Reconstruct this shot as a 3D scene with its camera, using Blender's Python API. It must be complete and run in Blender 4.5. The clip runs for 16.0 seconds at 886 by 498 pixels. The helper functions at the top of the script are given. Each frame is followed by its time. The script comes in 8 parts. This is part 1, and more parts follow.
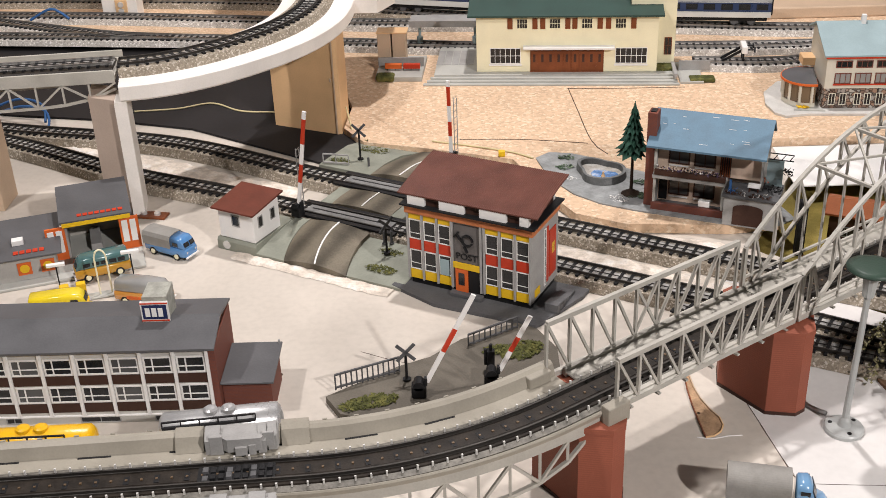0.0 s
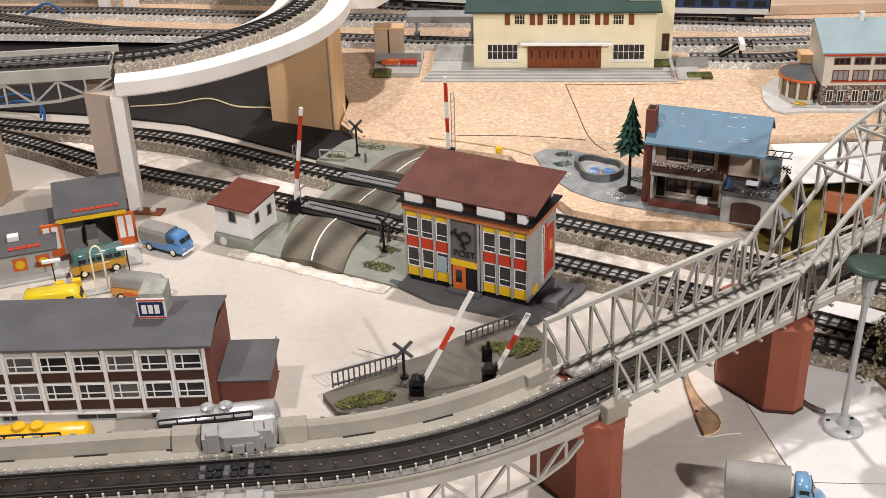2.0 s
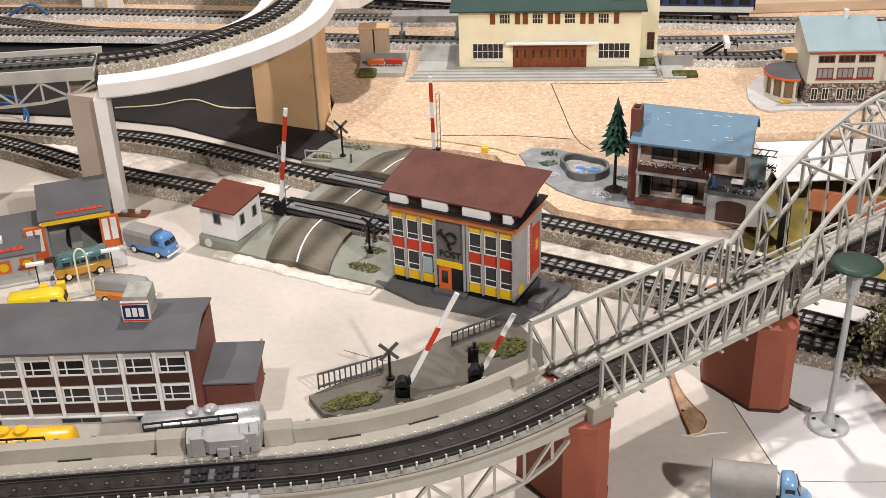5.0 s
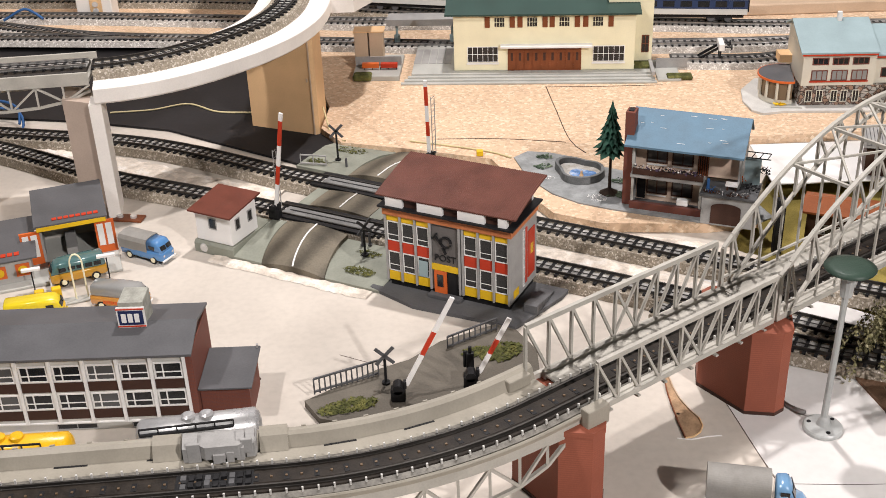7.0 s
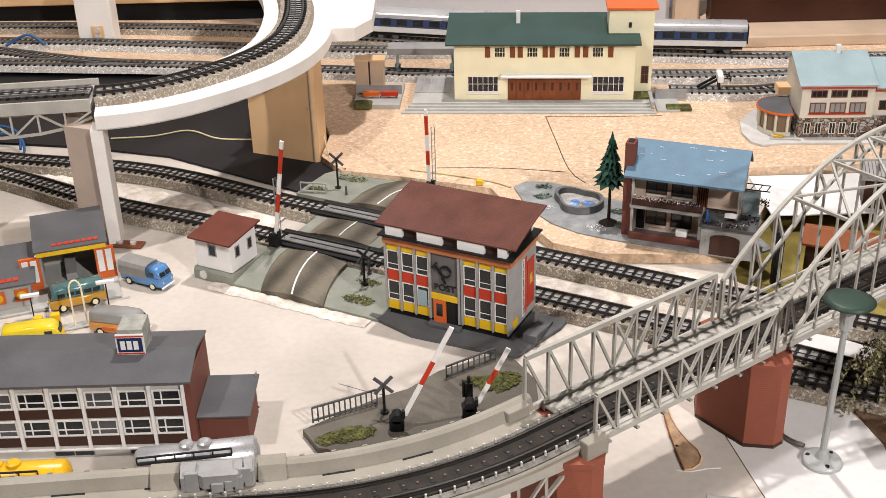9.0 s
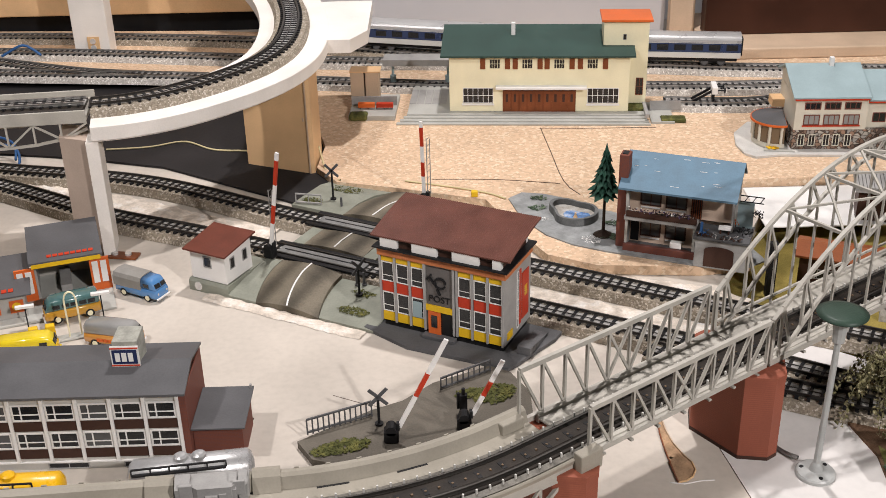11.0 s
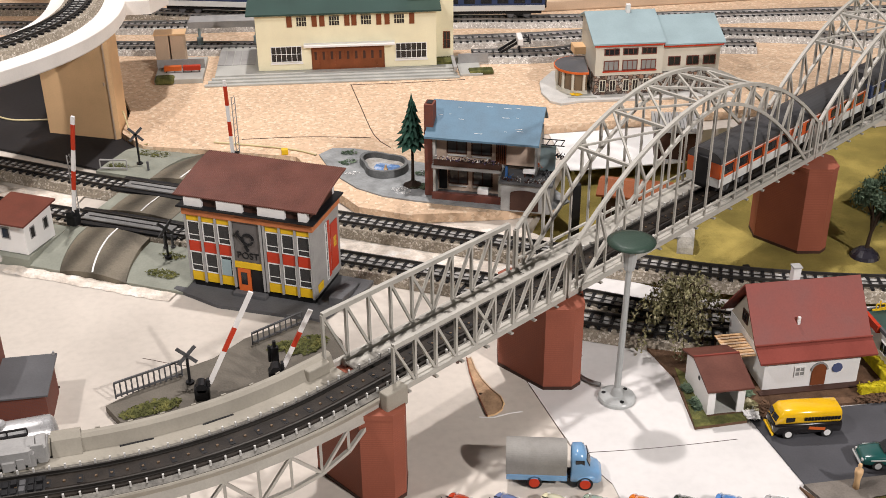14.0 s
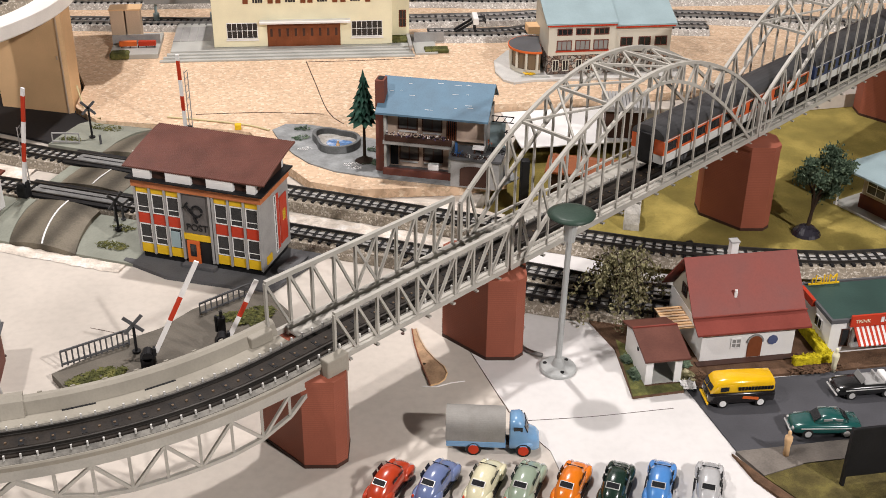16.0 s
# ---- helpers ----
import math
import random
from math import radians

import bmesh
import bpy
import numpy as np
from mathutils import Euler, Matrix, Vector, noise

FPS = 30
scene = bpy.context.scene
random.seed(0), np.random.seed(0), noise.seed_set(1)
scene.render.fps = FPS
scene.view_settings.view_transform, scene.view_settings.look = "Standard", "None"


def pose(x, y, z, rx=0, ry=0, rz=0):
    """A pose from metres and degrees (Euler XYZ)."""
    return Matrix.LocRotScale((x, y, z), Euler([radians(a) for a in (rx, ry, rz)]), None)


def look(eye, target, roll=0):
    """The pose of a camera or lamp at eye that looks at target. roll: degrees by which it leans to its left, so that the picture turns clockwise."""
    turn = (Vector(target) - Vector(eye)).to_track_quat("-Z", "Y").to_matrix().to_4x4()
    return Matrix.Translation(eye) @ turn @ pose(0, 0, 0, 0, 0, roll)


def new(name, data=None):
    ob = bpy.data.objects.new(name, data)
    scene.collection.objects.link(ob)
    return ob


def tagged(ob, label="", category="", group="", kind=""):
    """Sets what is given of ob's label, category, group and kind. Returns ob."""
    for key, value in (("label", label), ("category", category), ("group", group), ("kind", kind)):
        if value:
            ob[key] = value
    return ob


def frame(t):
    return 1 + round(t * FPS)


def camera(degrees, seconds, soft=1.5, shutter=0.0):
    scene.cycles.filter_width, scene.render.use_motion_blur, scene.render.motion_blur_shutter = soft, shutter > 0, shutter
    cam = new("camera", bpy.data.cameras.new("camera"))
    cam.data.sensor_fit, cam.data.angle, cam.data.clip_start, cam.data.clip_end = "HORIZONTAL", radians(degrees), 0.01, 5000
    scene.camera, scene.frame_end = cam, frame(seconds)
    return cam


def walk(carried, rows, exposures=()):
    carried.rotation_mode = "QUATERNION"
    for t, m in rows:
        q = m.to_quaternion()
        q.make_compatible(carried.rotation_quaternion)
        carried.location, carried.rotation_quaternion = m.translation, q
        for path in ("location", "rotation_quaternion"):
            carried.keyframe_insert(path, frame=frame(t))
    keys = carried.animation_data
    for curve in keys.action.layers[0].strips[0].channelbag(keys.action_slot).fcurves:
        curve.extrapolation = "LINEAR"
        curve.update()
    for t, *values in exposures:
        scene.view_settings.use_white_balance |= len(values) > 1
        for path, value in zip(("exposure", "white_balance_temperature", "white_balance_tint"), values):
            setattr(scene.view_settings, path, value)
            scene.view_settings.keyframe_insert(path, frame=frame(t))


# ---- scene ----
cam = camera(41.7, 16.0, soft=0.75)
PATH = [
    (0, (0.0708, 0.1689, 0.5142), (0.0208, 1.9250, -0.4417), -2.16),
    (0.5, (0.0702, 0.1707, 0.5141), (0.0248, 1.9274, -0.4407), -1.99),
    (1, (0.0706, 0.1704, 0.5146), (0.0289, 1.9249, -0.4447), -1.92),
    (1.5, (0.0701, 0.1710, 0.5136), (0.0289, 1.9260, -0.4447), -1.93),
    (2, (0.0687, 0.1723, 0.5141), (0.0270, 1.9245, -0.4494), -1.92),
    (2.5, (0.0681, 0.1734, 0.5139), (0.0301, 1.9255, -0.4498), -1.88),
    (3, (0.0694, 0.1717, 0.5146), (0.0325, 1.9279, -0.4417), -1.89),
    (3.5, (0.0705, 0.1702, 0.5150), (0.0349, 1.9261, -0.4417), -2.07),
    (4, (0.0706, 0.1715, 0.5147), (0.0451, 1.9253, -0.4464), -1.92),
    (6.5, (0.0717, 0.1766, 0.5165), (0.0529, 1.9266, -0.4515), -2.04),
    (7, (0.0723, 0.1746, 0.5174), (0.0562, 1.9265, -0.4472), -2.11),
    (7.5, (0.0745, 0.1731, 0.5174), (0.0655, 1.9282, -0.4416), -2.05),
    (8, (0.0729, 0.1737, 0.5178), (0.0720, 1.9321, -0.4350), -1.68),
    (8.5, (0.0717, 0.1739, 0.5200), (0.0669, 1.9433, -0.4124), -1.54),
    (9, (0.0704, 0.1746, 0.5202), (0.0603, 1.9479, -0.4046), -1.54),
    (11.5, (0.0720, 0.1732, 0.5231), (0.0722, 1.9544, -0.3865), -1.31),
    (12, (0.0740, 0.1723, 0.5219), (0.0773, 1.9515, -0.3917), -1.23),
    (12.5, (0.0737, 0.1722, 0.5204), (0.0938, 1.9453, -0.4047), -1.09),
    (13, (0.0781, 0.1715, 0.5146), (0.1627, 1.9300, -0.4343), -0.84),
    (13.5, (0.0906, 0.1677, 0.5124), (0.2880, 1.9238, -0.4242), -0.67),
    (14, (0.0987, 0.1597, 0.5097), (0.3635, 1.8946, -0.4495), -0.48),
    (14.5, (0.1019, 0.1528, 0.5051), (0.3807, 1.8671, -0.4866), -0.18),
    (15, (0.1093, 0.1444, 0.5038), (0.4052, 1.8488, -0.5000), 0.07),
    (15.5, (0.1119, 0.1408, 0.5055), (0.4218, 1.8469, -0.4910), 0.13),
    (16, (0.1133, 0.1411, 0.5073), (0.4301, 1.8548, -0.4739), 0.79),
]
walk(cam, [(t, look(eye, target, roll)) for t, eye, target, roll in PATH],
     [(0, 0.02), (1.5, 0.03), (4.2, 0.11), (6.3, 0.14), (9.2, 0.16), (11.3, -0.07), (12.5, -0.05), (13.5, 0.09), (14.5, -0.01), (15, 0.05), (16, 0.04)])

# ---- light: a lamp-lit exhibition room ----
world = bpy.data.worlds.new("world")
scene.world = world
world.use_nodes = True
world.node_tree.nodes["Background"].inputs[0].default_value = (1.0, 0.93, 0.86, 1)
world.node_tree.nodes["Background"].inputs[1].default_value = 0.02


def ceiling_light(x, y, z, watts, size, aim):
    data = bpy.data.lights.new("ceiling_lamp", "AREA")
    data.energy, data.size, data.shape = watts, size, "DISK"
    data.color = (1.0, 0.94, 0.925)
    ob = new("ceiling_lamp", data)
    ob.matrix_world = look((x, y, z), aim)


ceiling_light(0.20, 1.53, 1.68, 22.5, 0.07, (0.2, 1.2, 0))
ceiling_light(1.30, -0.72, 1.38, 43.0, 0.07, (0.3, 1.1, 0))
ceiling_light(-0.75, 0.45, 1.50, 15.0, 0.09, (0.0, 1.5, 0))


# ---- materials ----
def ramp(nt, fac, stops):
    n = nt.nodes.new("ShaderNodeValToRGB")
    while len(n.color_ramp.elements) < len(stops):
        n.color_ramp.elements.new(0.5)
    for e, (p, c) in zip(n.color_ramp.elements, stops):
        e.position, e.color = p, (*c, 1)
    nt.links.new(fac, n.inputs[0])
    return n.outputs[0]


def mat(name, col, rough=0.5, metal=0.0, var=0.12, scale=40.0, fine=700.0, bump=0.15, kind="noise", col2=None, rand=0.0, coat=0.0):
    """A painted or natural surface with broad stains, fine grain and a slight relief."""
    m = bpy.data.materials.new(name)
    m.use_nodes = True
    nt = m.node_tree
    b = nt.nodes["Principled BSDF"]
    tc = nt.nodes.new("ShaderNodeTexCoord").outputs["Object"]
    big = nt.nodes.new("ShaderNodeTexNoise")
    big.inputs["Scale"].default_value, big.inputs["Detail"].default_value = scale, 5
    nt.links.new(tc, big.inputs["Vector"])
    small = nt.nodes.new("ShaderNodeTexNoise")
    small.inputs["Scale"].default_value, small.inputs["Detail"].default_value = fine, 3
    nt.links.new(tc, small.inputs["Vector"])
    c2 = col2 or tuple(min(1, c * (1 + var)) for c in col)
    c1 = tuple(c * (1 - var) for c in col)
    if kind == "flecks":
        vo = nt.nodes.new("ShaderNodeTexVoronoi")
        vo.inputs["Scale"].default_value = fine
        nt.links.new(tc, vo.inputs["Vector"])
        sep = nt.nodes.new("ShaderNodeSeparateColor")
        nt.links.new(vo.outputs["Color"], sep.inputs[0])
        first = ramp(nt, sep.outputs[0], [(0.0, c1), (0.55, col), (0.75, col), (1.0, c2)])
    else:
        first = ramp(nt, big.outputs[0], [(0.3, c1), (0.5, col), (0.72, c2)])
    mix = nt.nodes.new("ShaderNodeMix")
    mix.data_type, mix.blend_type = "RGBA", "MULTIPLY"
    mix.inputs[0].default_value = 0.7
    second = ramp(nt, small.outputs[0] if kind != "flecks" else big.outputs[0], [(0.25, (1 - var,) * 3), (0.6, (1, 1, 1))])
    nt.links.new(first, mix.inputs[6]), nt.links.new(second, mix.inputs[7])
    out = mix.outputs[2]
    if rand:
        info = nt.nodes.new("ShaderNodeObjectInfo")
        hsv = nt.nodes.new("ShaderNodeHueSaturation")
        mp = nt.nodes.new("ShaderNodeMapRange")
        mp.inputs[3].default_value, mp.inputs[4].default_value = 1 - rand, 1 + rand
        nt.links.new(info.outputs["Random"], mp.inputs[0])
        nt.links.new(mp.outputs[0], hsv.inputs["Value"])
        nt.links.new(out, hsv.inputs["Color"])
        out = hsv.outputs[0]
    nt.links.new(out, b.inputs["Base Color"])
    b.inputs["Metallic"].default_value = metal
    rr = nt.nodes.new("ShaderNodeMapRange")
    rr.inputs[3].default_value, rr.inputs[4].default_value = max(0.03, rough - 0.1), min(1, rough + 0.1)
    nt.links.new(big.outputs[0], rr.inputs[0])
    nt.links.new(rr.outputs[0], b.inputs["Roughness"])
    b.inputs["Coat Weight"].default_value = coat
    b.inputs["Specular IOR Level"].default_value = 0.5 if coat or metal or rough < 0.36 else 0.2
    if bump:
        bp = nt.nodes.new("ShaderNodeBump")
        bp.inputs["Strength"].default_value, bp.inputs["Distance"].default_value = bump, 0.0008
        nt.links.new(small.outputs[0], bp.inputs["Height"])
        nt.links.new(bp.outputs[0], b.inputs["Normal"])
    return m


def brick_mat(name, col, mortar, w, h, gap, rough=0.7):
    m = mat(name, col, rough)
    nt = m.node_tree
    b = nt.nodes["Principled BSDF"]
    tc = nt.nodes.new("ShaderNodeTexCoord")
    sep = nt.nodes.new("ShaderNodeSeparateXYZ")
    nt.links.new(tc.outputs["Object"], sep.inputs[0])
    add = nt.nodes.new("ShaderNodeMath")
    nt.links.new(sep.outputs[0], add.inputs[0]), nt.links.new(sep.outputs[1], add.inputs[1])
    cmb = nt.nodes.new("ShaderNodeCombineXYZ")
    nt.links.new(add.outputs[0], cmb.inputs[0]), nt.links.new(sep.outputs[2], cmb.inputs[1])
    br = nt.nodes.new("ShaderNodeTexBrick")
    br.inputs["Scale"].default_value = 1.0
    br.inputs["Brick Width"].default_value, br.inputs["Row Height"].default_value, br.inputs["Mortar Size"].default_value = w, h, gap
    nt.links.new(cmb.outputs[0], br.inputs["Vector"])
    mix = nt.nodes.new("ShaderNodeMix")
    mix.data_type = "RGBA"
    old = b.inputs["Base Color"].links[0].from_socket
    nt.links.new(br.outputs["Fac"], mix.inputs[0])
    nt.links.new(old, mix.inputs[6])
    mix.inputs[7].default_value = (*mortar, 1)
    nt.links.new(mix.outputs[2], b.inputs["Base Color"])
    return m


def stone_mat(name):
    """Rubble stone print: irregular cells with dark joints."""
    m = mat(name, (0.3, 0.26, 0.22), 0.7)
    nt = m.node_tree
    b = nt.nodes["Principled BSDF"]
    tc = nt.nodes.new("ShaderNodeTexCoord").outputs["Object"]
    vo = nt.nodes.new("ShaderNodeTexVoronoi")
    vo.inputs["Scale"].default_value = 220
    nt.links.new(tc, vo.inputs["Vector"])
    ed = nt.nodes.new("ShaderNodeTexVoronoi")
    ed.feature = "DISTANCE_TO_EDGE"
    ed.inputs["Scale"].default_value = 220
    nt.links.new(tc, ed.inputs["Vector"])
    sep = nt.nodes.new("ShaderNodeSeparateColor")
    nt.links.new(vo.outputs["Color"], sep.inputs[0])
    cells = ramp(nt, sep.outputs[0], [(0.0, (0.10, 0.08, 0.07)), (0.4, (0.32, 0.2, 0.14)), (0.7, (0.3, 0.29, 0.27)), (1.0, (0.5, 0.46, 0.4))])
    joint = ramp(nt, ed.outputs[0], [(0.0, (0.05, 0.04, 0.035)), (0.12, (1, 1, 1))])
    mix = nt.nodes.new("ShaderNodeMix")
    mix.data_type, mix.blend_type = "RGBA", "MULTIPLY"
    mix.inputs[0].default_value = 1
    nt.links.new(cells, mix.inputs[6]), nt.links.new(joint, mix.inputs[7])
    nt.links.new(mix.outputs[2], b.inputs["Base Color"])
    return m


def glass_mat(name, tint):
    m = bpy.data.materials.new(name)
    m.use_nodes = True
    b = m.node_tree.nodes["Principled BSDF"]
    b.inputs["Base Color"].default_value = (*tint, 1)
    b.inputs["Roughness"].default_value = 0.12
    b.inputs["Transmission Weight"].default_value = 0.2
    b.inputs["Specular IOR Level"].default_value = 0.35
    return m


TABLE = mat("off_white_board", (0.545, 0.495, 0.435), 0.55, var=0.12, scale=9, fine=160, bump=0.05)
TABLE_WHITE = mat("white_painted_board", (0.66, 0.64, 0.62), 0.5, var=0.08, scale=12, fine=160, bump=0.05)
PLASTER = mat("plaster_white", (0.72, 0.64, 0.55), 0.9, var=0.28, scale=75, fine=420, bump=0.8, col2=(0.84, 0.81, 0.76))
CORK = mat("cork", (0.67, 0.48, 0.325), 0.85, var=0.2, scale=6, fine=330, bump=0.2, kind="flecks", col2=(0.76, 0.62, 0.46))
CORK_EDGE = mat("cork_edge", (0.42, 0.27, 0.15), 0.9, var=0.3, scale=150, fine=900, bump=0.6)
BED = mat("ballast_strip", (0.31, 0.265, 0.205), 0.95, var=0.3, scale=60, fine=700, bump=0.9, kind="flecks", col2=(0.6, 0.55, 0.48))
BED_PALE = mat("pale_ballast", (0.5, 0.47, 0.43), 0.95, var=0.3, scale=60, fine=600, bump=0.9, kind="flecks", col2=(0.8, 0.78, 0.74))
DARK_BOARD = mat("dark_board", (0.020, 0.0185, 0.0195), 0.7, var=0.3, scale=14, fine=300, bump=0.1)
# ballast between sleepers, with the lamps' sheen painted in as pale grey
SHEENTOP = mat("sheen_track_web", (0.40, 0.39, 0.37), 0.45, var=0.3, scale=150, bump=0.3)
BLACK = mat("black_plastic", (0.014, 0.014, 0.015), 0.45, var=0.2)
RAIL = mat("rail_metal", (0.42, 0.41, 0.40), 0.32, 0.9, var=0.2)
BRONZE = mat("dull_bronze", (0.16, 0.105, 0.06), 0.4, 0.3, var=0.3)
STUD = mat("stud_metal", (0.68, 0.67, 0.64), 0.3, 0.2, var=0.1)
DARK_RAIL = mat("dark_rail", (0.06, 0.055, 0.05), 0.4, 0.6, var=0.2)
TINPLATE = mat("dark_tinplate", (0.026, 0.0205, 0.016), 0.5, 0.0, var=0.45, scale=90, bump=0.2)
# lighter grey of the bed's flanks stands for the reflection on their slope
FLANK = mat("reflection_tin", (0.17, 0.16, 0.14), 0.5, 0.0, var=0.4, scale=120, bump=0.2)
BEIGE = mat("beige_tinplate", (0.32, 0.295, 0.245), 0.38, var=0.1, scale=40, bump=0.08)
GIRDER = mat("grey_girder_plastic", (0.425, 0.405, 0.36), 0.42, var=0.12, scale=50, bump=0.08)
PIER = brick_mat("printed_brick", (0.295, 0.092, 0.056), (0.262, 0.082, 0.051), 0.0042, 0.0017, 0.00028, 0.55)
GRASS = mat("yellow_grass_mat", (0.24, 0.19, 0.05), 0.95, var=0.3, scale=22, fine=900, bump=0.9, col2=(0.40, 0.31, 0.085))
MOSS = mat("moss_flock", (0.10, 0.105, 0.035), 0.95, var=0.4, scale=140, fine=1500, bump=1.0, col2=(0.2, 0.19, 0.06))
EARTH = mat("brown_earth", (0.13, 0.075, 0.045), 0.95, var=0.35, scale=110, fine=900, bump=0.8)
ASPHALT = mat("asphalt_sheet", (0.07, 0.07, 0.077), 0.7, var=0.18, scale=30, fine=800, bump=0.15)
GREYBASE = mat("grey_plastic_base", (0.10, 0.10, 0.103), 0.6, var=0.2, scale=40, bump=0.25)
LANDGREY = mat("grey_green_base", (0.25, 0.26, 0.215), 0.6, var=0.16, scale=40, fine=500, bump=0.2)
ROADGREY = mat("brown_grey_road", (0.185, 0.16, 0.12), 0.6, var=0.3, scale=28, bump=0.1)
def streaked(m, period, phase, dark):
    """Darker sprayed tracks that run along the length of a piece."""
    nt = m.node_tree
    b = nt.nodes["Principled BSDF"]
    tc = nt.nodes.new("ShaderNodeTexCoord")
    wv = nt.nodes.new("ShaderNodeTexWave")
    wv.bands_direction = "X"
    wv.inputs["Scale"].default_value, wv.inputs["Distortion"].default_value, wv.inputs["Phase Offset"].default_value = 0.314 / period, 0.6, phase
    wv.inputs["Detail Scale"].default_value = 40
    nt.links.new(tc.outputs["Object"], wv.inputs["Vector"])
    col = ramp(nt, wv.outputs["Fac"], [(0.0, (dark,) * 3), (0.9, (1, 1, 1))])
    mix = nt.nodes.new("ShaderNodeMix")
    mix.data_type, mix.blend_type = "RGBA", "MULTIPLY"
    mix.inputs[0].default_value = 1
    nt.links.new(b.inputs["Base Color"].links[0].from_socket, mix.inputs[6])
    nt.links.new(col, mix.inputs[7])
    nt.links.new(mix.outputs[2], b.inputs["Base Color"])


WHITE = mat("white_plastic", (0.78, 0.77, 0.75), 0.4, var=0.05)
CREAM = mat("cream_plastic", (0.80, 0.755, 0.54), 0.42, var=0.06)
VIADUCT = mat("cream_painted_wood", (0.82, 0.78, 0.73), 0.5, var=0.08, scale=20, bump=0.08)
TANWOOD = mat("tan_wood", (0.70, 0.46, 0.25), 0.55, var=0.12, scale=18, bump=0.1)
# cream column wood facing away; its shade is put into a pinkish colour
SHADED_CREAM = mat("shaded_cream_wood", (0.47, 0.375, 0.31), 0.55, var=0.1, scale=22, bump=0.1)
PALEWOOD = mat("pale_wood", (0.56, 0.42, 0.30), 0.6, var=0.12, scale=18, bump=0.1)
DARKWOOD = mat("dark_wood", (0.05, 0.018, 0.010), 0.4, var=0.35, scale=12, bump=0.1)
WALLPAINT = mat("grey_white_wall", (0.52, 0.51, 0.52), 0.8, var=0.05, scale=4, bump=0.03)
ROOMPAINT = mat("room_paint", (0.08, 0.073, 0.066), 0.9, var=0.05, scale=2, bump=0.0)
CARPET = mat("room_floor", (0.06, 0.05, 0.045), 0.9, var=0.2, scale=8, bump=0.1)
MAROON = mat("maroon_roof_plastic", (0.125, 0.048, 0.035), 0.5, var=0.18, scale=50, bump=0.12)
REDROOF = mat("red_roof_plastic", (0.205, 0.048, 0.036), 0.5, var=0.14, scale=40, bump=0.12)
ORANGE = mat("orange_plastic", (0.62, 0.13, 0.03), 0.4, var=0.1)
RED = mat("red_plastic", (0.50, 0.045, 0.018), 0.4, var=0.1)
YELLOW = mat("yellow_plastic", (0.75, 0.47, 0.02), 0.4, var=0.1)
GREY = mat("grey_plastic", (0.33, 0.325, 0.315), 0.45, var=0.14, scale=60, bump=0.1)
GREYROOF = mat("grey_roof_plastic", (0.10, 0.10, 0.105), 0.5, var=0.14, scale=35, bump=0.1)
GREENROOF = mat("dark_green_roof", (0.035, 0.068, 0.058), 0.5, var=0.15, scale=30, bump=0.1)
BLUEROOF = mat("blue_roof_plastic", (0.115, 0.20, 0.275), 0.55, var=0.12, scale=60, bump=0.1)
PALEBLUE = mat("pale_blue_roof", (0.30, 0.39, 0.41), 0.5, var=0.1, scale=30, bump=0.1)
BROWN = mat("brown_plastic", (0.20, 0.062, 0.025), 0.4, var=0.2, scale=60)
DARKBROWN = mat("dark_brown_plastic", (0.06, 0.03, 0.022), 0.5, var=0.2)
BRICKRED = brick_mat("brick_red_plastic", (0.18, 0.06, 0.04), (0.14, 0.06, 0.05), 0.003, 0.0012, 0.0002)
STONE = stone_mat("rubble_stone")
GLASS = glass_mat("dark_window", (0.025, 0.026, 0.028))
GLASS_MID = glass_mat("grey_window", (0.11, 0.11, 0.11))
GLASS_PALE = glass_mat("pale_window", (0.32, 0.32, 0.31))
CHROME = mat("chrome", (0.75, 0.74, 0.72), 0.25, 0.45, var=0.05, bump=0)
RUBBER = mat("tyre", (0.02, 0.02, 0.02), 0.7)
FOLIAGE = mat("dark_foliage", (0.065, 0.10, 0.062), 0.7, var=0.4, scale=200, fine=900, bump=0.3, col2=(0.20, 0.26, 0.17))
OLIVE = mat("olive_foliage", (0.19, 0.175, 0.085), 0.85, var=0.4, scale=200, fine=900, bump=0.3, col2=(0.60, 0.55, 0.36))
PINE = mat("pine_plastic", (0.02, 0.065, 0.045), 0.6, var=0.3, scale=200)
HEDGE = mat("yellow_hedge_flock", (0.6, 0.5, 0.02), 0.95, var=0.25, scale=300, fine=1400, bump=1.0)
BARK = mat("bark", (0.035, 0.022, 0.015), 0.7, var=0.3, scale=200)


# ---- mesh helpers ----
def bm_new():
    return bmesh.new()


def box(bm, x0, x1, y0, y1, z0, z1, bevel=0.0):
    vs = [bm.verts.new((x, y, z)) for z in (z0, z1) for x, y in ((x0, y0), (x1, y0), (x1, y1), (x0, y1))]
    fs = [bm.faces.new([vs[i] for i in q]) for q in ((3, 2, 1, 0), (4, 5, 6, 7), (0, 1, 5, 4), (1, 2, 6, 5), (2, 3, 7, 6), (3, 0, 4, 7))]
    if bevel:
        es = {e for f in fs for e in f.edges}
        bmesh.ops.bevel(bm, geom=list(es), offset=bevel, segments=2, affect="EDGES", profile=0.5)
    return bm


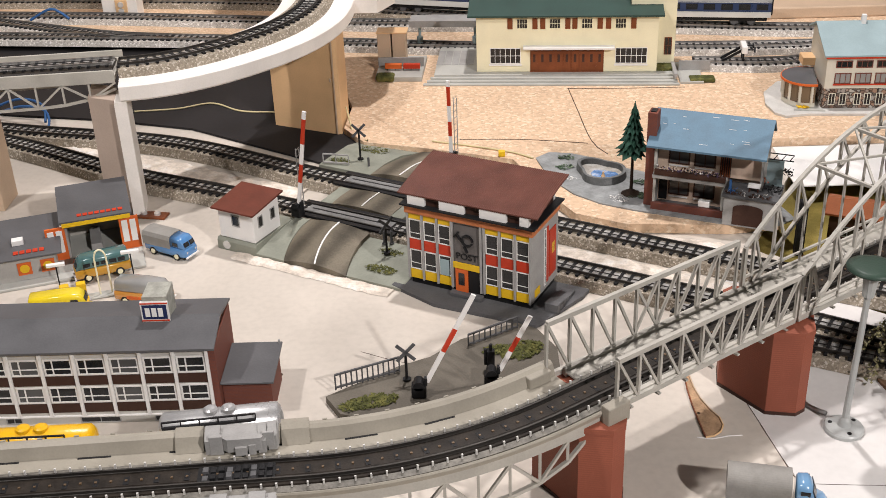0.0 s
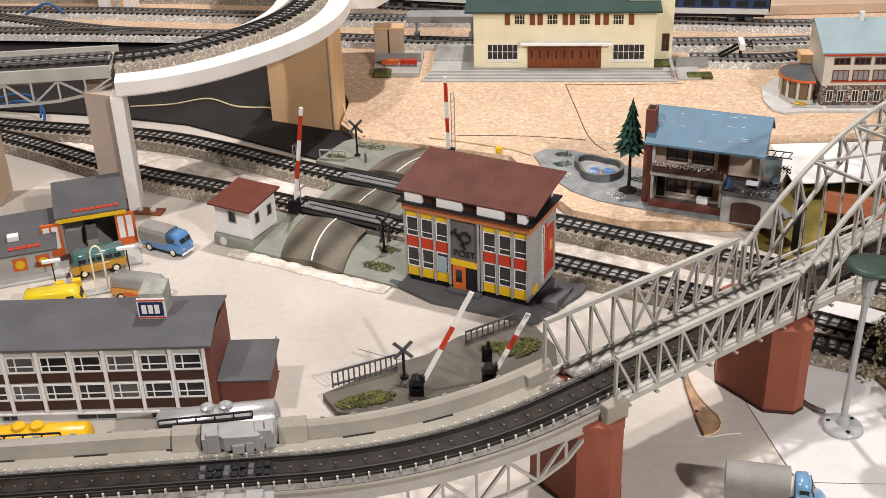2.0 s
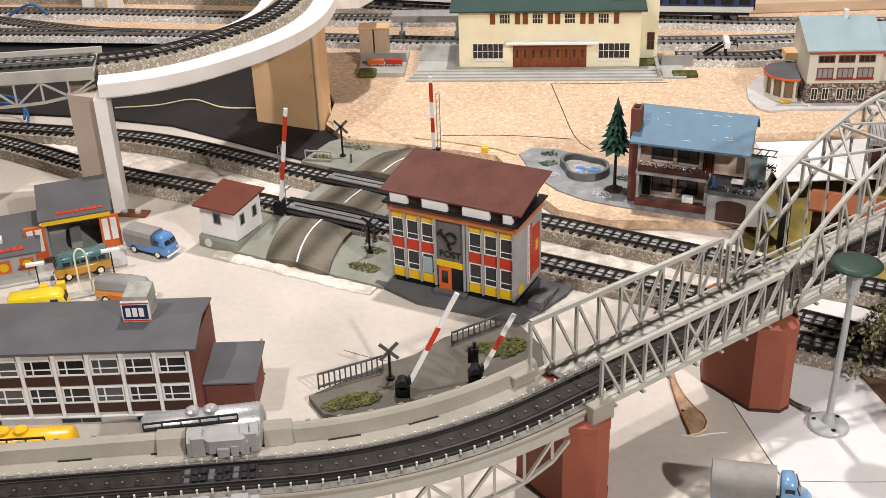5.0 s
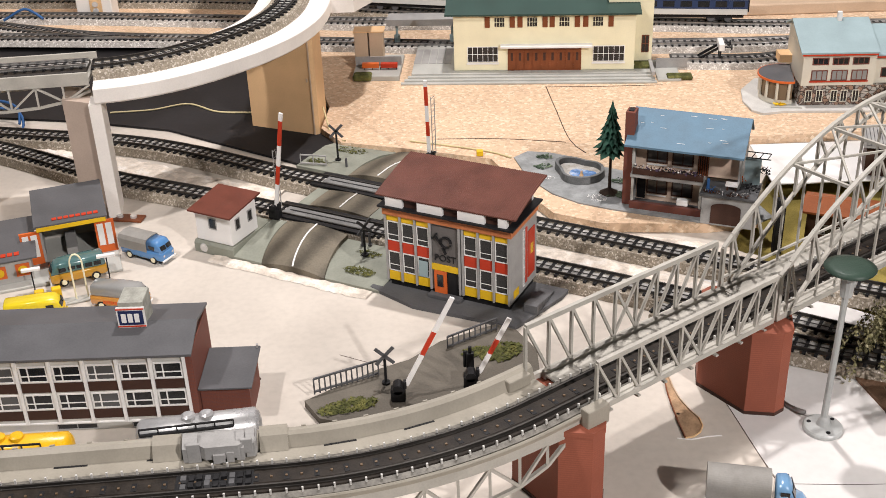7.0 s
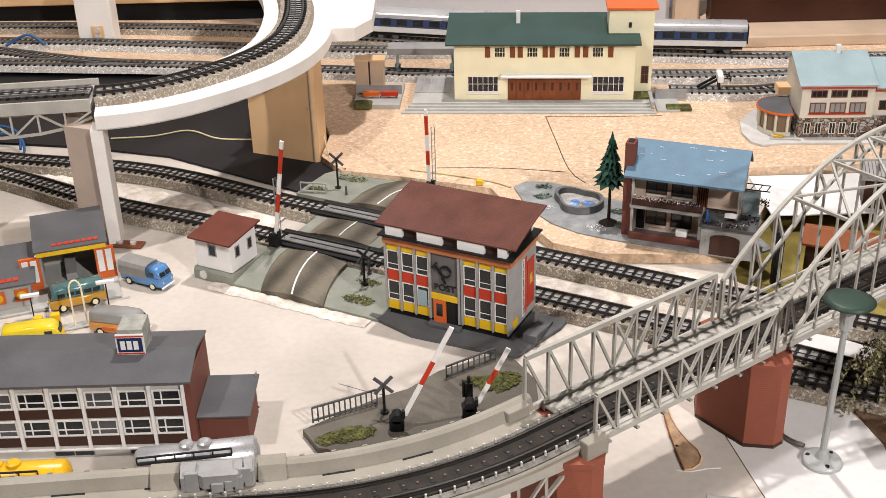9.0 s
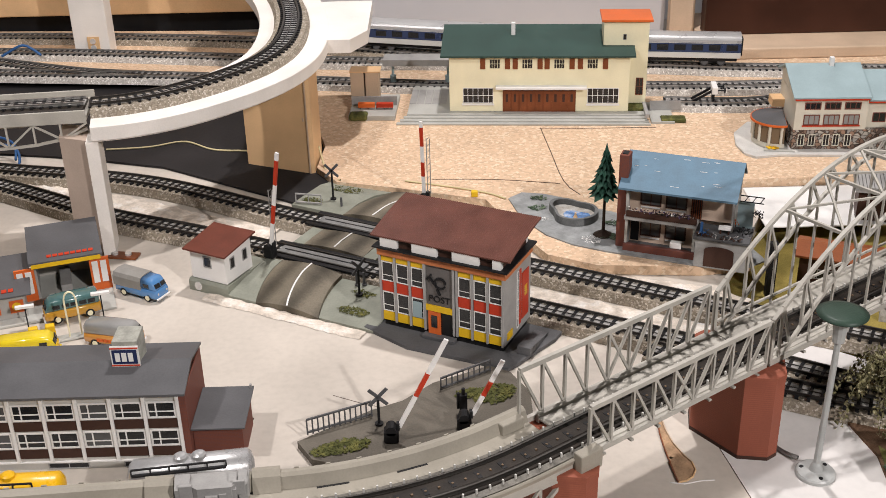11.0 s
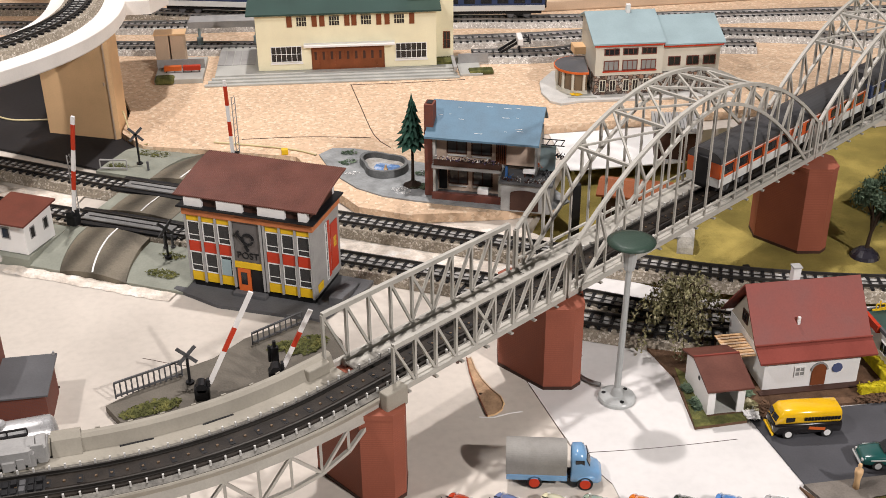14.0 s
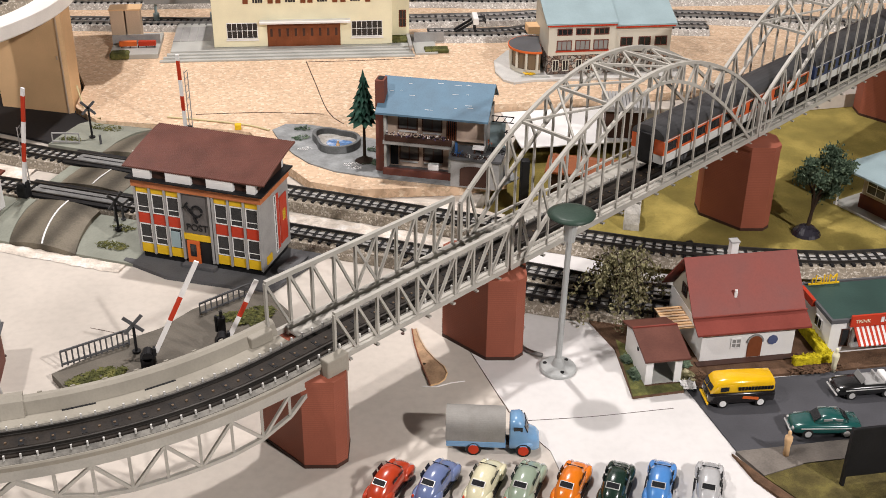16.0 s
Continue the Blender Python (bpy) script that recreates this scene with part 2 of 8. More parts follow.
def prism(bm, pts, z0, z1):
    """An upright prism over a plan outline."""
    if sum(a[0] * b[1] - b[0] * a[1] for a, b in zip(pts, [*pts[1:], pts[0]])) < 0:
        pts = pts[::-1]
    lo = [bm.verts.new((x, y, z0)) for x, y in pts]
    hi = [bm.verts.new((x, y, z1)) for x, y in pts]
    n = len(pts)
    bm.faces.new(lo[::-1]), bm.faces.new(hi)
    for i in range(n):
        bm.faces.new((lo[i], lo[(i + 1) % n], hi[(i + 1) % n], hi[i]))
    return bm


def extrude_x(bm, prof, x0, x1):
    """A profile of (y, z) drawn out along x."""
    a = [bm.verts.new((x0, y, z)) for y, z in prof]
    b = [bm.verts.new((x1, y, z)) for y, z in prof]
    n = len(prof)
    bm.faces.new(a), bm.faces.new(b[::-1])
    for i in range(n):
        bm.faces.new((a[i], b[i], b[(i + 1) % n], a[(i + 1) % n]))
    bmesh.ops.recalc_face_normals(bm, faces=bm.faces[:])
    return bm


def rod(bm, p, q, r, n=6, r2=None):
    """A round bar from p to q."""
    p, q = Vector(p), Vector(q)
    m = (q - p).to_track_quat("Z", "Y").to_matrix()
    r2 = r if r2 is None else r2
    a = [bm.verts.new(p + m @ Vector((math.cos(2 * math.pi * i / n) * r, math.sin(2 * math.pi * i / n) * r, 0))) for i in range(n)]
    b = [bm.verts.new(q + m @ Vector((math.cos(2 * math.pi * i / n) * r2, math.sin(2 * math.pi * i / n) * r2, 0))) for i in range(n)]
    bm.faces.new(a[::-1]), bm.faces.new(b)
    for i in range(n):
        bm.faces.new((a[i], a[(i + 1) % n], b[(i + 1) % n], b[i]))
    return bm


def bar(bm, p, q, w, h, up=(0, 0, 1)):
    """A square bar from p to q, w across and h along up."""
    p, q, up = Vector(p), Vector(q), Vector(up)
    d = (q - p).normalized()
    s = d.cross(up)
    s = s.normalized() if s.length > 1e-6 else Vector((1, 0, 0))
    u = s.cross(d).normalized()
    vs = [bm.verts.new(c + s * (i * w / 2) + u * (j * h / 2)) for c in (p, q) for i, j in ((-1, -1), (1, -1), (1, 1), (-1, 1))]
    for f in ((0, 1, 2, 3), (7, 6, 5, 4), (0, 4, 5, 1), (1, 5, 6, 2), (2, 6, 7, 3), (3, 7, 4, 0)):
        bm.faces.new([vs[i] for i in f])
    bmesh.ops.recalc_face_normals(bm, faces=bm.faces[-6:])
    return bm


def lathe(bm, prof, n=20, c=(0, 0)):
    """Rings of (r, z) turned about the upright axis through c."""
    rings = [[bm.verts.new((c[0] + r * math.cos(2 * math.pi * i / n), c[1] + r * math.sin(2 * math.pi * i / n), z)) for i in range(n)] for r, z in prof]
    bm.faces.new(rings[0][::-1]), bm.faces.new(rings[-1])
    for a, b in zip(rings, rings[1:]):
        for i in range(n):
            bm.faces.new((a[i], a[(i + 1) % n], b[(i + 1) % n], b[i]))
    bmesh.ops.recalc_face_normals(bm, faces=bm.faces[:])
    return bm


def smooth_path(pts, step=0.008):
    """Even points along a Catmull-Rom curve through pts (x, y)."""
    P = [Vector((*p, 0)) if len(p) == 2 else Vector(p) for p in pts]
    P = [2 * P[0] - P[1], *P, 2 * P[-1] - P[-2]]
    dense = []
    for a, b, c, d in zip(P, P[1:], P[2:], P[3:]):
        for k in range(24):
            t = k / 24
            dense.append(0.5 * (2 * b + (c - a) * t + (2 * a - 5 * b + 4 * c - d) * t * t + (3 * b - a - 3 * c + d) * t ** 3))
    dense.append(P[-2])
    out, acc = [dense[0]], 0.0
    for a, b in zip(dense, dense[1:]):
        seg = (b - a).length
        while acc + seg >= step:
            a = a + (b - a) * ((step - acc) / seg)
            seg = (b - a).length
            out.append(a.copy())
            acc = 0.0
        acc += seg
    return out


def sweep(bm, path, prof, closed=True):
    """A profile of (side, up) carried along a level path; side is to the left of the way."""
    rows = []
    for i, p in enumerate(path):
        d = (path[min(i + 1, len(path) - 1)] - path[max(i - 1, 0)])
        d.z = 0
        d.normalize()
        n = Vector((-d.y, d.x, 0))
        rows.append([bm.verts.new(p + n * s + Vector((0, 0, u))) for s, u in prof])
    m = len(prof)
    for a, b in zip(rows, rows[1:]):
        for i in range(m if closed else m - 1):
            bm.faces.new((a[i], a[(i + 1) % m], b[(i + 1) % m], b[i]))
    if closed:
        bm.faces.new(rows[0][::-1]), bm.faces.new(rows[-1])
    bmesh.ops.recalc_face_normals(bm, faces=bm.faces[:])
    return bm


def mesh_of(name, bm, material, smooth=False):
    me = bpy.data.meshes.new(name)
    if smooth:
        for f in bm.faces:
            f.smooth = True
    bm.to_mesh(me)
    bm.free()
    me.materials.append(material)
    return me


def part(name, bm, material, parent, label="", smooth=False):
    ob = new(name, mesh_of(name, bm, material, smooth))
    ob.parent = parent
    return tagged(ob, label)


def piece(name, me, parent, m=None):
    ob = new(name, me)
    ob.parent = parent
    if m is not None:
        ob.matrix_basis = m
    return ob


def thing(name, label, category, group="", kind="", at=None):
    ob = new(name)
    ob.empty_display_size = 0.01
    if at is not None:
        ob.matrix_basis = at
    return tagged(ob, label, category, group, kind)


def solid(name, bm, material, label, category, kind="", group="", at=None, smooth=False):
    ob = new(name, mesh_of(name, bm, material, smooth))
    if at is not None:
        ob.matrix_basis = at
    return tagged(ob, label, category, group, kind)


def bx(*a, **k):
    return box(bm_new(), *a, **k)

# ---- the room ----
solid("floor", bx(-2.8, 2.8, -2.4, 2.6, -0.9, -0.85), CARPET, "dark carpet floor of the exhibition room", "floor", "structure")
solid("ceiling", bx(-2.8, 2.8, -2.4, 2.6, 1.75, 1.8), ROOMPAINT, "plain painted ceiling of the room", "ceiling", "structure")
solid("wall_south", bx(-2.8, 2.8, -2.45, -2.4, -0.85, 1.75), ROOMPAINT, "plain painted room wall", "wall", "structure")
solid("wall_west", bx(-2.85, -2.8, -2.4, 2.6, -0.85, 1.75), ROOMPAINT, "plain painted room wall", "wall", "structure")
solid("wall_east", bx(2.8, 2.85, -2.4, 2.6, -0.85, 1.75), ROOMPAINT, "plain painted room wall", "wall", "structure")
solid("wall_north", bx(-2.8, 2.8, 2.2, 2.25, -0.85, 1.75), WALLPAINT, "grey-white wall behind the layout", "wall", "structure")

# ---- the layout's boards ----
bm = bm_new()
SEAM = [(0.315, 0.42), (0.30, 0.74), (0.285, 0.775), (0.279, 0.806), (0.270, 0.862), (0.262, 0.905), (0.26, 1.0)]
prism(bm, [(-0.9, 0.42), *SEAM, (0.30, 1.06), (0.42, 1.30), (1.25, 1.34), (1.25, 1.95), (-0.9, 2.02)], -0.03, 0.0)
solid("table", bm, TABLE, "off-white painted layout board with scratches", "table", "structure")
bm = bm_new()
prism(bm, [(1.25, 0.42), (1.25, 0.89), (0.70, 0.905), (0.56, 0.925), (0.44, 0.96), (0.36, 1.02), (0.3006, 1.0596), *[(x + 0.0004, y) for x, y in SEAM[::-1]]], -0.03, 0.0)
solid("table_east", bm, TABLE_WHITE, "bright white painted layout board", "table", "structure")
bm = bm_new()
prism(bm, [(0.28, 0.98), (0.36, 1.0), (0.44, 0.94), (0.56, 0.90), (1.25, 0.86), (1.25, 1.36), (0.40, 1.32)], -0.04, -0.016)
solid("grass_mat", bm, GRASS, "yellow-green grass mat", "grass", "structure")
bm = bm_new()
prism(bm, [(-0.066, 1.45), (-0.0705, 1.386), (-0.045, 1.345), (0.02, 1.325), (0.116, 1.289), (0.15, 1.20), (0.17, 1.16), (0.215, 1.136), (0.31, 1.128), (0.36, 1.135), (0.385, 1.325), (0.52, 1.328), (1.2, 1.36), (1.2, 1.80), (0.5, 1.82), (-0.3, 1.94), (-0.88, 1.98), (-0.88, 1.79), (-0.4, 1.735), (-0.25, 1.71), (-0.16, 1.66), (-0.085, 1.53)], 0.0005, 0.010)
solid("cork_sheet", bm, CORK, "speckled tan cork sheet ground", "ground", "structure")
bm = bm_new()
prism(bm, [(-0.88, 1.58), (-0.487, 1.475), (-0.357, 1.449), (-0.25, 1.415), (-0.089, 1.309), (-0.045, 1.342), (-0.052, 1.40), (-0.035, 1.497), (-0.165, 1.655), (-0.25, 1.705), (-0.4, 1.73), (-0.88, 1.785)], 0.0005, 0.003)
solid("dark_board", bm, DARK_BOARD, "dark grey unscenicked board", "ground", "structure")
# far ledge and uprights behind the tracks
solid("ledge", bx(0.445, 1.3, 1.735, 1.92, 0.0102, 0.026, bevel=0.002), PALEWOOD, "pale wooden ledge behind the tracks", "ledge", "structure")
solid("panel_east", bx(0.452, 1.7, 1.80, 1.83, 0.0262, 0.6, bevel=0.002), DARKWOOD, "dark brown wooden panel", "panel", "structure")
solid("panel_west", bx(-1.2, -0.195, 1.955, 1.975, 0.034, 0.4, bevel=0.002), TANWOOD, "tan wooden back panel", "panel", "structure")
solid("panel_middle", bx(-0.19, 0.405, 1.86, 1.88, 0.0102, 0.6, bevel=0.001), WALLPAINT, "grey-white board behind the rear track", "panel", "structure")
# black sheet stands in for the shade in the gap under the panel
solid("recess_shade_west", bx(-1.2, -0.195, 1.975, 1.985, 0.0, 0.045), BLACK, "black sheet for the shade of the gap below the back panel", "panel", "structure")

# ---- railway tracks ----
def sleeper_mesh(material):
    bm = bx(-0.0013, 0.0013, -0.013, 0.013, 0.0, 0.0018)
    return mesh_of("sleeper", bm, material)


SLEEPER = sleeper_mesh(BLACK)
GAUGE = 0.0165


def rails_on(path, z, parent, rail_mat, h=0.0025):
    for side in (-1, 1):
        s = side * (GAUGE / 2 + 0.0004)
        prof = [(s - 0.0011, z), (s + 0.0011, z), (s + 0.0011, z + 0.0005), (s + 0.0004, z + 0.0007), (s + 0.0006, z + h), (s - 0.0006, z + h), (s - 0.0004, z + 0.0007), (s - 0.0011, z + 0.0005)]
        part("rail", sweep(bm_new(), path, prof), rail_mat, parent)


def track(label, pts, z, bed_h=0.007, bed=BED, half=0.019, rail_mat=DARK_RAIL, pitch=0.0088):
    tr = thing("railway_track", label, "track", "railway tracks", "structure")
    path = smooth_path(pts, 0.012)
    for p in path:
        p.z = 0
    if bed_h:
        prof = [(-half, z - bed_h), (half, z - bed_h), (half - 0.003, z), (-half + 0.003, z)]
        part("roadbed", sweep(bm_new(), path, prof), bed, tr)
        part("bed_top", sweep(bm_new(), path, [(-0.0070, z), (0.0070, z), (0.0066, z + 0.0009), (-0.0066, z + 0.0009)]), SHEENTOP, tr, "web between the sleepers, lamp sheen painted in as pale grey")
    rails_on(path, z + 0.0016, tr, rail_mat)
    # centre studs of the stud-contact system
    fine = smooth_path(pts, pitch)
    for i, p in enumerate(fine):
        q = fine[min(i + 1, len(fine) - 1)] - fine[max(i - 1, 0)]
        a = math.degrees(math.atan2(q.y, q.x))
        piece("sleeper", SLEEPER, tr, pose(p.x, p.y, z + 0.0001, 0, 0, a))
    bm = bm_new()
    sweep(bm, path, [(-0.0005, z + 0.0018), (0.0005, z + 0.0018), (0.0004, z + 0.0024), (-0.0004, z + 0.0024)])
    part("centre_conductor", bm, DARK_RAIL, tr)
    return tr


track("black sleepered track on a cork roadbed beside the level crossing", [(-0.75, 1.52), (-0.45, 1.375), (-0.2925, 1.281), (-0.166, 1.222), (0.0, 1.137), (0.156, 1.057), (0.281, 0.992), (0.338, 0.962), (0.45, 0.905), (0.60, 0.885), (0.95, 0.88)], 0.0095, 0.009)
track("black sleepered track on a cork roadbed under the viaduct", [(-0.75, 1.50), (-0.465, 1.412), (-0.257, 1.358), (-0.084, 1.262), (0.04, 1.197), (0.162, 1.133), (0.29, 1.066), (0.40, 1.012), (0.473, 0.978), (0.575, 0.946), (0.655, 0.936), (0.95, 0.925)], 0.0095, 0.009)
track("branch track on a ballast strip beneath the girder bridge", [(0.24, 0.99), (0.285, 0.957), (0.33, 0.931), (0.40, 0.898), (0.47, 0.872)], 0.0085, 0.008)
track("station track on pale ballast behind the station", [(-0.85, 1.765), (-0.574, 1.734), (-0.411, 1.715), (-0.29, 1.700), (-0.08, 1.664), (0.115, 1.632), (0.415, 1.609), (0.56, 1.605), (0.75, 1.57), (0.95, 1.50)], 0.017, 0.007, BED_PALE, rail_mat=RAIL)
track("through track on pale ballast behind the station", [(-0.85, 1.862), (-0.6085, 1.834), (-0.436, 1.813), (-0.268, 1.785), (-0.05, 1.748), (0.07, 1.738), (0.363, 1.700), (0.534, 1.674), (1.15, 1.62)], 0.017, 0.007, BED_PALE, rail_mat=RAIL)
track("main track along the rear ledge", [(-0.85, 1.925), (-0.5, 1.90), (-0.22, 1.862), (-0.05, 1.806), (0.08, 1.768), (0.22, 1.733), (0.36, 1.7015)], 0.0171, 0.007, BED, rail_mat=RAIL)
track("crossover track joining the rear tracks", [(-0.80, 1.868), (-0.69, 1.838), (-0.597, 1.797), (-0.50, 1.755), (-0.41, 1.722), (-0.33, 1.706)], 0.0172, 0.007, BED_PALE, rail_mat=RAIL)
track("short siding with a buffer stop beside the station", [(0.352, 1.555), (0.45, 1.545), (0.56, 1.56), (0.72, 1.53)], 0.017, 0.007, BED_PALE, rail_mat=RAIL)

# buffer stop at the end of the siding
bs = thing("buffer_stop", "white and black buffer stop on the siding", "buffer stop", at=pose(0.405, 1.551, 0.0186, 0, 0, -6))
bm = bm_new()
bar(bm, (-0.02, -0.006, 0), (0.006, -0.006, 0.016), 0.002, 0.003), bar(bm, (-0.02, 0.006, 0), (0.006, 0.006, 0.016), 0.002, 0.003)
bar(bm, (0.006, -0.006, 0), (0.006, -0.006, 0.016), 0.002, 0.003), bar(bm, (0.006, 0.006, 0), (0.006, 0.006, 0.016), 0.002, 0.003)
part("frame", bm, BLACK, bs)
part("beam", bx(0.003, 0.010, -0.013, 0.013, 0.012, 0.021, bevel=0.001), WHITE, bs, "white beam")
for y in (-0.008, 0.008):
    bm = bm_new()
    rod(bm, (0.010, y, 0.016), (0.018, y, 0.016), 0.001, 8), rod(bm, (0.018, y, 0.016), (0.0195, y, 0.016), 0.0035, 10)
    part("buffer", bm, BLACK, bs)

# ---- the girder bridge with its curved approach ----
ANG = 35.6
BRIDGE = pose(0.158, 0.764, 0.074, 0, 0, ANG)   # x along the bridge, y across, 0 at the bottom chord
W = 0.052
UB, UC, UD = 0.17, 0.517, 0.864


def bridge_deck(parent, u0, u1):
    part("deck", bx(u0, u1, 0.0045, W - 0.0045, 0.0, 0.0012), GIRDER, parent)
    for y in (0.001, W - 0.005):
        part("stringer", bx(u0, u1, y, y + 0.0034, -0.003, 0.0032, bevel=0.0003), GIRDER, parent)
    n = int((u1 - u0) / 0.024)
    for i in range(n):
        u = u0 + (i + 0.5) * (u1 - u0) / n
        part("cross_tie", bx(u - 0.0012, u + 0.0012, -0.003, W + 0.003, -0.0045, -0.0032), GIRDER, parent)


def tin_track(parent, path, z):
    """Tinplate stud track: a narrow dark bed, two rails and a raised middle web."""
    prof = [(-0.0130, z - 0.0022), (0.0130, z - 0.0022), (0.0122, z), (-0.0122, z)]
    part("track_bed", sweep(bm_new(), path, prof), TINPLATE, parent, "dark pressed tinplate track bed")
    for side in (-1, 1):
        a, b = side * 0.0131, side * 0.0172
        part("bed_flank", sweep(bm_new(), path, sorted([(a, z - 0.0006), (a, z - 0.0022), (b, z - 0.0022), (b, z - 0.0018)], key=lambda q: (q[1] > z - 0.002, q[0] * (1 if q[1] < z - 0.002 else -1)))), FLANK, parent, "tin flank of the bed, reflection painted in lighter grey")
    rails_on(path, z, parent, DARK_RAIL, 0.0026)
    part("bed_seam", sweep(bm_new(), path, [(-0.0046, z), (0.0046, z), (0.0042, z + 0.0005), (-0.0042, z + 0.0005)]), TINPLATE, parent)


def truss_side(parent, u0, u1, y, h, n, name="side_truss"):
    t = 0.0021
    side = part(name, bar(bm_new(), (u0, y, 0.0), (u1, y, 0.0), t * 1.4, 0.004), GIRDER, parent, "bottom chord of the side truss")

    def member(kind, *a):
        part(kind, bar(bm_new(), *a), GIRDER, side)

    member("top_chord", (u0, y, h), (u1, y, h), t * 1.4, 0.0035)
    du = (u1 - u0) / n
    for i in range(n + 1):
        u = u0 + i * du
        member("truss_post", (u, y, 0), (u, y, h), 0.0022, 0.0018, (1, 0, 0))
        if i < n and i != n // 2:
            a, b = (u + du, u) if i < n / 2 else (u, u + du)
            member("truss_diagonal", (a, y, 0), (b, y, h), 0.0021, 0.0017)
    # crossed centre panel
    um = (u0 + u1) / 2
    member("truss_diagonal", (um - du * 0.5, y, 0.003), (um + du * 0.5, y, h - 0.002), 0.0018, 0.0018)
    member("truss_diagonal", (um + du * 0.5, y, 0.003), (um - du * 0.5, y, h - 0.002), 0.0018, 0.0018)
    return side


span = thing("truss_bridge", "grey plastic truss bridge span on brick piers", "bridge", "bridge spans", at=BRIDGE)
bridge_deck(span, 0.0, UB)
truss_side(span, 0.001, UB - 0.002, 0.0, 0.0345, 9)
truss_side(span, -0.013, UB - 0.006, W, 0.041, 9)


def outer_h(k):
    return 0.034 + 0.075 * (1 - (2 * k - 1) ** 2)


def inner_h(k):
    return max(0.0, 0.097 * (1 - abs((2 * k - 1) / 0.93) ** 1.7))


def arch_span(label, u0, u1):
    ob = thing("arch_bridge", label, "bridge", "bridge spans", at=BRIDGE)
    bridge_deck(ob, u0 + 0.001, u1 - 0.001)
    L, n = u1 - u0, 16
    for y in (0.0, W):
        bm = bm_new()
        bar(bm, (u0 + 0.001, y, 0), (u1 - 0.001, y, 0), 0.0032, 0.0045)
        bar(bm, (u0 + 0.004, y, 0.009), (u1 - 0.004, y, 0.009), 0.0016, 0.0018)
        part("bottom_chord", bm, GIRDER, ob)
        bm = bm_new()
        for fn, w in ((outer_h, 0.0036), (inner_h, 0.0030)):
            k0 = 0.0 if fn is outer_h else 0.035
            pts = [(u0 + 0.002 + (L - 0.004) * (k0 + (1 - 2 * k0) * i / 28), y, fn(k0 + (1 - 2 * k0) * i / 28)) for i in range(29)]
            for a, b in zip(pts, pts[1:]):
                bar(bm, a, b, 0.0026, w * 0.82, (0, 1, 0))
        bar(bm, (u0 + 0.002, y, 0), (u0 + 0.002, y, 0.034), 0.003, 0.003, (1, 0, 0))
        bar(bm, (u1 - 0.002, y, 0), (u1 - 0.002, y, 0.034), 0.003, 0.003, (1, 0, 0))
        # web between the two ribs
        for i in range(n):
            k = (i + 0.5) / n
            k2 = k + (0.5 / n if k < 0.5 else -0.5 / n)
            bar(bm, (u0 + L * k, y, inner_h(k)), (u0 + L * k, y, outer_h(k)), 0.0020, 0.0020, (1, 0, 0))
            bar(bm, (u0 + L * k2, y, inner_h(k2)), (u0 + L * k, y, outer_h(k)), 0.0018, 0.0018)
        part("arch_rib", bm, GIRDER, ob)
        for i in range(1, n):
            k = i / n
            if inner_h(k) > 0.012:
                bm = bm_new()
                bar(bm, (u0 + L * k, y, 0.001), (u0 + L * k, y, inner_h(k)), 0.0016, 0.0016, (1, 0, 0))
                part("hanger", bm, GIRDER, ob)
    ks = [0.2, 0.32, 0.44, 0.56, 0.68, 0.8]
    for i, k in enumerate(ks):
        h = outer_h(k) - 0.002
        part("cross_beam", bar(bm_new(), (u0 + L * k, 0, h), (u0 + L * k, W, h), 0.0022, 0.0022), GIRDER, ob)
        if i:
            a, ha = ks[i - 1], outer_h(ks[i - 1]) - 0.002
            part("wind_brace", bar(bm_new(), (u0 + L * a, 0, ha), (u0 + L * k, W, h), 0.0016, 0.0016), GIRDER, ob)
            part("wind_brace", bar(bm_new(), (u0 + L * a, W, ha), (u0 + L * k, 0, h), 0.0016, 0.0016), GIRDER, ob)
    return ob


arch_span("grey plastic bowstring arch bridge over the tracks", UB, UC)
arch_span("grey plastic bowstring arch bridge over the grass", UC, UD)

# stud track over the bridge and round the curve
turn = math.radians(ANG)
YC = 0.0195                                     # the track lies nearer to the front truss
c0 = BRIDGE @ Vector((-0.030, YC, 0))
R = 0.31
th0 = math.radians(4.6)
curve_pts = []
for i in range(13):
    th = turn + (th0 - turn) * i / 12
    curve_pts.append((c0.x - R * (math.sin(turn) - math.sin(th)), c0.y - R * (math.cos(th) - math.cos(turn))))
cs = curve_pts[-1]
curve_pts += [(cs[0] - d * math.cos(th0), cs[1] - d * math.sin(th0)) for d in (0.05, 0.12, 0.2, 0.3, 0.4)]
curve_pts = curve_pts[::-1]
main_pts = curve_pts + [tuple((BRIDGE @ Vector((u, YC, 0)))[:2]) for u in (0.03, 0.1, 0.2, 0.35, 0.5, 0.65, 0.8, UD)]
curve_pts.append(tuple((BRIDGE @ Vector((-0.006, YC, 0)))[:2]))
ZT = 0.0772
tt = thing("stud_track", "grey tinplate stud-contact track on the bridges", "track", "railway tracks", "structure")
main_path = smooth_path(main_pts, 0.01)
tin_track(tt, main_path, ZT)
stud_me = mesh_of("chair", bx(-0.00055, 0.00055, -0.0006, 0.0006, 0, 0.0032), STUD)
slot_me = mesh_of("slot", bx(-0.0016, 0.0016, -0.0035, 0.0035, 0, 0.0004), BLACK)
dot_me = mesh_of("contact_stud", bx(-0.0007, 0.0007, -0.0007, 0.0007, 0, 0.0013), BRONZE)
stud_pts = [p for p in smooth_path(main_pts, 0.0088) if -0.28 < p.x < 0.62]
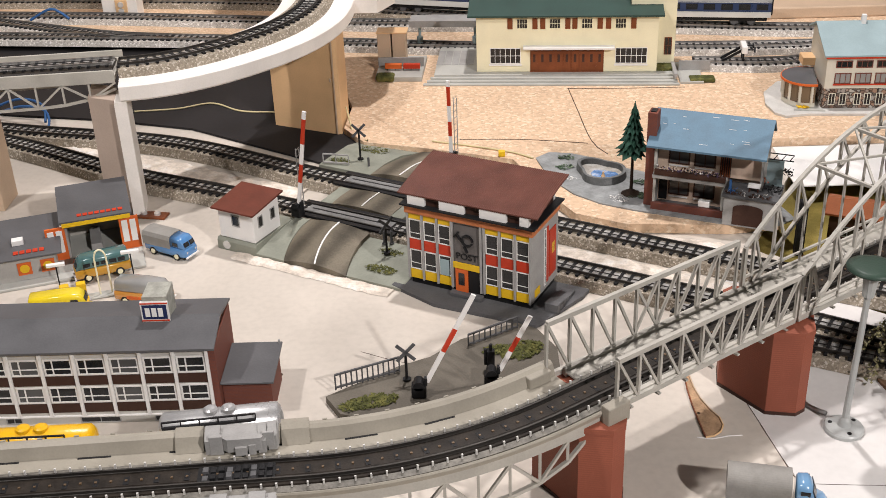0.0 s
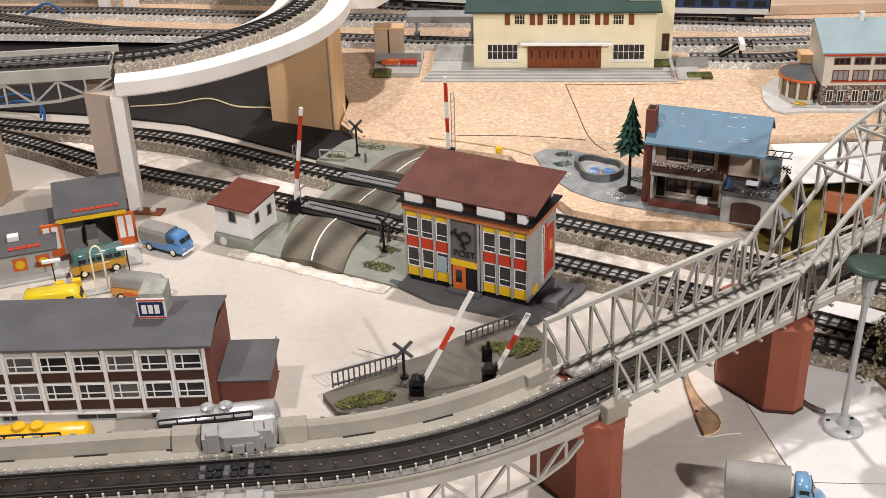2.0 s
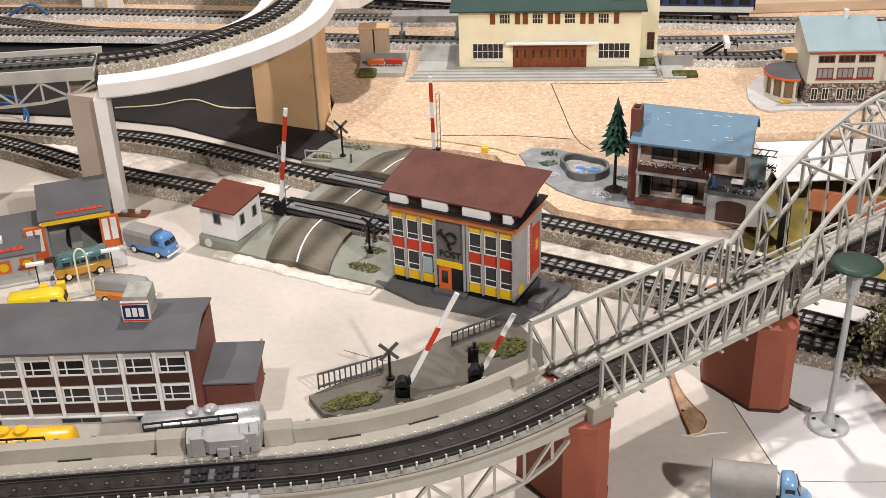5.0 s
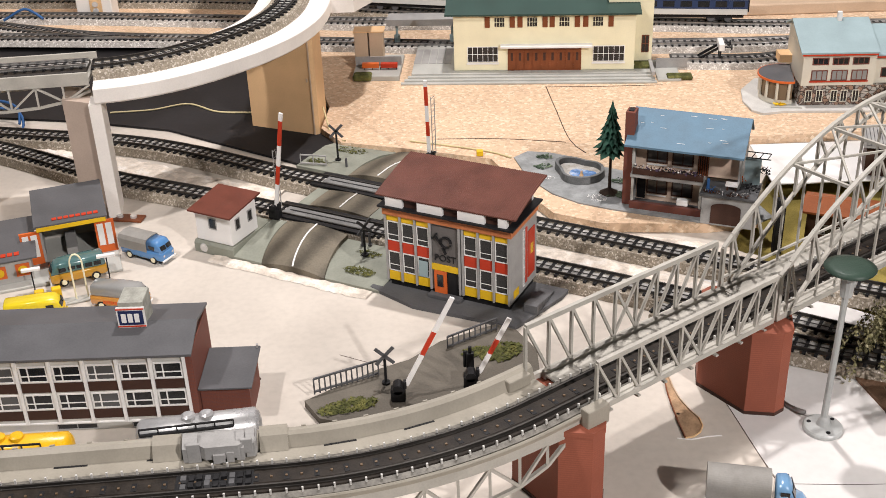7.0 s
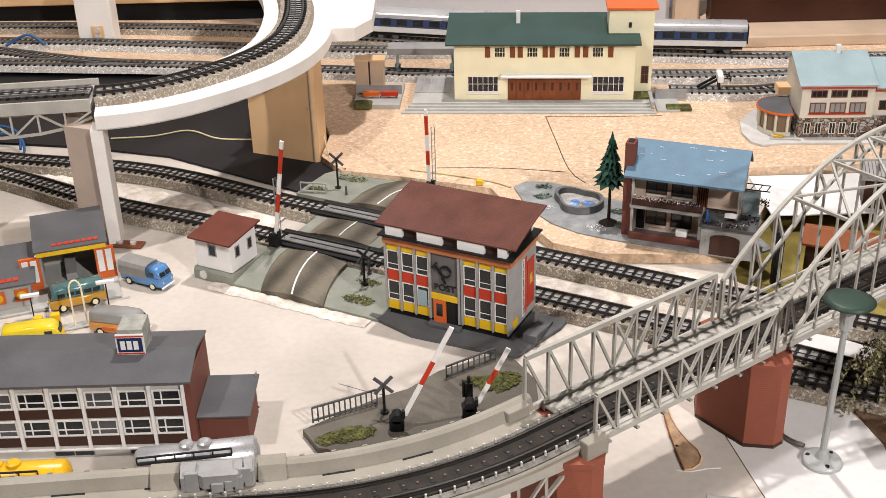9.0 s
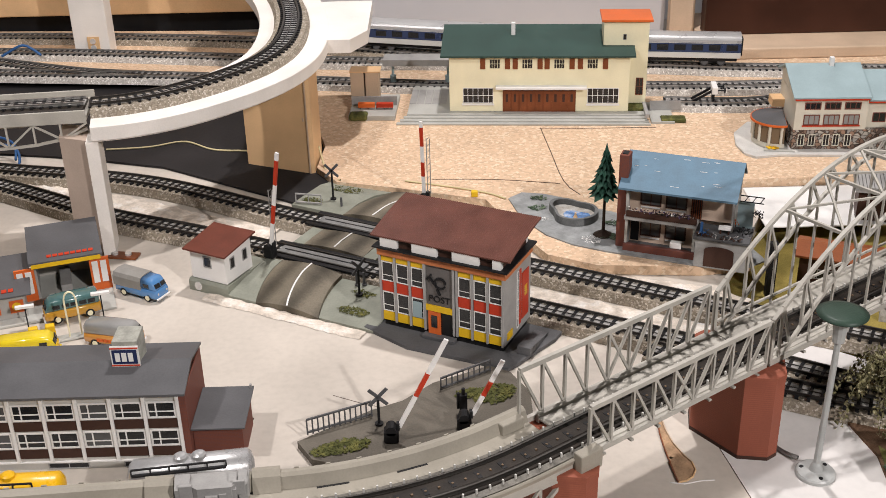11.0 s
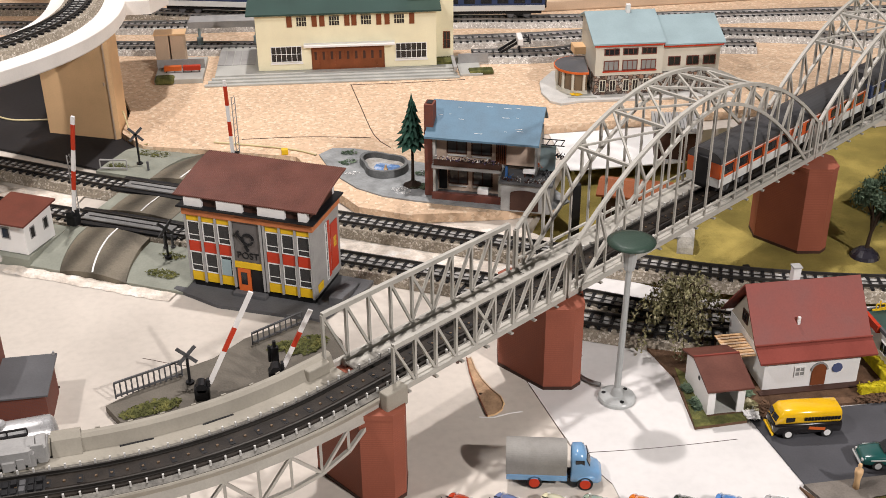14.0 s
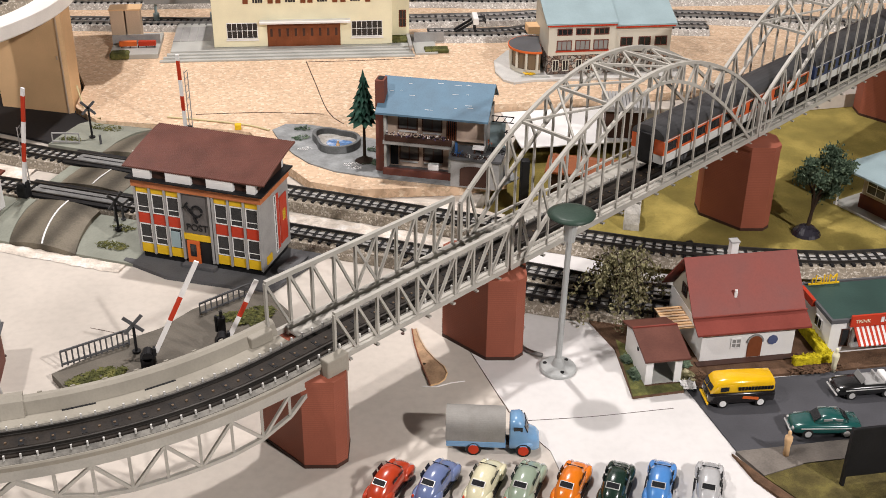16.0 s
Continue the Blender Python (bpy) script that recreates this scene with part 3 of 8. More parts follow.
for i, p in enumerate(stud_pts[:-1]):
    q = stud_pts[i + 1] - p
    a = math.degrees(math.atan2(q.y, q.x))
    n = Vector((-q.y, q.x, 0)).normalized()
    for s in (-1, 1):
        w = p + n * (s * 0.0138)
        piece("chair", stud_me, tt, pose(w.x, w.y, ZT - 0.0008, 0, 0, a))
    if i % 2 == 0:
        piece("slot", slot_me, tt, pose(p.x, p.y, ZT + 0.0004, 0, 0, a))
    piece("contact_stud", dot_me, tt, pose(p.x, p.y, ZT, 0, 0, a))

# beige trough that carries the curve, with a truss of its own on the near side
ramp_ob = thing("curved_viaduct_span", "beige tinplate curved bridge trough with side girders", "bridge", "bridge spans")
cpath = smooth_path(curve_pts, 0.01)
part("trough_floor", sweep(bm_new(), cpath, [(-0.0195, 0.072), (0.0315, 0.072), (0.0315, 0.0748), (-0.0195, 0.0748)]), BEIGE, ramp_ob)
part("far_parapet", sweep(bm_new(), cpath, [(0.0290, 0.0749), (0.0305, 0.0749), (0.0335, 0.0815), (0.0350, 0.0825), (0.0372, 0.0828), (0.0372, 0.0842), (0.0342, 0.0842), (0.0318, 0.0825)]), BEIGE, ramp_ob, "beige sloping parapet with a turned lip")
part("near_parapet", sweep(bm_new(), cpath, [(-0.0190, 0.0735), (-0.0212, 0.0735), (-0.0222, 0.0770), (-0.0216, 0.0780), (-0.0204, 0.0776), (-0.0192, 0.0749)]), BEIGE, ramp_ob, "beige rolled edge of the trough")
part("near_girder", sweep(bm_new(), cpath, [(-0.0206, 0.0734), (-0.0206, 0.0660), (-0.0190, 0.0660), (-0.0190, 0.0734)]), GIRDER, ramp_ob)
seam_me = mesh_of("rib", bx(-0.0015, 0.0015, -0.0004, 0.0006, 0, 0.0022), BEIGE)
rib_path = smooth_path(curve_pts, 0.022)
for i, p in enumerate(rib_path[1:-1]):
    q = rib_path[i + 2] - p
    n = Vector((-q.y, q.x, 0)).normalized()
    w = p + n * 0.0374
    piece("rib", seam_me, ramp_ob, pose(w.x, w.y, 0.0826, 0, 0, math.degrees(math.atan2(q.y, q.x))))
slit_me = mesh_of("floor_slot", bx(-0.010, 0.010, -0.0007, 0.0007, 0, 0.0004), BLACK)
slit_path = smooth_path(curve_pts, 0.055)
for i, p in enumerate(slit_path[1:-1]):
    q = slit_path[i + 2] - slit_path[i]
    n = Vector((-q.y, q.x, 0)).normalized()
    for off in (0.0278, -0.0183):
        w = p + n * off
        piece("floor_slot", slit_me, ramp_ob, pose(w.x, w.y, 0.0747, 0, 0, math.degrees(math.atan2(q.y, q.x))))
# fish-bellied truss under the near edge, nodes along the curve
tp = [p for p in smooth_path(curve_pts, 0.02)]
bm = bm_new()
node = []
L0 = len(tp)
for i, p in enumerate(tp):
    d = tp[min(i + 1, L0 - 1)] - tp[max(i - 1, 0)]
    n = Vector((-d.y, d.x, 0)).normalized()
    k = ((L0 - 1 - i) * 0.02 % 0.18) / 0.18
    drop = 0.024 * (1 - (2 * k - 1) ** 4)
    base = p + n * -0.0198
    node.append((base + Vector((0, 0, 0.066)), base + Vector((0, 0, 0.065 - drop))))
for i, ((a, b), (c, d)) in enumerate(zip(node, node[1:])):
    part("under_chord", bar(bm_new(), b, d, 0.0025, 0.0025), GIRDER, ramp_ob)
    part("under_diagonal", bar(bm_new(), b if i % 2 else a, c if i % 2 else d, 0.0018, 0.002), GIRDER, ramp_ob)
    part("under_post", bar(bm_new(), a, b, 0.0018, 0.0018, (1, 0, 0)), GIRDER, ramp_ob)
# end portals where trough meets truss
for u, y in ((-0.022, W - 0.002), (-0.004, -0.005)):
    p = BRIDGE @ Vector((u, y, 0))
    bm = bx(-0.009, 0.009, -0.004, 0.004, -0.006, 0.0085, bevel=0.001)
    ob = part("end_casting", bm, BEIGE, ramp_ob)
    ob.matrix_basis = pose(p.x, p.y, 0.074, 0, 0, ANG)

# catenary-less control box on the parapet: a grey moulded joint piece
jb = thing("bridge_joint_casting", "grey moulded joint casting on the trough parapet", "bridge fitting", at=pose(-0.0713, 0.7335, 0.0750, 0, 0, 5))
bm = bx(-0.022, 0.022, -0.007, 0.006, 0, 0.0112, bevel=0.001)
part("casting", bm, GREY, jb)
for x in (-0.018, 0.018):
    bm = bm_new()
    rod(bm, (x, -0.0071, 0.004), (x, -0.0078, 0.004), 0.0012, 10)
    part("rivet", bm, BROWN, jb)
bm = bm_new()
prism(bm, [(-0.008, -0.0115), (0.012, -0.0115), (0.016, -0.007), (-0.013, -0.007)], 0.003, 0.0122)
box(bm, -0.019, -0.011, -0.0095, -0.0071, 0.0, 0.0135, bevel=0.0005), box(bm, 0.013, 0.020, -0.0090, -0.0071, 0.004, 0.0140, bevel=0.0005)
part("bracket", bm, GREY, jb)
for x0, x1, y0, z1 in ((-0.0215, -0.0125, -0.0092, 0.0128), (-0.0035, 0.0035, -0.0128, 0.0088), (0.0045, 0.0088, -0.0122, 0.0098), (0.0102, 0.0150, -0.0110, 0.0118), (0.0160, 0.0212, -0.0086, 0.0132)):
    bm = bm_new()
    extrude_x(bm, [(y0, 0.0008), (0.002, 0.0008), (0.002, z1 + 0.0012), (-0.003, z1 + 0.0010), (y0, z1 - 0.0022)], x0, x1)
    part("facet", bm, GREY, jb)

# ---- brick piers ----
def pier(u, h_bot, dv=0.0):
    hw, ch, e, e2 = 0.020, 0.0150, 0.0135, 0.0105
    plan = [(-hw, -e + ch), (-hw + ch, -e), (hw - ch, -e), (hw, -e + ch), (hw, W + e2 - ch), (hw - ch, W + e2), (-hw + ch, W + e2), (-hw, W + e2 - ch)]
    p = BRIDGE @ Vector((u, dv, 0))
    ob = thing("bridge_pier", "red printed-brick octagonal bridge pier", "pier", "bridge piers", at=pose(p.x, p.y, h_bot, 0, 0, ANG))
    top = 0.0702 - h_bot
    bm = bm_new()
    prism(bm, plan, 0.0028, top - 0.004)
    part("shaft", bm, PIER, ob)
    bm = bm_new()
    prism(bm, [(x * 1.03, (y - W / 2) * 1.012 + W / 2) for x, y in plan], top - 0.004, top)
    part("cap", bm, PIER, ob)
    bm = bm_new()
    prism(bm, [(x * 1.02, (y - W / 2) * 1.008 + W / 2) for x, y in plan], 0, 0.0028)
    part("foot", bm, DARKBROWN, ob)


pier(-0.008, 0.0)
pier(UB, 0.0)
pier(UC, -0.016, -0.010)
pier(UD, -0.016)
pier(-0.377, 0.0, 0.148)

# switch mechanism between the rails beside the casting
mech = thing("track_mechanism", "black and grey switch mechanism between the rails", "track fitting", at=pose(-0.0690, 0.7018, ZT + 0.0006, 0, 0, 5))
rm = random.Random(14)
for i in range(18):
    x, y = -0.019 + (i % 9) * 0.0047, -0.0032 + (i // 9) * 0.0064
    hgt = rm.uniform(0.0012, 0.0030)
    part("contact_block", bx(x - 0.0017, x + 0.0017, y - 0.0022, y + 0.0022, 0, hgt, bevel=0.0003), BLACK if i % 3 else GREYBASE, mech)
part("mounting_plate", bx(-0.0235, 0.0215, -0.0075, 0.0075, -0.0001, 0.0005), BLACK, mech)
cn = thing("bridge_joint_casting", "grey moulded joint casting on the near parapet", "bridge fitting", at=pose(-0.0655, 0.6795, 0.0705, 0, 0, 5))
part("casting", bx(-0.022, 0.022, -0.004, 0.004, 0, 0.0075, bevel=0.001), GREY, cn)
for x in (-0.011, 0.011):
    part("lug", bx(x - 0.005, x + 0.005, -0.005, 0.003, 0.0075, 0.0100, bevel=0.0006), GREY, cn)
for x, y, a in ((-0.1030, 0.7310, 4.6), (-0.0395, 0.7375, 6)):
    we = thing("parapet_end", "beige flared end of the trough parapet", "bridge fitting", "bridge fittings", at=pose(x, y, 0.0750, 0, 0, a))
    bm = bm_new()
    extrude_x(bm, [(-0.0060, 0.0), (0.0045, 0.0), (0.0068, 0.0105), (0.0030, 0.0112), (-0.0010, 0.0085)], -0.0085, 0.0085)
    part("flare", bm, BEIGE, we)


# ---- building helpers ----
def window(parent, m, w, h, nx=1, nz=1, frame=WHITE, glass=GLASS, fw=0.0009, rows=None):
    """A window set on a wall: x along the wall, z up, -y outwards."""
    bm = bm_new()
    box(bm, 0, w, -0.0006, 0.0002, 0, fw), box(bm, 0, w, -0.0006, 0.0002, h - fw, h)
    box(bm, 0, fw, -0.0006, 0.0002, fw, h - fw), box(bm, w - fw, w, -0.0006, 0.0002, fw, h - fw)
    ob = part("window", bm, frame, parent)
    ob.matrix_basis = m
    for i in range(1, nx):
        x = w * i / nx
        part("glazing_bar", bx(x - fw * 0.35, x + fw * 0.35, -0.0005, 0.0002, fw, h - fw), frame, ob)
    for k in rows if rows else [i / nz for i in range(1, nz)]:
        part("glazing_bar", bx(fw, w - fw, -0.00045, 0.0002, h * k - fw * 0.35, h * k + fw * 0.35), frame, ob)
    part("pane", bx(fw * 0.5, w - fw * 0.5, -0.0002, 0.00025, fw * 0.5, h - fw * 0.5), glass, ob)
    return ob


def panel(parent, name, m, w, h, material, d=0.0005, label=""):
    ob = part(name, bx(0, w, -d, 0.0002, 0, h, bevel=0), material, parent, label)
    ob.matrix_basis = m
    return ob


def bars(parent, m, w, h, n, material, label="writing reduced to plain bars"):
    """Unreadable or named writing as a row of plain bars."""
    bm = bm_new()
    for i in range(n):
        box(bm, w * (i + 0.12) / n, w * (i + 0.88) / n, -0.0004, 0.0002, 0, h)
    ob = part("lettering", bm, material, parent, label)
    ob.matrix_basis = m
    return ob


# ---- post office ----
def post_office():
    po = thing("post_office", "two-storey red, yellow and grey post office with curved maroon roof", "building", at=pose(0.0155, 1.048, 0.0035, 0, 0, -26.7))
    L, D, H = 0.116, 0.056, 0.069
    part("plinth", bx(0.002, L - 0.002, 0.0025, D - 0.002, 0, 0.0055), BLACK, po)
    part("wall", bx(0, L, 0.001, D, 0.0055, H, bevel=0.0004), GREY, po)
    colx = [0.0015, 0.0155, 0.0295]
    starts = [x + 0.0005 for x in colx] + [0.0725 + x for x in colx]
    for x in starts:
        w = 0.0115
        panel(po, "facade_panel", pose(x, 0.001, 0.006), w, 0.0085, YELLOW, label="yellow panel")
        window(po, pose(x, 0.001, 0.0150), w, 0.0190, 1, 1, rows=(0.32,))
        panel(po, "facade_panel", pose(x, 0.001, 0.0345), w, 0.0095, RED, label="red panel")
        window(po, pose(x, 0.001, 0.0445), w, 0.0185, 1, 1, rows=(0.3,))
        panel(po, "facade_panel", pose(x, 0.001, 0.0635), w, 0.0045, YELLOW, label="yellow panel")
        part("pilaster", bx(x - 0.0021, x - 0.0003, -0.0008, 0.0012, 0.0055, H, bevel=0.0002), GREY, po)
    for x in (0.0430, 0.0700, L - 0.0012):
        part("pilaster", bx(x - 0.001, x + 0.001, -0.0012, 0.0012, 0.0055, H, bevel=0.0002), GREY, po)
    # entrance bay
    panel(po, "entrance_panel", pose(0.0445, 0.001, 0.031), 0.024, 0.036, mat("dark_entrance", (0.13, 0.12, 0.115), 0.45, var=0.2), 0.0004)
    bm = bm_new()
    for i in range(14):
        a, b = math.radians(i * 24), math.radians(i * 24 + 24)
        bar(bm, (0.0575 + 0.0048 * math.cos(a), -0.0002, 0.053 + 0.0048 * math.sin(a)), (0.0575 + 0.0048 * math.cos(b), -0.0002, 0.053 + 0.0048 * math.sin(b)), 0.0016, 0.0016)
    bar(bm, (0.0535, -0.0002, 0.0505), (0.0475, -0.0002, 0.0575), 0.0016, 0.0016)
    bar(bm, (0.0455, -0.0002, 0.0550), (0.0495, -0.0002, 0.0600), 0.0016, 0.0016)
    bar(bm, (0.0545, -0.0002, 0.0475), (0.0575, -0.0002, 0.0420), 0.0022, 0.0016)
    part("post_horn", bm, BLACK, po, "black post horn emblem")
    cu = bpy.data.curves.new("post_sign", "FONT")
    cu.body, cu.size, cu.extrude, cu.align_x = "POST", 0.0085, 0.0003, "CENTER"
    t = new("lettering", cu)
    t.parent, t.matrix_basis = po, pose(0.0565, 0.0002, 0.0345, 90)
    cu.materials.append(BLACK)
    panel(po, "entrance_fascia", pose(0.044, 0.0005, 0.0255), 0.025, 0.0055, YELLOW, 0.0012)
    # wall is solid here; the open doorway's shade is a black panel
    panel(po, "doorway", pose(0.0455, 0.001, 0.0035), 0.0225, 0.022, BLACK, 0.0003, "black panel for the shade in the open doorway")
    door = part("door", bx(0.046, 0.0575, -0.0008, 0.0004, 0.0035, 0.0250), ORANGE, po, "orange-brown door with a glazed panel")
    part("door_pane", bx(0.0490, 0.0545, -0.0012, -0.0006, 0.010, 0.0215), GLASS, door)
    panel(po, "poster", pose(0.0312, 0.0004, 0.0155), 0.0085, 0.0150, PALEBLUE, 0.0006, "pale blue poster in a window")
    part("step", bx(0.042, 0.072, -0.006, 0.001, 0.0, 0.0034, bevel=0.0004), GREYBASE, po)
    # side wall with stair glazing
    side = pose(L, 0, 0, 0, 0, 90)
    for y, w, z0, h, mm in ((0.030, 0.004, 0.012, 0.052, RED), (0.036, 0.014, 0.014, 0.044, RED), (0.006, 0.010, 0.009, 0.007, YELLOW), (0.041, 0.006, 0.034, 0.010, YELLOW)):
        panel(po, "side_panel", side @ pose(y, -0.0002, z0), w, h, mm)
    window(po, side @ pose(0.0255, 0, 0.010), 0.004, 0.054, 1, 6)
    # frieze, ledge, clerestory and roof
    part("frieze", bx(-0.0012, L + 0.0012, -0.0012, D + 0.001, H, H + 0.0075, bevel=0.0003), mat("tan_orange_plastic", (0.50, 0.17, 0.065), 0.5, var=0.2, scale=60), po, "orange-tan frieze")
    part("ledge", bx(-0.004, L + 0.004, -0.0045, D + 0.004, H + 0.0076, H + 0.0092, bevel=0.0003), BLACK, po)
    part("clerestory", bx(0.003, L - 0.003, 0.001, D - 0.004, H + 0.0092, H + 0.0176), DARKBROWN, po)
    for a, b in ((0.003, 0.019), (0.033, 0.056), (0.070, 0.094), (0.106, 0.116 - 0.0025)):
        part("clerestory_panel", bx(a, b, -0.0022, 0.003, H + 0.0093, H + 0.0178), WHITE, po, "white clerestory panel")
    bm = bm_new()
    n, ny = 150, 8
    rows = []
    for side_z in (0.0, -0.0012):
        rows.append([[bm.verts.new((-0.006 + (L + 0.012) * i / n, -0.0028 + 0.066 * j / ny, H + 0.0188 + 0.0115 * math.sin(1.35 * j / ny) + side_z + (0.0004 if i % 2 else 0))) for i in range(n + 1)] for j in range(ny + 1)])
    for s, rr in enumerate(rows):
        for j in range(ny):
            for i in range(n):
                f = (rr[j][i], rr[j][i + 1], rr[j + 1][i + 1], rr[j + 1][i])
                bm.faces.new(f if s == 0 else f[::-1])
    top, bot = rows
    for i in range(n):
        bm.faces.new((bot[0][i], bot[0][i + 1], top[0][i + 1], top[0][i])), bm.faces.new((top[ny][i], top[ny][i + 1], bot[ny][i + 1], bot[ny][i]))
    for j in range(ny):
        bm.faces.new((top[j][0], top[j + 1][0], bot[j + 1][0], bot[j][0])), bm.faces.new((bot[j][n], bot[j + 1][n], top[j + 1][n], top[j][n]))
    part("roof", bm, MAROON, po, "curved corrugated maroon roof")
    part("back_wall_top", bx(0.003, L - 0.003, D - 0.0038, D, H + 0.0092, H + 0.0275), WHITE, po)


post_office()
bm = bm_new()
prism(bm, [(0.0, 1.045), (0.037, 1.011), (0.089, 0.988), (0.121, 0.973), (0.129, 0.98), (0.148, 1.001), (0.164, 1.018), (0.175, 1.037), (0.172, 1.054), (0.158, 1.059), (0.149, 1.070), (0.06, 1.115), (0.03, 1.105)], 0.0002, 0.0034)
solid("post_office_base", bm, GREYBASE, "dark grey moulded base under the post office", "base", "structure")
st = thing("outside_stairs", "dark grey moulded steps beside the post office", "stairs", at=pose(0.127, 0.992, 0.0036, 0, 0, 63.3))
for i in range(6):
    part("step", bx(0.004 + i * 0.0065, 0.0102 + i * 0.0065, -0.013, -0.001, 0, 0.0075 - i * 0.0011, bevel=0.0003), GREYBASE, st)


# ---- level crossing with its hut ----
XM = pose(-0.167, 1.126, 0, 0, 0, -27.4)


def bend(y):
    """Sideways sweep of the road towards its two ends."""
    return 0.0150 * max(0.0, (0.058 - y) / 0.058) ** 1.8 + 0.007 * max(0.0, (y - 0.212) / 0.03)


def ramp_sheet(bm, x0, x1, prof, bottom=0.0003, nx=1, crown=0.0, sway=(0, 0)):
    fine = []
    for (ya, za), (yb, zb) in zip(prof, prof[1:]):
        fine += [(ya + (yb - ya) * k / 4, za + (zb - za) * k / 4) for k in range(4)]
    rows = []
    for y, z in fine + [prof[-1]]:
        xa, xb = x0 + sway[0] * bend(y), x1 + sway[1] * bend(y)
        rows.append([bm.verts.new((xa + (xb - xa) * i / nx, y, z + crown * (1 - (2 * i / nx - 1) ** 2))) for i in range(nx + 1)])
    low = [[bm.verts.new((v.co.x, v.co.y, bottom)) for v in r] for r in rows]
    for a, b, c, d in zip(rows, rows[1:], low, low[1:]):
        for i in range(nx):
            bm.faces.new((a[i], a[i + 1], b[i + 1], b[i])), bm.faces.new((c[i], d[i], d[i + 1], c[i + 1]))
        bm.faces.new((a[0], b[0], d[0], c[0])), bm.faces.new((a[nx], c[nx], d[nx], b[nx]))
    for i in range(nx):
        bm.faces.new((rows[0][i], low[0][i], low[0][i + 1], rows[0][i + 1])), bm.faces.new((rows[-1][i], rows[-1][i + 1], low[-1][i + 1], low[-1][i]))
    return bm


streaked(ROADGREY, 0.0334, 4.4, 0.42)
near = [(0.0, 0.004), (0.006, 0.0055), (0.03, 0.0088), (0.05, 0.0112), (0.066, 0.0120)]
PLATEGREY = mat("dull_plate_grey", (0.20, 0.20, 0.195), 0.5, var=0.25, scale=70, bump=0.15)
lc = thing("level_crossing", "grey-green moulded level crossing with a brown-grey road and white centre line", "level crossing", at=XM)
part("near_bank", ramp_sheet(bm_new(), 0.044, 0.0595, near, sway=(0, 1)), LANDGREY, lc)
part("near_bank", ramp_sheet(bm_new(), 0.1265, 0.196, [(0.002, 0.0028), (0.03, 0.005), (0.066, 0.0075)], sway=(1, 0)), LANDGREY, lc)
part("hut_bank", ramp_sheet(bm_new(), 0.0, 0.044, [(0.0, 0.0095), (0.002, 0.0118), (0.062, 0.0122)]), LANDGREY, lc)
part("road", ramp_sheet(bm_new(), 0.0596, 0.1264, [(y, z - 0.0006) for y, z in near], nx=10, crown=0.0042, sway=(1, 1)), ROADGREY, lc, "brown-grey road ramp")
part("road", ramp_sheet(bm_new(), 0.0596, 0.1264, [(0.1045, 0.0115), (0.12, 0.0122), (0.1405, 0.0115)], nx=10, crown=0.0024), ROADGREY, lc, "brown-grey road between the tracks")
part("road", ramp_sheet(bm_new(), 0.0596, 0.1264, [(0.1785, 0.0115), (0.20, 0.0108), (0.23, 0.0085), (0.262, 0.0045)], nx=10, crown=0.0042, sway=(1, 1)), ROADGREY, lc, "brown-grey road ramp")
part("middle_bank", ramp_sheet(bm_new(), 0.047, 0.0595, [(0.1045, 0.0115), (0.1405, 0.0115)]), LANDGREY, lc)
part("middle_bank", ramp_sheet(bm_new(), 0.1265, 0.14, [(0.1045, 0.0115), (0.1405, 0.0115)]), LANDGREY, lc)
part("far_bank", ramp_sheet(bm_new(), -0.004, 0.0595, [(0.1785, 0.0110), (0.20, 0.0112), (0.235, 0.0105), (0.262, 0.004)], sway=(0, 1)), LANDGREY, lc)
part("far_bank", ramp_sheet(bm_new(), 0.1265, 0.178, [(0.19, 0.0108), (0.215, 0.0125), (0.235, 0.0118), (0.252, 0.0103)], sway=(1, 0)), LANDGREY, lc)
for nm, prof in (("near", near), ("mid", [(0.106, 0.0117), (0.12, 0.0124), (0.139, 0.0117)]), ("far", [(0.18, 0.0117), (0.20, 0.0110), (0.23, 0.0087), (0.258, 0.0047)])):
    bm = bm_new()
    cx = 0.093
    if nm != "mid":
        prof = [(ya + (yb - ya) * k / 4, za + (zb - za) * k / 4) for (ya, za), (yb, zb) in zip(prof, prof[1:]) for k in range(5)]
    pts = [(cx + bend(y), y + 0.001, z + (0.0044 if nm != "mid" else 0.0027)) for y, z in prof]
    if nm == "near":
        pts = [(x, y, z - 0.0006) for x, y, z in pts]
    for a, b in zip(pts, pts[1:]):
        bar(bm, a, b, 0.0015, 0.0005)
    part("centre_line", bm, WHITE, lc, "white painted line")
for yc in (0.0862, 0.159):
    part("crossing_plate", bx(0.045, 0.140, yc - 0.0065, yc + 0.0065, 0.0108, 0.0131, bevel=0.0003), PLATEGREY, lc, "dark grey plate between the rails")
    part("plate_slit", bx(0.050, 0.128, yc - 0.0008, yc + 0.0008, 0.0130, 0.0134), BLACK, lc)
    for s in (-1, 1):
        part("crossing_strip", bx(0.035, 0.150, yc + s * 0.0125 - 0.0028, yc + s * 0.0125 + 0.0028, 0.0108, 0.0128, bevel=0.0003), BLACK, lc, "black strip beside the rail")


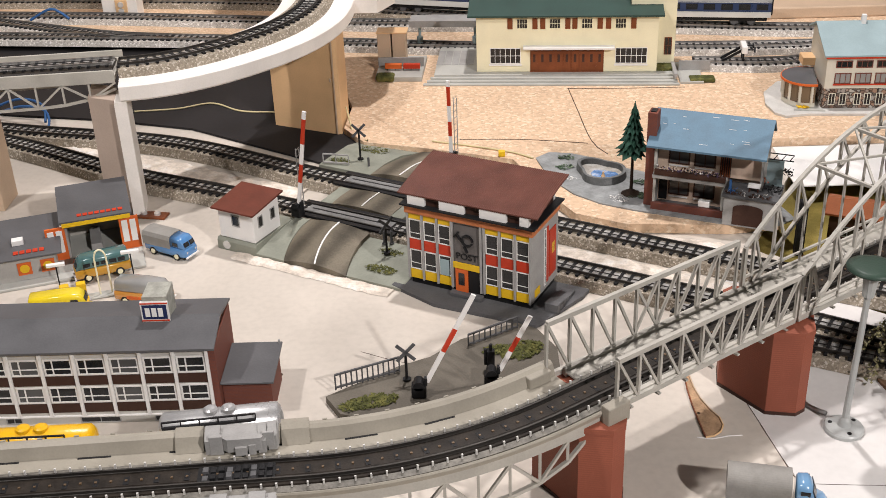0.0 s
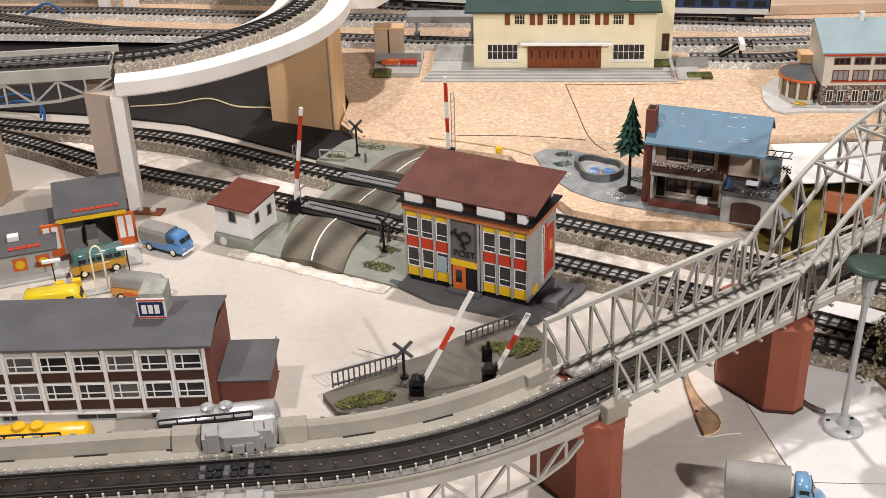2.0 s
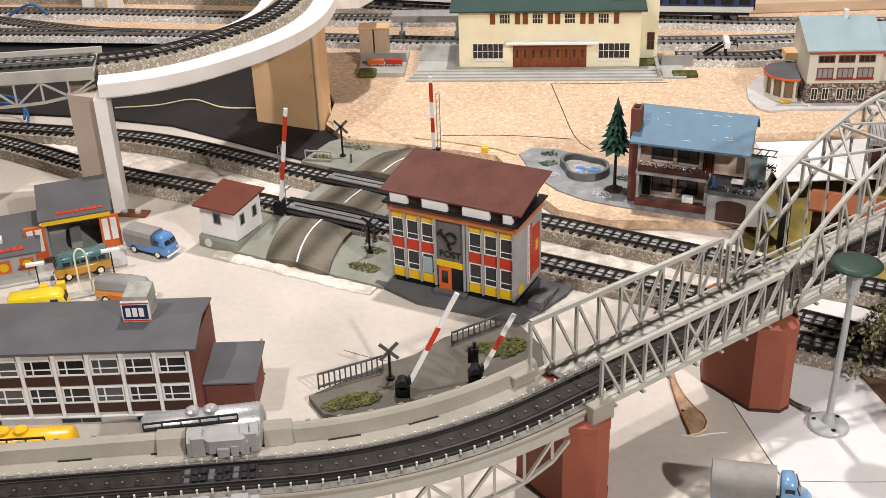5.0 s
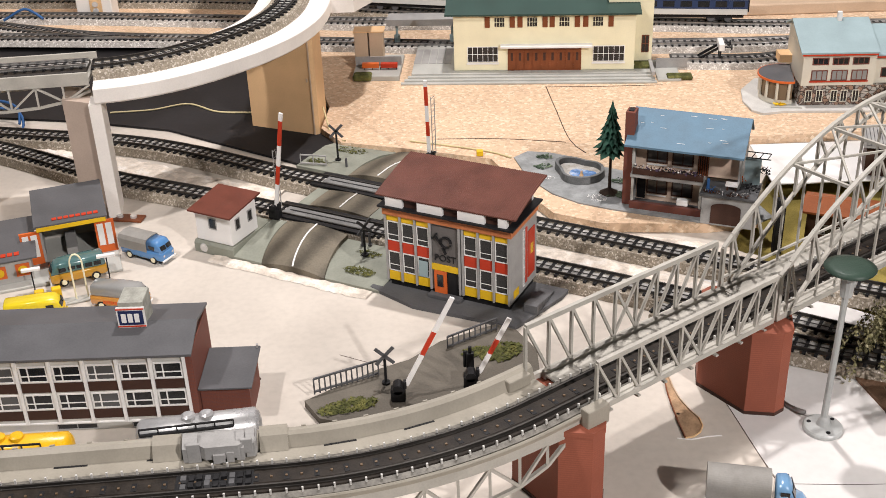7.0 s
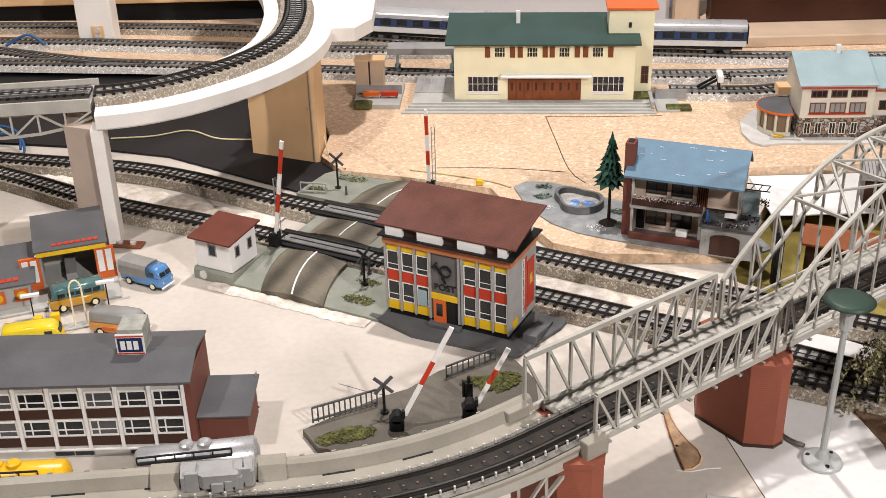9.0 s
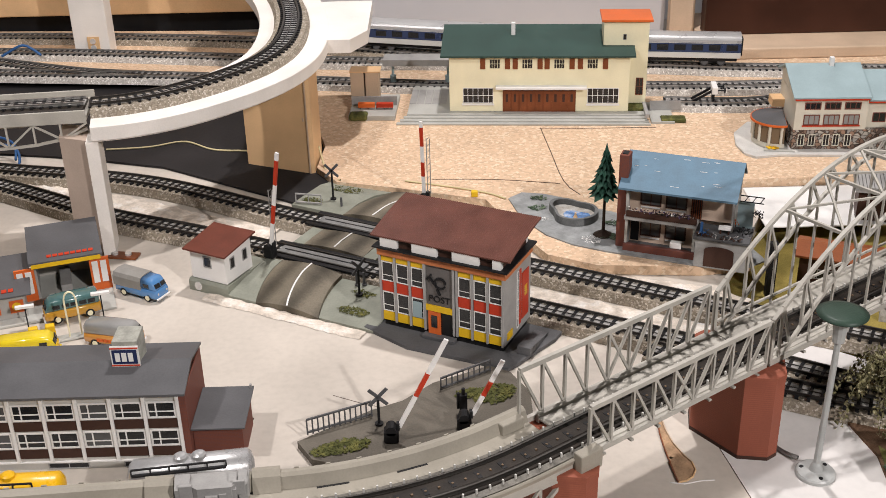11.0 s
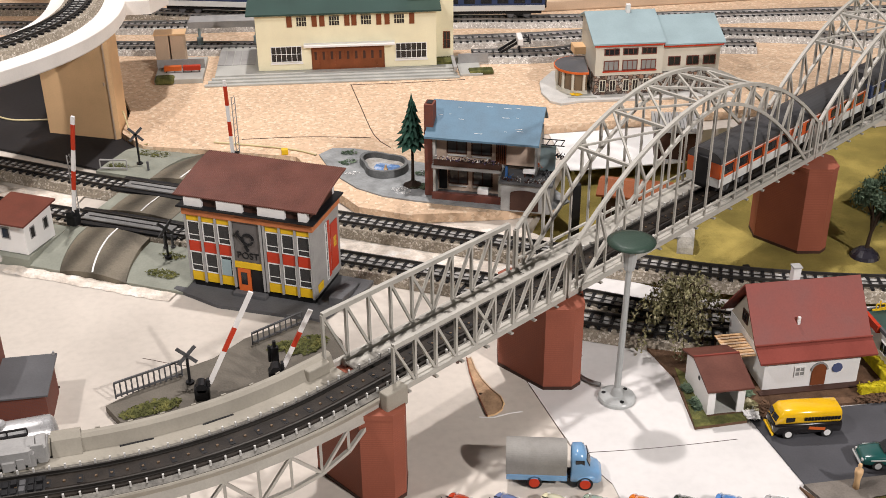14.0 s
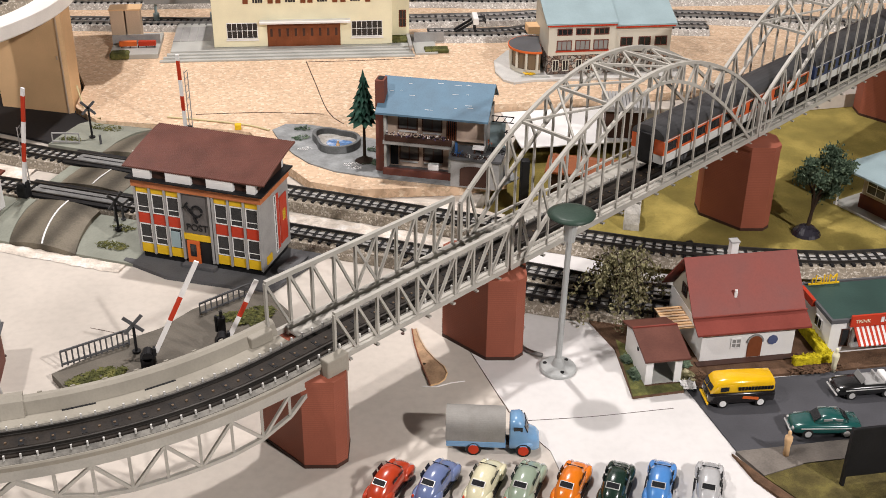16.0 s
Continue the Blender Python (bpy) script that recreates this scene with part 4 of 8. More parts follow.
def moss(label, m, w, d, n, h, seed, material=MOSS):
    """A patch of flock: many small overlapping tufts."""
    r = random.Random(seed)
    bm = bm_new()
    for _ in range(n):
        a, q = r.uniform(0, 6.28), math.sqrt(r.random())
        c = Vector((q * math.cos(a) * w, q * math.sin(a) * d, 0))
        s = r.uniform(0.5, 1.0) * h
        t = [bm.verts.new(c + Vector((r.uniform(-1, 1) * s * 1.4, r.uniform(-1, 1) * s * 1.4, r.uniform(0, 1) * s))) for _ in range(4)]
        for f in ((0, 1, 2), (0, 2, 3), (0, 3, 1), (1, 3, 2)):
            bm.faces.new([t[i] for i in f])
    return solid("moss_patch", bm, material, label, "moss", "stuff", at=m)


moss("green flock on the crossing bank", XM @ pose(0.165, 0.022, 0.0045), 0.016, 0.007, 240, 0.0016, 3)
moss("green flock on the crossing bank", XM @ pose(0.158, 0.05, 0.0065), 0.012, 0.006, 130, 0.0014, 4)
moss("green flock on the far bank", XM @ pose(0.012, 0.195, 0.011), 0.012, 0.007, 160, 0.0014, 5)
moss("green flock on the far bank", XM @ pose(0.03, 0.235, 0.0105), 0.02, 0.008, 160, 0.0014, 6)
moss("green flock on the far bank", XM @ pose(0.152, 0.222, 0.012), 0.016, 0.008, 220, 0.0016, 7)

hut = thing("crossing_hut", "small white gatekeeper's hut with a maroon roof", "building", at=XM @ pose(0.0022, 0.0035, 0.0123))
part("wall", bx(0, 0.0395, 0, 0.040, 0, 0.030, bevel=0.0003), WHITE, hut)
bm = bm_new()
extrude_x(bm, [(-0.0050, 0.0296), (-0.0050, 0.0312), (0.0440, 0.0362), (0.0440, 0.0346)], -0.0040, 0.0435)
part("roof", bm, mat("red_brown_roof", (0.14, 0.042, 0.028), 0.45, var=0.16, scale=60, bump=0.1), hut, "red-brown sloping roof")
bm = bm_new()
extrude_x(bm, [(0.0002, 0.0300), (0.0398, 0.0300), (0.0398, 0.0338)], 0.0002, 0.0393)
part("wall_top", bm, WHITE, hut)
window(hut, pose(0.0150, 0, 0.0135), 0.009, 0.0115, 1, 1, GREY)
for y in (0.007, 0.026):
    window(hut, pose(0.0395, 0, 0, 0, 0, 90) @ pose(y, 0, 0.0125), 0.007, 0.0115, 1, 1, GREY)
bm = bm_new()
rod(bm, (0.0108, -0.0006, 0.0055), (0.0108, 0.003, 0.0055), 0.0042, 16)
ring = part("bank_socket", bm, CHROME, lc, "round metal socket in the bank")
ring.matrix_basis = pose(0.0, 0.0, 0.0005)


def barrier(m, length, label, lean=0.0, box_mat=BLACK, side=1):
    """A red and white barrier pole, raised, on its black mechanism."""
    b = thing("barrier", label, "barrier", "crossing barriers", at=m)
    bm = bx(-0.0055, 0.0055, -0.0045, 0.0045, 0, 0.011, bevel=0.0015)
    rod(bm, (0, -0.0045, 0.011), (0, 0.0045, 0.011), 0.0040, 12), box(bm, 0.004, 0.0065, -0.002, 0.002, 0.010, 0.0165, bevel=0.0005)
    part("mechanism", bm, box_mat, b, "black gate mechanism")
    d = Vector((math.sin(math.radians(lean)), 0, math.cos(math.radians(lean))))
    cuts = [0.0, 0.24, 0.44, 0.66, 0.92, 1.0] if abs(lean) < 10 else [0.0, 0.36, 0.62, 1.0]
    for i, (k0, k1) in enumerate(zip(cuts, cuts[1:])):
        bm = bm_new()
        bar(bm, d * (0.014 + length * k0), d * (0.014 + length * k1), 0.0034, 0.0020, (0, 1, 0))
        red = i % 2 == 1
        part("pole_band", bm, RED if red else WHITE, b, "red band" if red else "white band")
    return b


b1 = barrier(XM @ pose(0.046, 0.067, 0.0122), 0.098, "raised red and white barrier beside the hut", 9.5)
b2 = barrier(XM @ pose(0.124, 0.236, 0.0098), 0.079, "raised red and white barrier on the far side", -1)
b3 = barrier(pose(0.029, 0.875, 0.0062), 0.082, "raised red and white barrier leaning over the near road", 26)
b4 = barrier(pose(0.083, 0.888, 0.0062), 0.052, "raised red and white barrier beside the bridge trough", 26)
for b, h in ((b1, 0.07), (b2, 0.075)):
    bm = bm_new()
    for x in (0.0030, 0.0068):
        bar(bm, (x, 0.002, 0.014), (x, 0.002, h), 0.0007, 0.0007)
    for i in range(9):
        z = 0.016 + (h - 0.018) * i / 8
        bar(bm, (0.0030, 0.002, z), (0.0068, 0.002, z + 0.004), 0.0005, 0.0005)
    part("hanging_grille", bm, GREY, b, "grey lattice under the pole")


def cross_sign(m, h, label):
    s = thing("crossing_sign", label, "sign", "crossing signs", at=m)
    bm = bm_new()
    rod(bm, (0, 0, 0), (0, 0, h), 0.0011, 8), rod(bm, (0, 0, 0), (0, 0, 0.0015), 0.0032, 10)
    part("post", bm, BLACK, s)
    for k in (-1, 1):
        bm = bm_new()
        bar(bm, (-0.0068 * k, -0.0014, h - 0.0075), (0.0068 * k, -0.0014, h + 0.0065), 0.0026, 0.0010, (0, 1, 0))
        part("arm", bm, GREYBASE, s)


cross_sign(pose(0.019, 0.896, 0.0062, 0, 0, 8), 0.026, "dark grey crossing sign by the near barrier")
cross_sign(pose(-0.045, 1.296, 0.0112, 55, 0, 0) @ pose(0, 0, 0, -55, 0, 0), 0.034, "dark grey crossing sign by the far road")
cross_sign(pose(-0.0065, 1.094, 0.0075, 0, 0, 30), 0.030, "white and red crossing sign by the post office")


def railing(p, q, h, n, label, material=GREYBASE, z=0.006):
    f = thing("fence", label, "fence", "fences", at=pose(0, 0, z))
    p, q = Vector((*p, 0)), Vector((*q, 0))
    for i in range(n + 1):
        c = p + (q - p) * i / n
        bm = bm_new()
        bar(bm, c, c + Vector((0, 0, h)), 0.0011, 0.0011, (1, 0, 0))
        part("post", bm, material, f)
    for k in (1.0, 0.16):
        bm = bm_new()
        bar(bm, p + Vector((0, 0, h * k)), q + Vector((0, 0, h * k)), 0.0014, 0.0013)
        part("rail", bm, material, f)


railing((-0.034, 0.885), (0.013, 0.907), 0.0135, 12, "dark grey railing beside the near road")
railing((0.066, 0.941), (0.106, 0.966), 0.0105, 9, "dark grey railing near the post office")
fx = XM @ Vector((-0.001, 0.183, 0))
fy = XM @ Vector((0.026, 0.190, 0))
railing(fx[:2], fy[:2], 0.011, 2, "grey railing on the far bank", GREY, 0.011)
for u, v in ((0.146, 0.060), (0.152, 0.063), (0.047, 0.196)):
    c = XM @ Vector((u, v, 0.008))
    bm = bm_new()
    rod(bm, (0, 0, 0), (0, 0, 0.013), 0.0012, 8), rod(bm, (0, 0, 0), (0, 0, 0.001), 0.0022, 10)
    solid("bollard", bm, GREYBASE, "grey post beside the crossing", "post", group="crossing posts", at=pose(*c))
bm = bm_new()
prism(bm, [(-0.041, 0.877), (-0.028, 0.855), (0.03, 0.836), (0.10, 0.850), (0.136, 0.895), (0.136, 0.935), (0.122, 0.964), (0.106, 0.974), (0.06, 0.951), (0.036, 0.927), (0.012, 0.915)], 0.0002, 0.0060)
solid("road_base", bm, mat("brown_grey_base", (0.135, 0.12, 0.098), 0.65, var=0.2, scale=30, bump=0.25), "brown-grey moulded road base by the trough", "base", "structure")
moss("olive flock on the road base", pose(-0.008, 0.868, 0.006, 0, 0, 18), 0.022, 0.008, 420, 0.0022, 11)
moss("olive flock on the road base", pose(0.108, 0.932, 0.006, 0, 0, 30), 0.018, 0.011, 420, 0.0024, 12)
moss("olive flock on the road base", pose(0.088, 0.934, 0.006, 0, 0, 20), 0.010, 0.006, 160, 0.0020, 13)
bm = bx(-0.003, 0.003, -0.0025, 0.0025, 0, 0.017, bevel=0.0008)
rod(bm, (0, 0, 0.017), (0, 0, 0.022), 0.0014, 8), rod(bm, (-0.004, 0, 0.004), (-0.004, 0, 0.018), 0.0012, 8)
solid("signal_box_post", bm, BLACK, "black gate mechanism on the road base", "mechanism", at=pose(0.083, 0.909, 0.0061))


# ---- station ----
def station():
    s = thing("station", "cream fire-station style hall with brown folding doors and dark green roof", "building", at=pose(0.082, 1.534, 0.0187, 0, 0, -4.2))
    L, D, H = 0.2186, 0.075, 0.071
    part("wall", bx(0, L, 0, D, 0, H, bevel=0.0004), CREAM, s)
    for f in (0.255, 0.435, 0.611, 0.794):
        c = L * f
        window(s, pose(c - 0.0065, 0, H * 0.77), 0.013, H * 0.175, 4, 2, CREAM, fw=0.0006)
        for k in (-0.0185, 0.0115):
            panel(s, "shutter", pose(c + k + 0.0008, 0, H * 0.765), 0.0062, H * 0.185, BROWN, 0.0008, "brown shutter")
    for a, b in ((0.075, 0.247), (0.77, 0.945)):
        window(s, pose(L * a, 0, H * 0.15), L * (b - a), H * 0.28, 6, 2, WHITE, fw=0.0008)
        panel(s, "sill", pose(L * a - 0.001, 0, H * 0.115), L * (b - a) + 0.002, 0.002, WHITE, 0.0016)
    door = panel(s, "folding_door", pose(L * 0.30, 0, 0.0), L * 0.407, H * 0.40, BROWN, 0.0007, "brown folding doors")
    for i in range(9):
        w = L * 0.407 / 9
        ob = part("door_leaf", bx(w * i + 0.0008, w * (i + 1) - 0.0008, -0.0013, -0.0005, 0.002, H * 0.385), BROWN, door)
        part("leaf_pane", bx(w * i + 0.0035, w * (i + 1) - 0.0035, -0.0016, -0.0012, H * 0.18, H * 0.32), DARKBROWN, door)
    part("canopy", bx(L * 0.26, L * 0.766, -0.010, 0.001, H * 0.435, H * 0.475, bevel=0.0005), WHITE, s, "white canopy over the doors")
    # mono-pitched green roof
    bm = bm_new()
    extrude_x(bm, [(-0.007, H - 0.0005), (-0.007, H + 0.0015), (D + 0.006, H + 0.0155), (D + 0.006, H + 0.0135)], -0.010, L + 0.006)
    part("roof", bm, GREENROOF, s, "dark green sloping roof")
    bm = bm_new()
    prism(bm, [(0, 0.002), (L, 0.002), (L, D), (0, D)], H, H + 0.0005)
    extrude_x(bm, [(0.004, H), (D, H), (D, H + 0.0125)], 0.0005, L - 0.0005)
    part("gable", bm, CREAM, s)
    part("chimney", bx(0.075, 0.080, 0.05, 0.055, H + 0.006, H + 0.026, bevel=0.0003), WHITE, s, "white chimney")
    # tower and recessed entrance
    tw = part("tower", bx(0.187, 0.2415, 0.022, 0.062, 0, 0.1065, bevel=0.0004), CREAM, s)
    part("tower_roof", bx(0.184, 0.2455, 0.018, 0.066, 0.1066, 0.1095, bevel=0.0004), ORANGE, s, "orange flat roof")
    window(s, pose(0.2105, 0.022, 0.084), 0.004, 0.007, 1, 1, GREY, fw=0.0004)
    window(s, pose(0.2285, 0.022, 0.014), 0.009, 0.022, 2, 2, BROWN, fw=0.0008)
    part("porch", bx(L, 0.2415, 0.002, 0.022, 0, 0.0035, bevel=0.0003), MOSS, s)


station()
steps = thing("platform_steps", "pale grey station steps and platform", "steps", at=pose(0.016, 1.512, 0.0101, 0, 0, -4.0))
for i in range(4):
    part("step", bx(0.004 * i, 0.309 - 0.002 * i, 0.0055 * i, 0.0055 * (i + 1) if i < 3 else 0.125, 0.0, 0.0021 * (i + 1), bevel=0.0003), mat("pale_grey_plastic", (0.42, 0.42, 0.39), 0.5, var=0.1) if i == 0 else bpy.data.materials["pale_grey_plastic"], steps)
PGREY = bpy.data.materials["pale_grey_plastic"]
WHITEPAVE = mat("whitish_pavement", (0.55, 0.54, 0.51), 0.55, var=0.14, scale=60, bump=0.15)
part("side_wall", bx(0.302, 0.3065, 0.004, 0.055, 0.0085, 0.0135, bevel=0.0006), GREY, steps)
for i in range(5):
    part("paving_panel", bx(0.012 + i * 0.0095, 0.0205 + i * 0.0095, 0.052, 0.105, 0.0085, 0.0091), GREY, steps)
wing = thing("station_forecourt", "pale forecourt slab with a flower bed beside the steps", "slab", at=pose(0.326, 1.496, 0.0101, 0, 0, -3))
part("slab", bx(0, 0.028, 0.0, 0.07, 0, 0.0028, bevel=0.0004), PGREY, wing)
part("planter", bx(0.012, 0.042, 0.002, 0.018, 0.0003, 0.005, bevel=0.0015), MOSS, wing, "moss-filled bed")
part("lattice_fence", bx(0.002, 0.040, 0.040, 0.0415, 0.0028, 0.015), GREY, wing)
wl = thing("bench_platform", "pale platform end with red benches and a planted edge", "platform", at=pose(-0.044, 1.532, 0.0101, 0, 0, -3.5))
part("slab", bx(0, 0.058, 0.0, 0.08, 0, 0.006, bevel=0.0004), PGREY, wl)
part("planted_edge", bx(0.001, 0.024, -0.004, 0.012, 0.0003, 0.009, bevel=0.003), MOSS, wl)
for i in range(2):
    part("bench", bx(0.010 + 0.023 * i, 0.031 + 0.023 * i, 0.022, 0.028, 0.0085, 0.0145, bevel=0.0006), RED if i else ORANGE, wl, "red bench")
for i in range(5):
    part("bench_leg", bx(0.012 + i * 0.010, 0.0128 + i * 0.010, 0.024, 0.026, 0.006, 0.009), BLACK, wl)
part("back_fence", bx(0.0, 0.058, 0.038, 0.0392, 0.006, 0.018), GREY, wl)
sh = thing("platform_hut", "tan wooden hut beside the platform tracks", "hut", at=pose(-0.043, 1.585, 0.0101, 0, 0, -3.5))
for i in range(2):
    part("cabin", bx(i * 0.019, i * 0.019 + 0.017, 0, 0.02, 0, 0.044, bevel=0.0006), PALEWOOD, sh)
part("lid", bx(-0.001, 0.038, -0.001, 0.021, 0.0441, 0.0458), TANWOOD, sh)
ca = thing("platform_canopy", "grey translucent platform canopy on posts", "canopy", at=pose(-0.004, 1.64, 0.018, 0, 0, -4.2))
part("roof", bx(0, 0.098, 0.0, 0.03, 0.032, 0.0335, bevel=0.0003), GREY, ca)
part("valance", bx(0, 0.098, -0.001, 0.0, 0.026, 0.0345), GREY, ca)
for x in (0.012, 0.085):
    bm = bm_new()
    rod(bm, (x, 0.012, -0.0005), (x, 0.012, 0.032), 0.0018, 8), rod(bm, (x, 0.012, 0.001), (x, 0.012, 0.010), 0.004, 8)
    part("post", bm, PALEBLUE, ca)


# ---- wooden viaduct at the back ----
via = thing("viaduct", "cream-painted wooden curved viaduct carrying a track", "viaduct")
vp = [(-0.266, 1.238), (-0.240, 1.244), (-0.215, 1.2553), (-0.191, 1.2718), (-0.1667, 1.2942), (-0.1423, 1.322), (-0.1184, 1.361), (-0.103, 1.412), (-0.100, 1.48), (-0.108, 1.56), (-0.13, 1.65), (-0.17, 1.75), (-0.24, 1.85)]
vpath = smooth_path(vp, 0.012)
part("deck", sweep(bm_new(), vpath, [(-0.042, 0.121), (0.036, 0.121), (0.038, 0.123), (0.038, 0.137), (-0.043, 0.137), (-0.044, 0.136), (-0.044, 0.123)]), VIADUCT, via, "cream deck with rounded edge")
bm = bm_new()
prism(bm, [(-0.2635, 1.194), (-0.2530, 1.199), (-0.2590, 1.234), (-0.2695, 1.229)], 0.0, 0.1209)
part("post", bm, VIADUCT, via, "cream upright post")
bm = bm_new()
prism(bm, [(-0.2935, 1.212), (-0.2642, 1.201), (-0.2690, 1.226), (-0.2730, 1.240), (-0.300, 1.250)], 0.0, 0.1208)
part("support", bm, SHADED_CREAM, via, "support panel painted as the shaded face of the cream column")
bm = bm_new()
prism(bm, [(-0.062, 1.455), (-0.030, 1.455), (-0.012, 1.49), (-0.012, 1.62), (-0.075, 1.62)], 0.1212, 0.1366)
part("side_plate", bm, VIADUCT, via, "cream plate beside the deck")
tb = thing("viaduct_support", "tan varnished wooden block under the viaduct", "support", at=pose(-0.1531, 1.4184, 0.003, 0, 0, -23.4))
bm = bm_new()
prism(bm, [(0.0005, 0.0), (0.0835, 0.0), (0.0865, 0.003), (0.0690, 0.052), (0.0, 0.052)], 0, 0.1178)
part("block", bm, TANWOOD, tb)
part("edge_strip", bx(0.0812, 0.0832, -0.0012, -0.0001, 0, 0.1175, bevel=0.0004), PALEWOOD, tb)
part("screw_plug", bx(0.0765, 0.0785, -0.0008, -0.0001, 0.062, 0.066), PALEWOOD, tb)
tv = track("black sleepered track on the viaduct", [(x, y) for x, y in vp], 0.1445, 0.0075, BED, half=0.021, rail_mat=DARK_RAIL)
vb = thing("viaduct_girder_bridge", "grey plastic girder bridge leading onto the viaduct", "bridge", "bridge spans", at=pose(-0.62, 1.211, 0.1265, 0, 0, 6.2))
VL = 0.352
VH = 0.030
part("deck", bx(0, VL, -VH + 0.0025, VH - 0.0025, 0.008, 0.012), GIRDER, vb)
for y in (-VH, VH):
    part("parapet", bx(0, VL, y - 0.0012, y + 0.0012, 0.006, 0.0185, bevel=0.0004), GIRDER, vb)
    n = 14
    for i in range(n):
        a, b = VL * i / n, VL * (i + 1) / n
        za, zb = (-0.016 * (1 - (2 * k / VL - 1) ** 6) for k in (a, b))
        part("under_chord", bar(bm_new(), (a, y, za), (b, y, zb), 0.0024, 0.0024), GIRDER, vb)
        part("under_diagonal", bar(bm_new(), (a, y, za if i % 2 else 0.006), (b, y, 0.006 if i % 2 else zb), 0.0018, 0.0018), GIRDER, vb)
        part("under_post", bar(bm_new(), (a, y, za), (a, y, 0.006), 0.0018, 0.0018, (1, 0, 0)), GIRDER, vb)
gp = [tuple((pose(-0.62, 1.211, 0, 0, 0, 6.2) @ Vector((d, 0, 0)))[:2]) for d in (0.0, 0.1, 0.2, 0.3, 0.351)]
track("grey stud track on the girder bridge", gp, 0.1422, 0.0034, TINPLATE, half=0.018, rail_mat=RAIL)
part("leg", bx(-0.43, -0.40, 1.215, 1.255, 0, 0.1100, bevel=0.0008), PALEWOOD, via, "pale wooden leg")
wu = thing("wooden_upright", "pale wooden upright with a double socket plate", "post", at=pose(-0.462, 1.828, 0.0101, 0, 0, -3))
part("post", bx(0, 0.052, 0, 0.03, 0, 0.22, bevel=0.001), VIADUCT, wu)
pl = part("socket_plate", bx(0.0205, 0.038, -0.002, 0, 0.006, 0.028, bevel=0.0004), TANWOOD, wu)
for z in (0.012, 0.0215):
    bm = bm_new()
    rod(bm, (0.029, -0.002, z), (0.029, -0.0034, z), 0.0042, 14)
    part("socket", bm, CHROME, pl)
for x, y in ((0.408, 1.835),):
    solid("wooden_upright", bx(x, x + 0.036, y, y + 0.02, 0.0102, 0.4, bevel=0.001), PALEWOOD, "pale wooden upright against the wall", "post")


def cable(pts, r, material, label):
    p3 = smooth_path(pts, 0.006)
    bm = bm_new()
    n = 6
    rings = []
    for i, p in enumerate(p3):
        d = (p3[min(i + 1, len(p3) - 1)] - p3[max(i - 1, 0)]).normalized()
        q = d.to_track_quat("Z", "Y").to_matrix()
        rings.append([bm.verts.new(p + q @ Vector((r * math.cos(6.2832 * k / n), r * math.sin(6.2832 * k / n), 0))) for k in range(n)])
    for a, b in zip(rings, rings[1:]):
        for k in range(n):
            bm.faces.new((a[k], a[(k + 1) % n], b[(k + 1) % n], b[k]))
    return solid("cable", bm, material, label, "cable", group="loose cables", smooth=True)


WIREY = mat("pale_yellow_wire", (0.6, 0.52, 0.3), 0.5)
WIREB = mat("blue_wire", (0.04, 0.12, 0.3), 0.5)
cable([(-0.33, 1.47, 0.004), (-0.28, 1.475, 0.004), (-0.24, 1.49, 0.004), (-0.20, 1.462, 0.004), (-0.15, 1.455, 0.004)], 0.0011, WIREY, "pale yellow wire lying on the dark board")
cable([(-0.068, 1.40, 0.03), (-0.062, 1.385, 0.012), (-0.055, 1.365, 0.0045), (-0.04, 1.345, 0.012)], 0.001, WIREY, "pale yellow wire beside the viaduct block")
cable([(0.03, 1.34, 0.0112), (0.07, 1.325, 0.0112), (0.115, 1.305, 0.0112), (0.14, 1.285, 0.0112)], 0.001, WIREY, "pale yellow wire along the cork edge")
cable([(-0.50, 1.47, 0.005), (-0.46, 1.455, 0.02), (-0.43, 1.45, 0.016), (-0.42, 1.42, 0.005), (-0.44, 1.40, 0.004)], 0.0016, WIREB, "blue cable bundle on the dark board")
cable([(-0.52, 1.46, 0.005), (-0.47, 1.468, 0.024), (-0.435, 1.458, 0.02), (-0.425, 1.43, 0.005)], 0.0016, WIREB, "blue cable bundle on the dark board")
cable([(-0.56, 1.80, 0.02), (-0.53, 1.80, 0.035), (-0.515, 1.80, 0.03), (-0.50, 1.795, 0.02)], 0.002, WIREB, "blue cable bundle behind the tracks")
solid("yellow_plug", bx(-0.003, 0.004, -0.003, 0.003, 0, 0.006, bevel=0.0008), YELLOW, "small yellow plug on the wire", "plug", at=pose(0.104, 1.298, 0.0102))


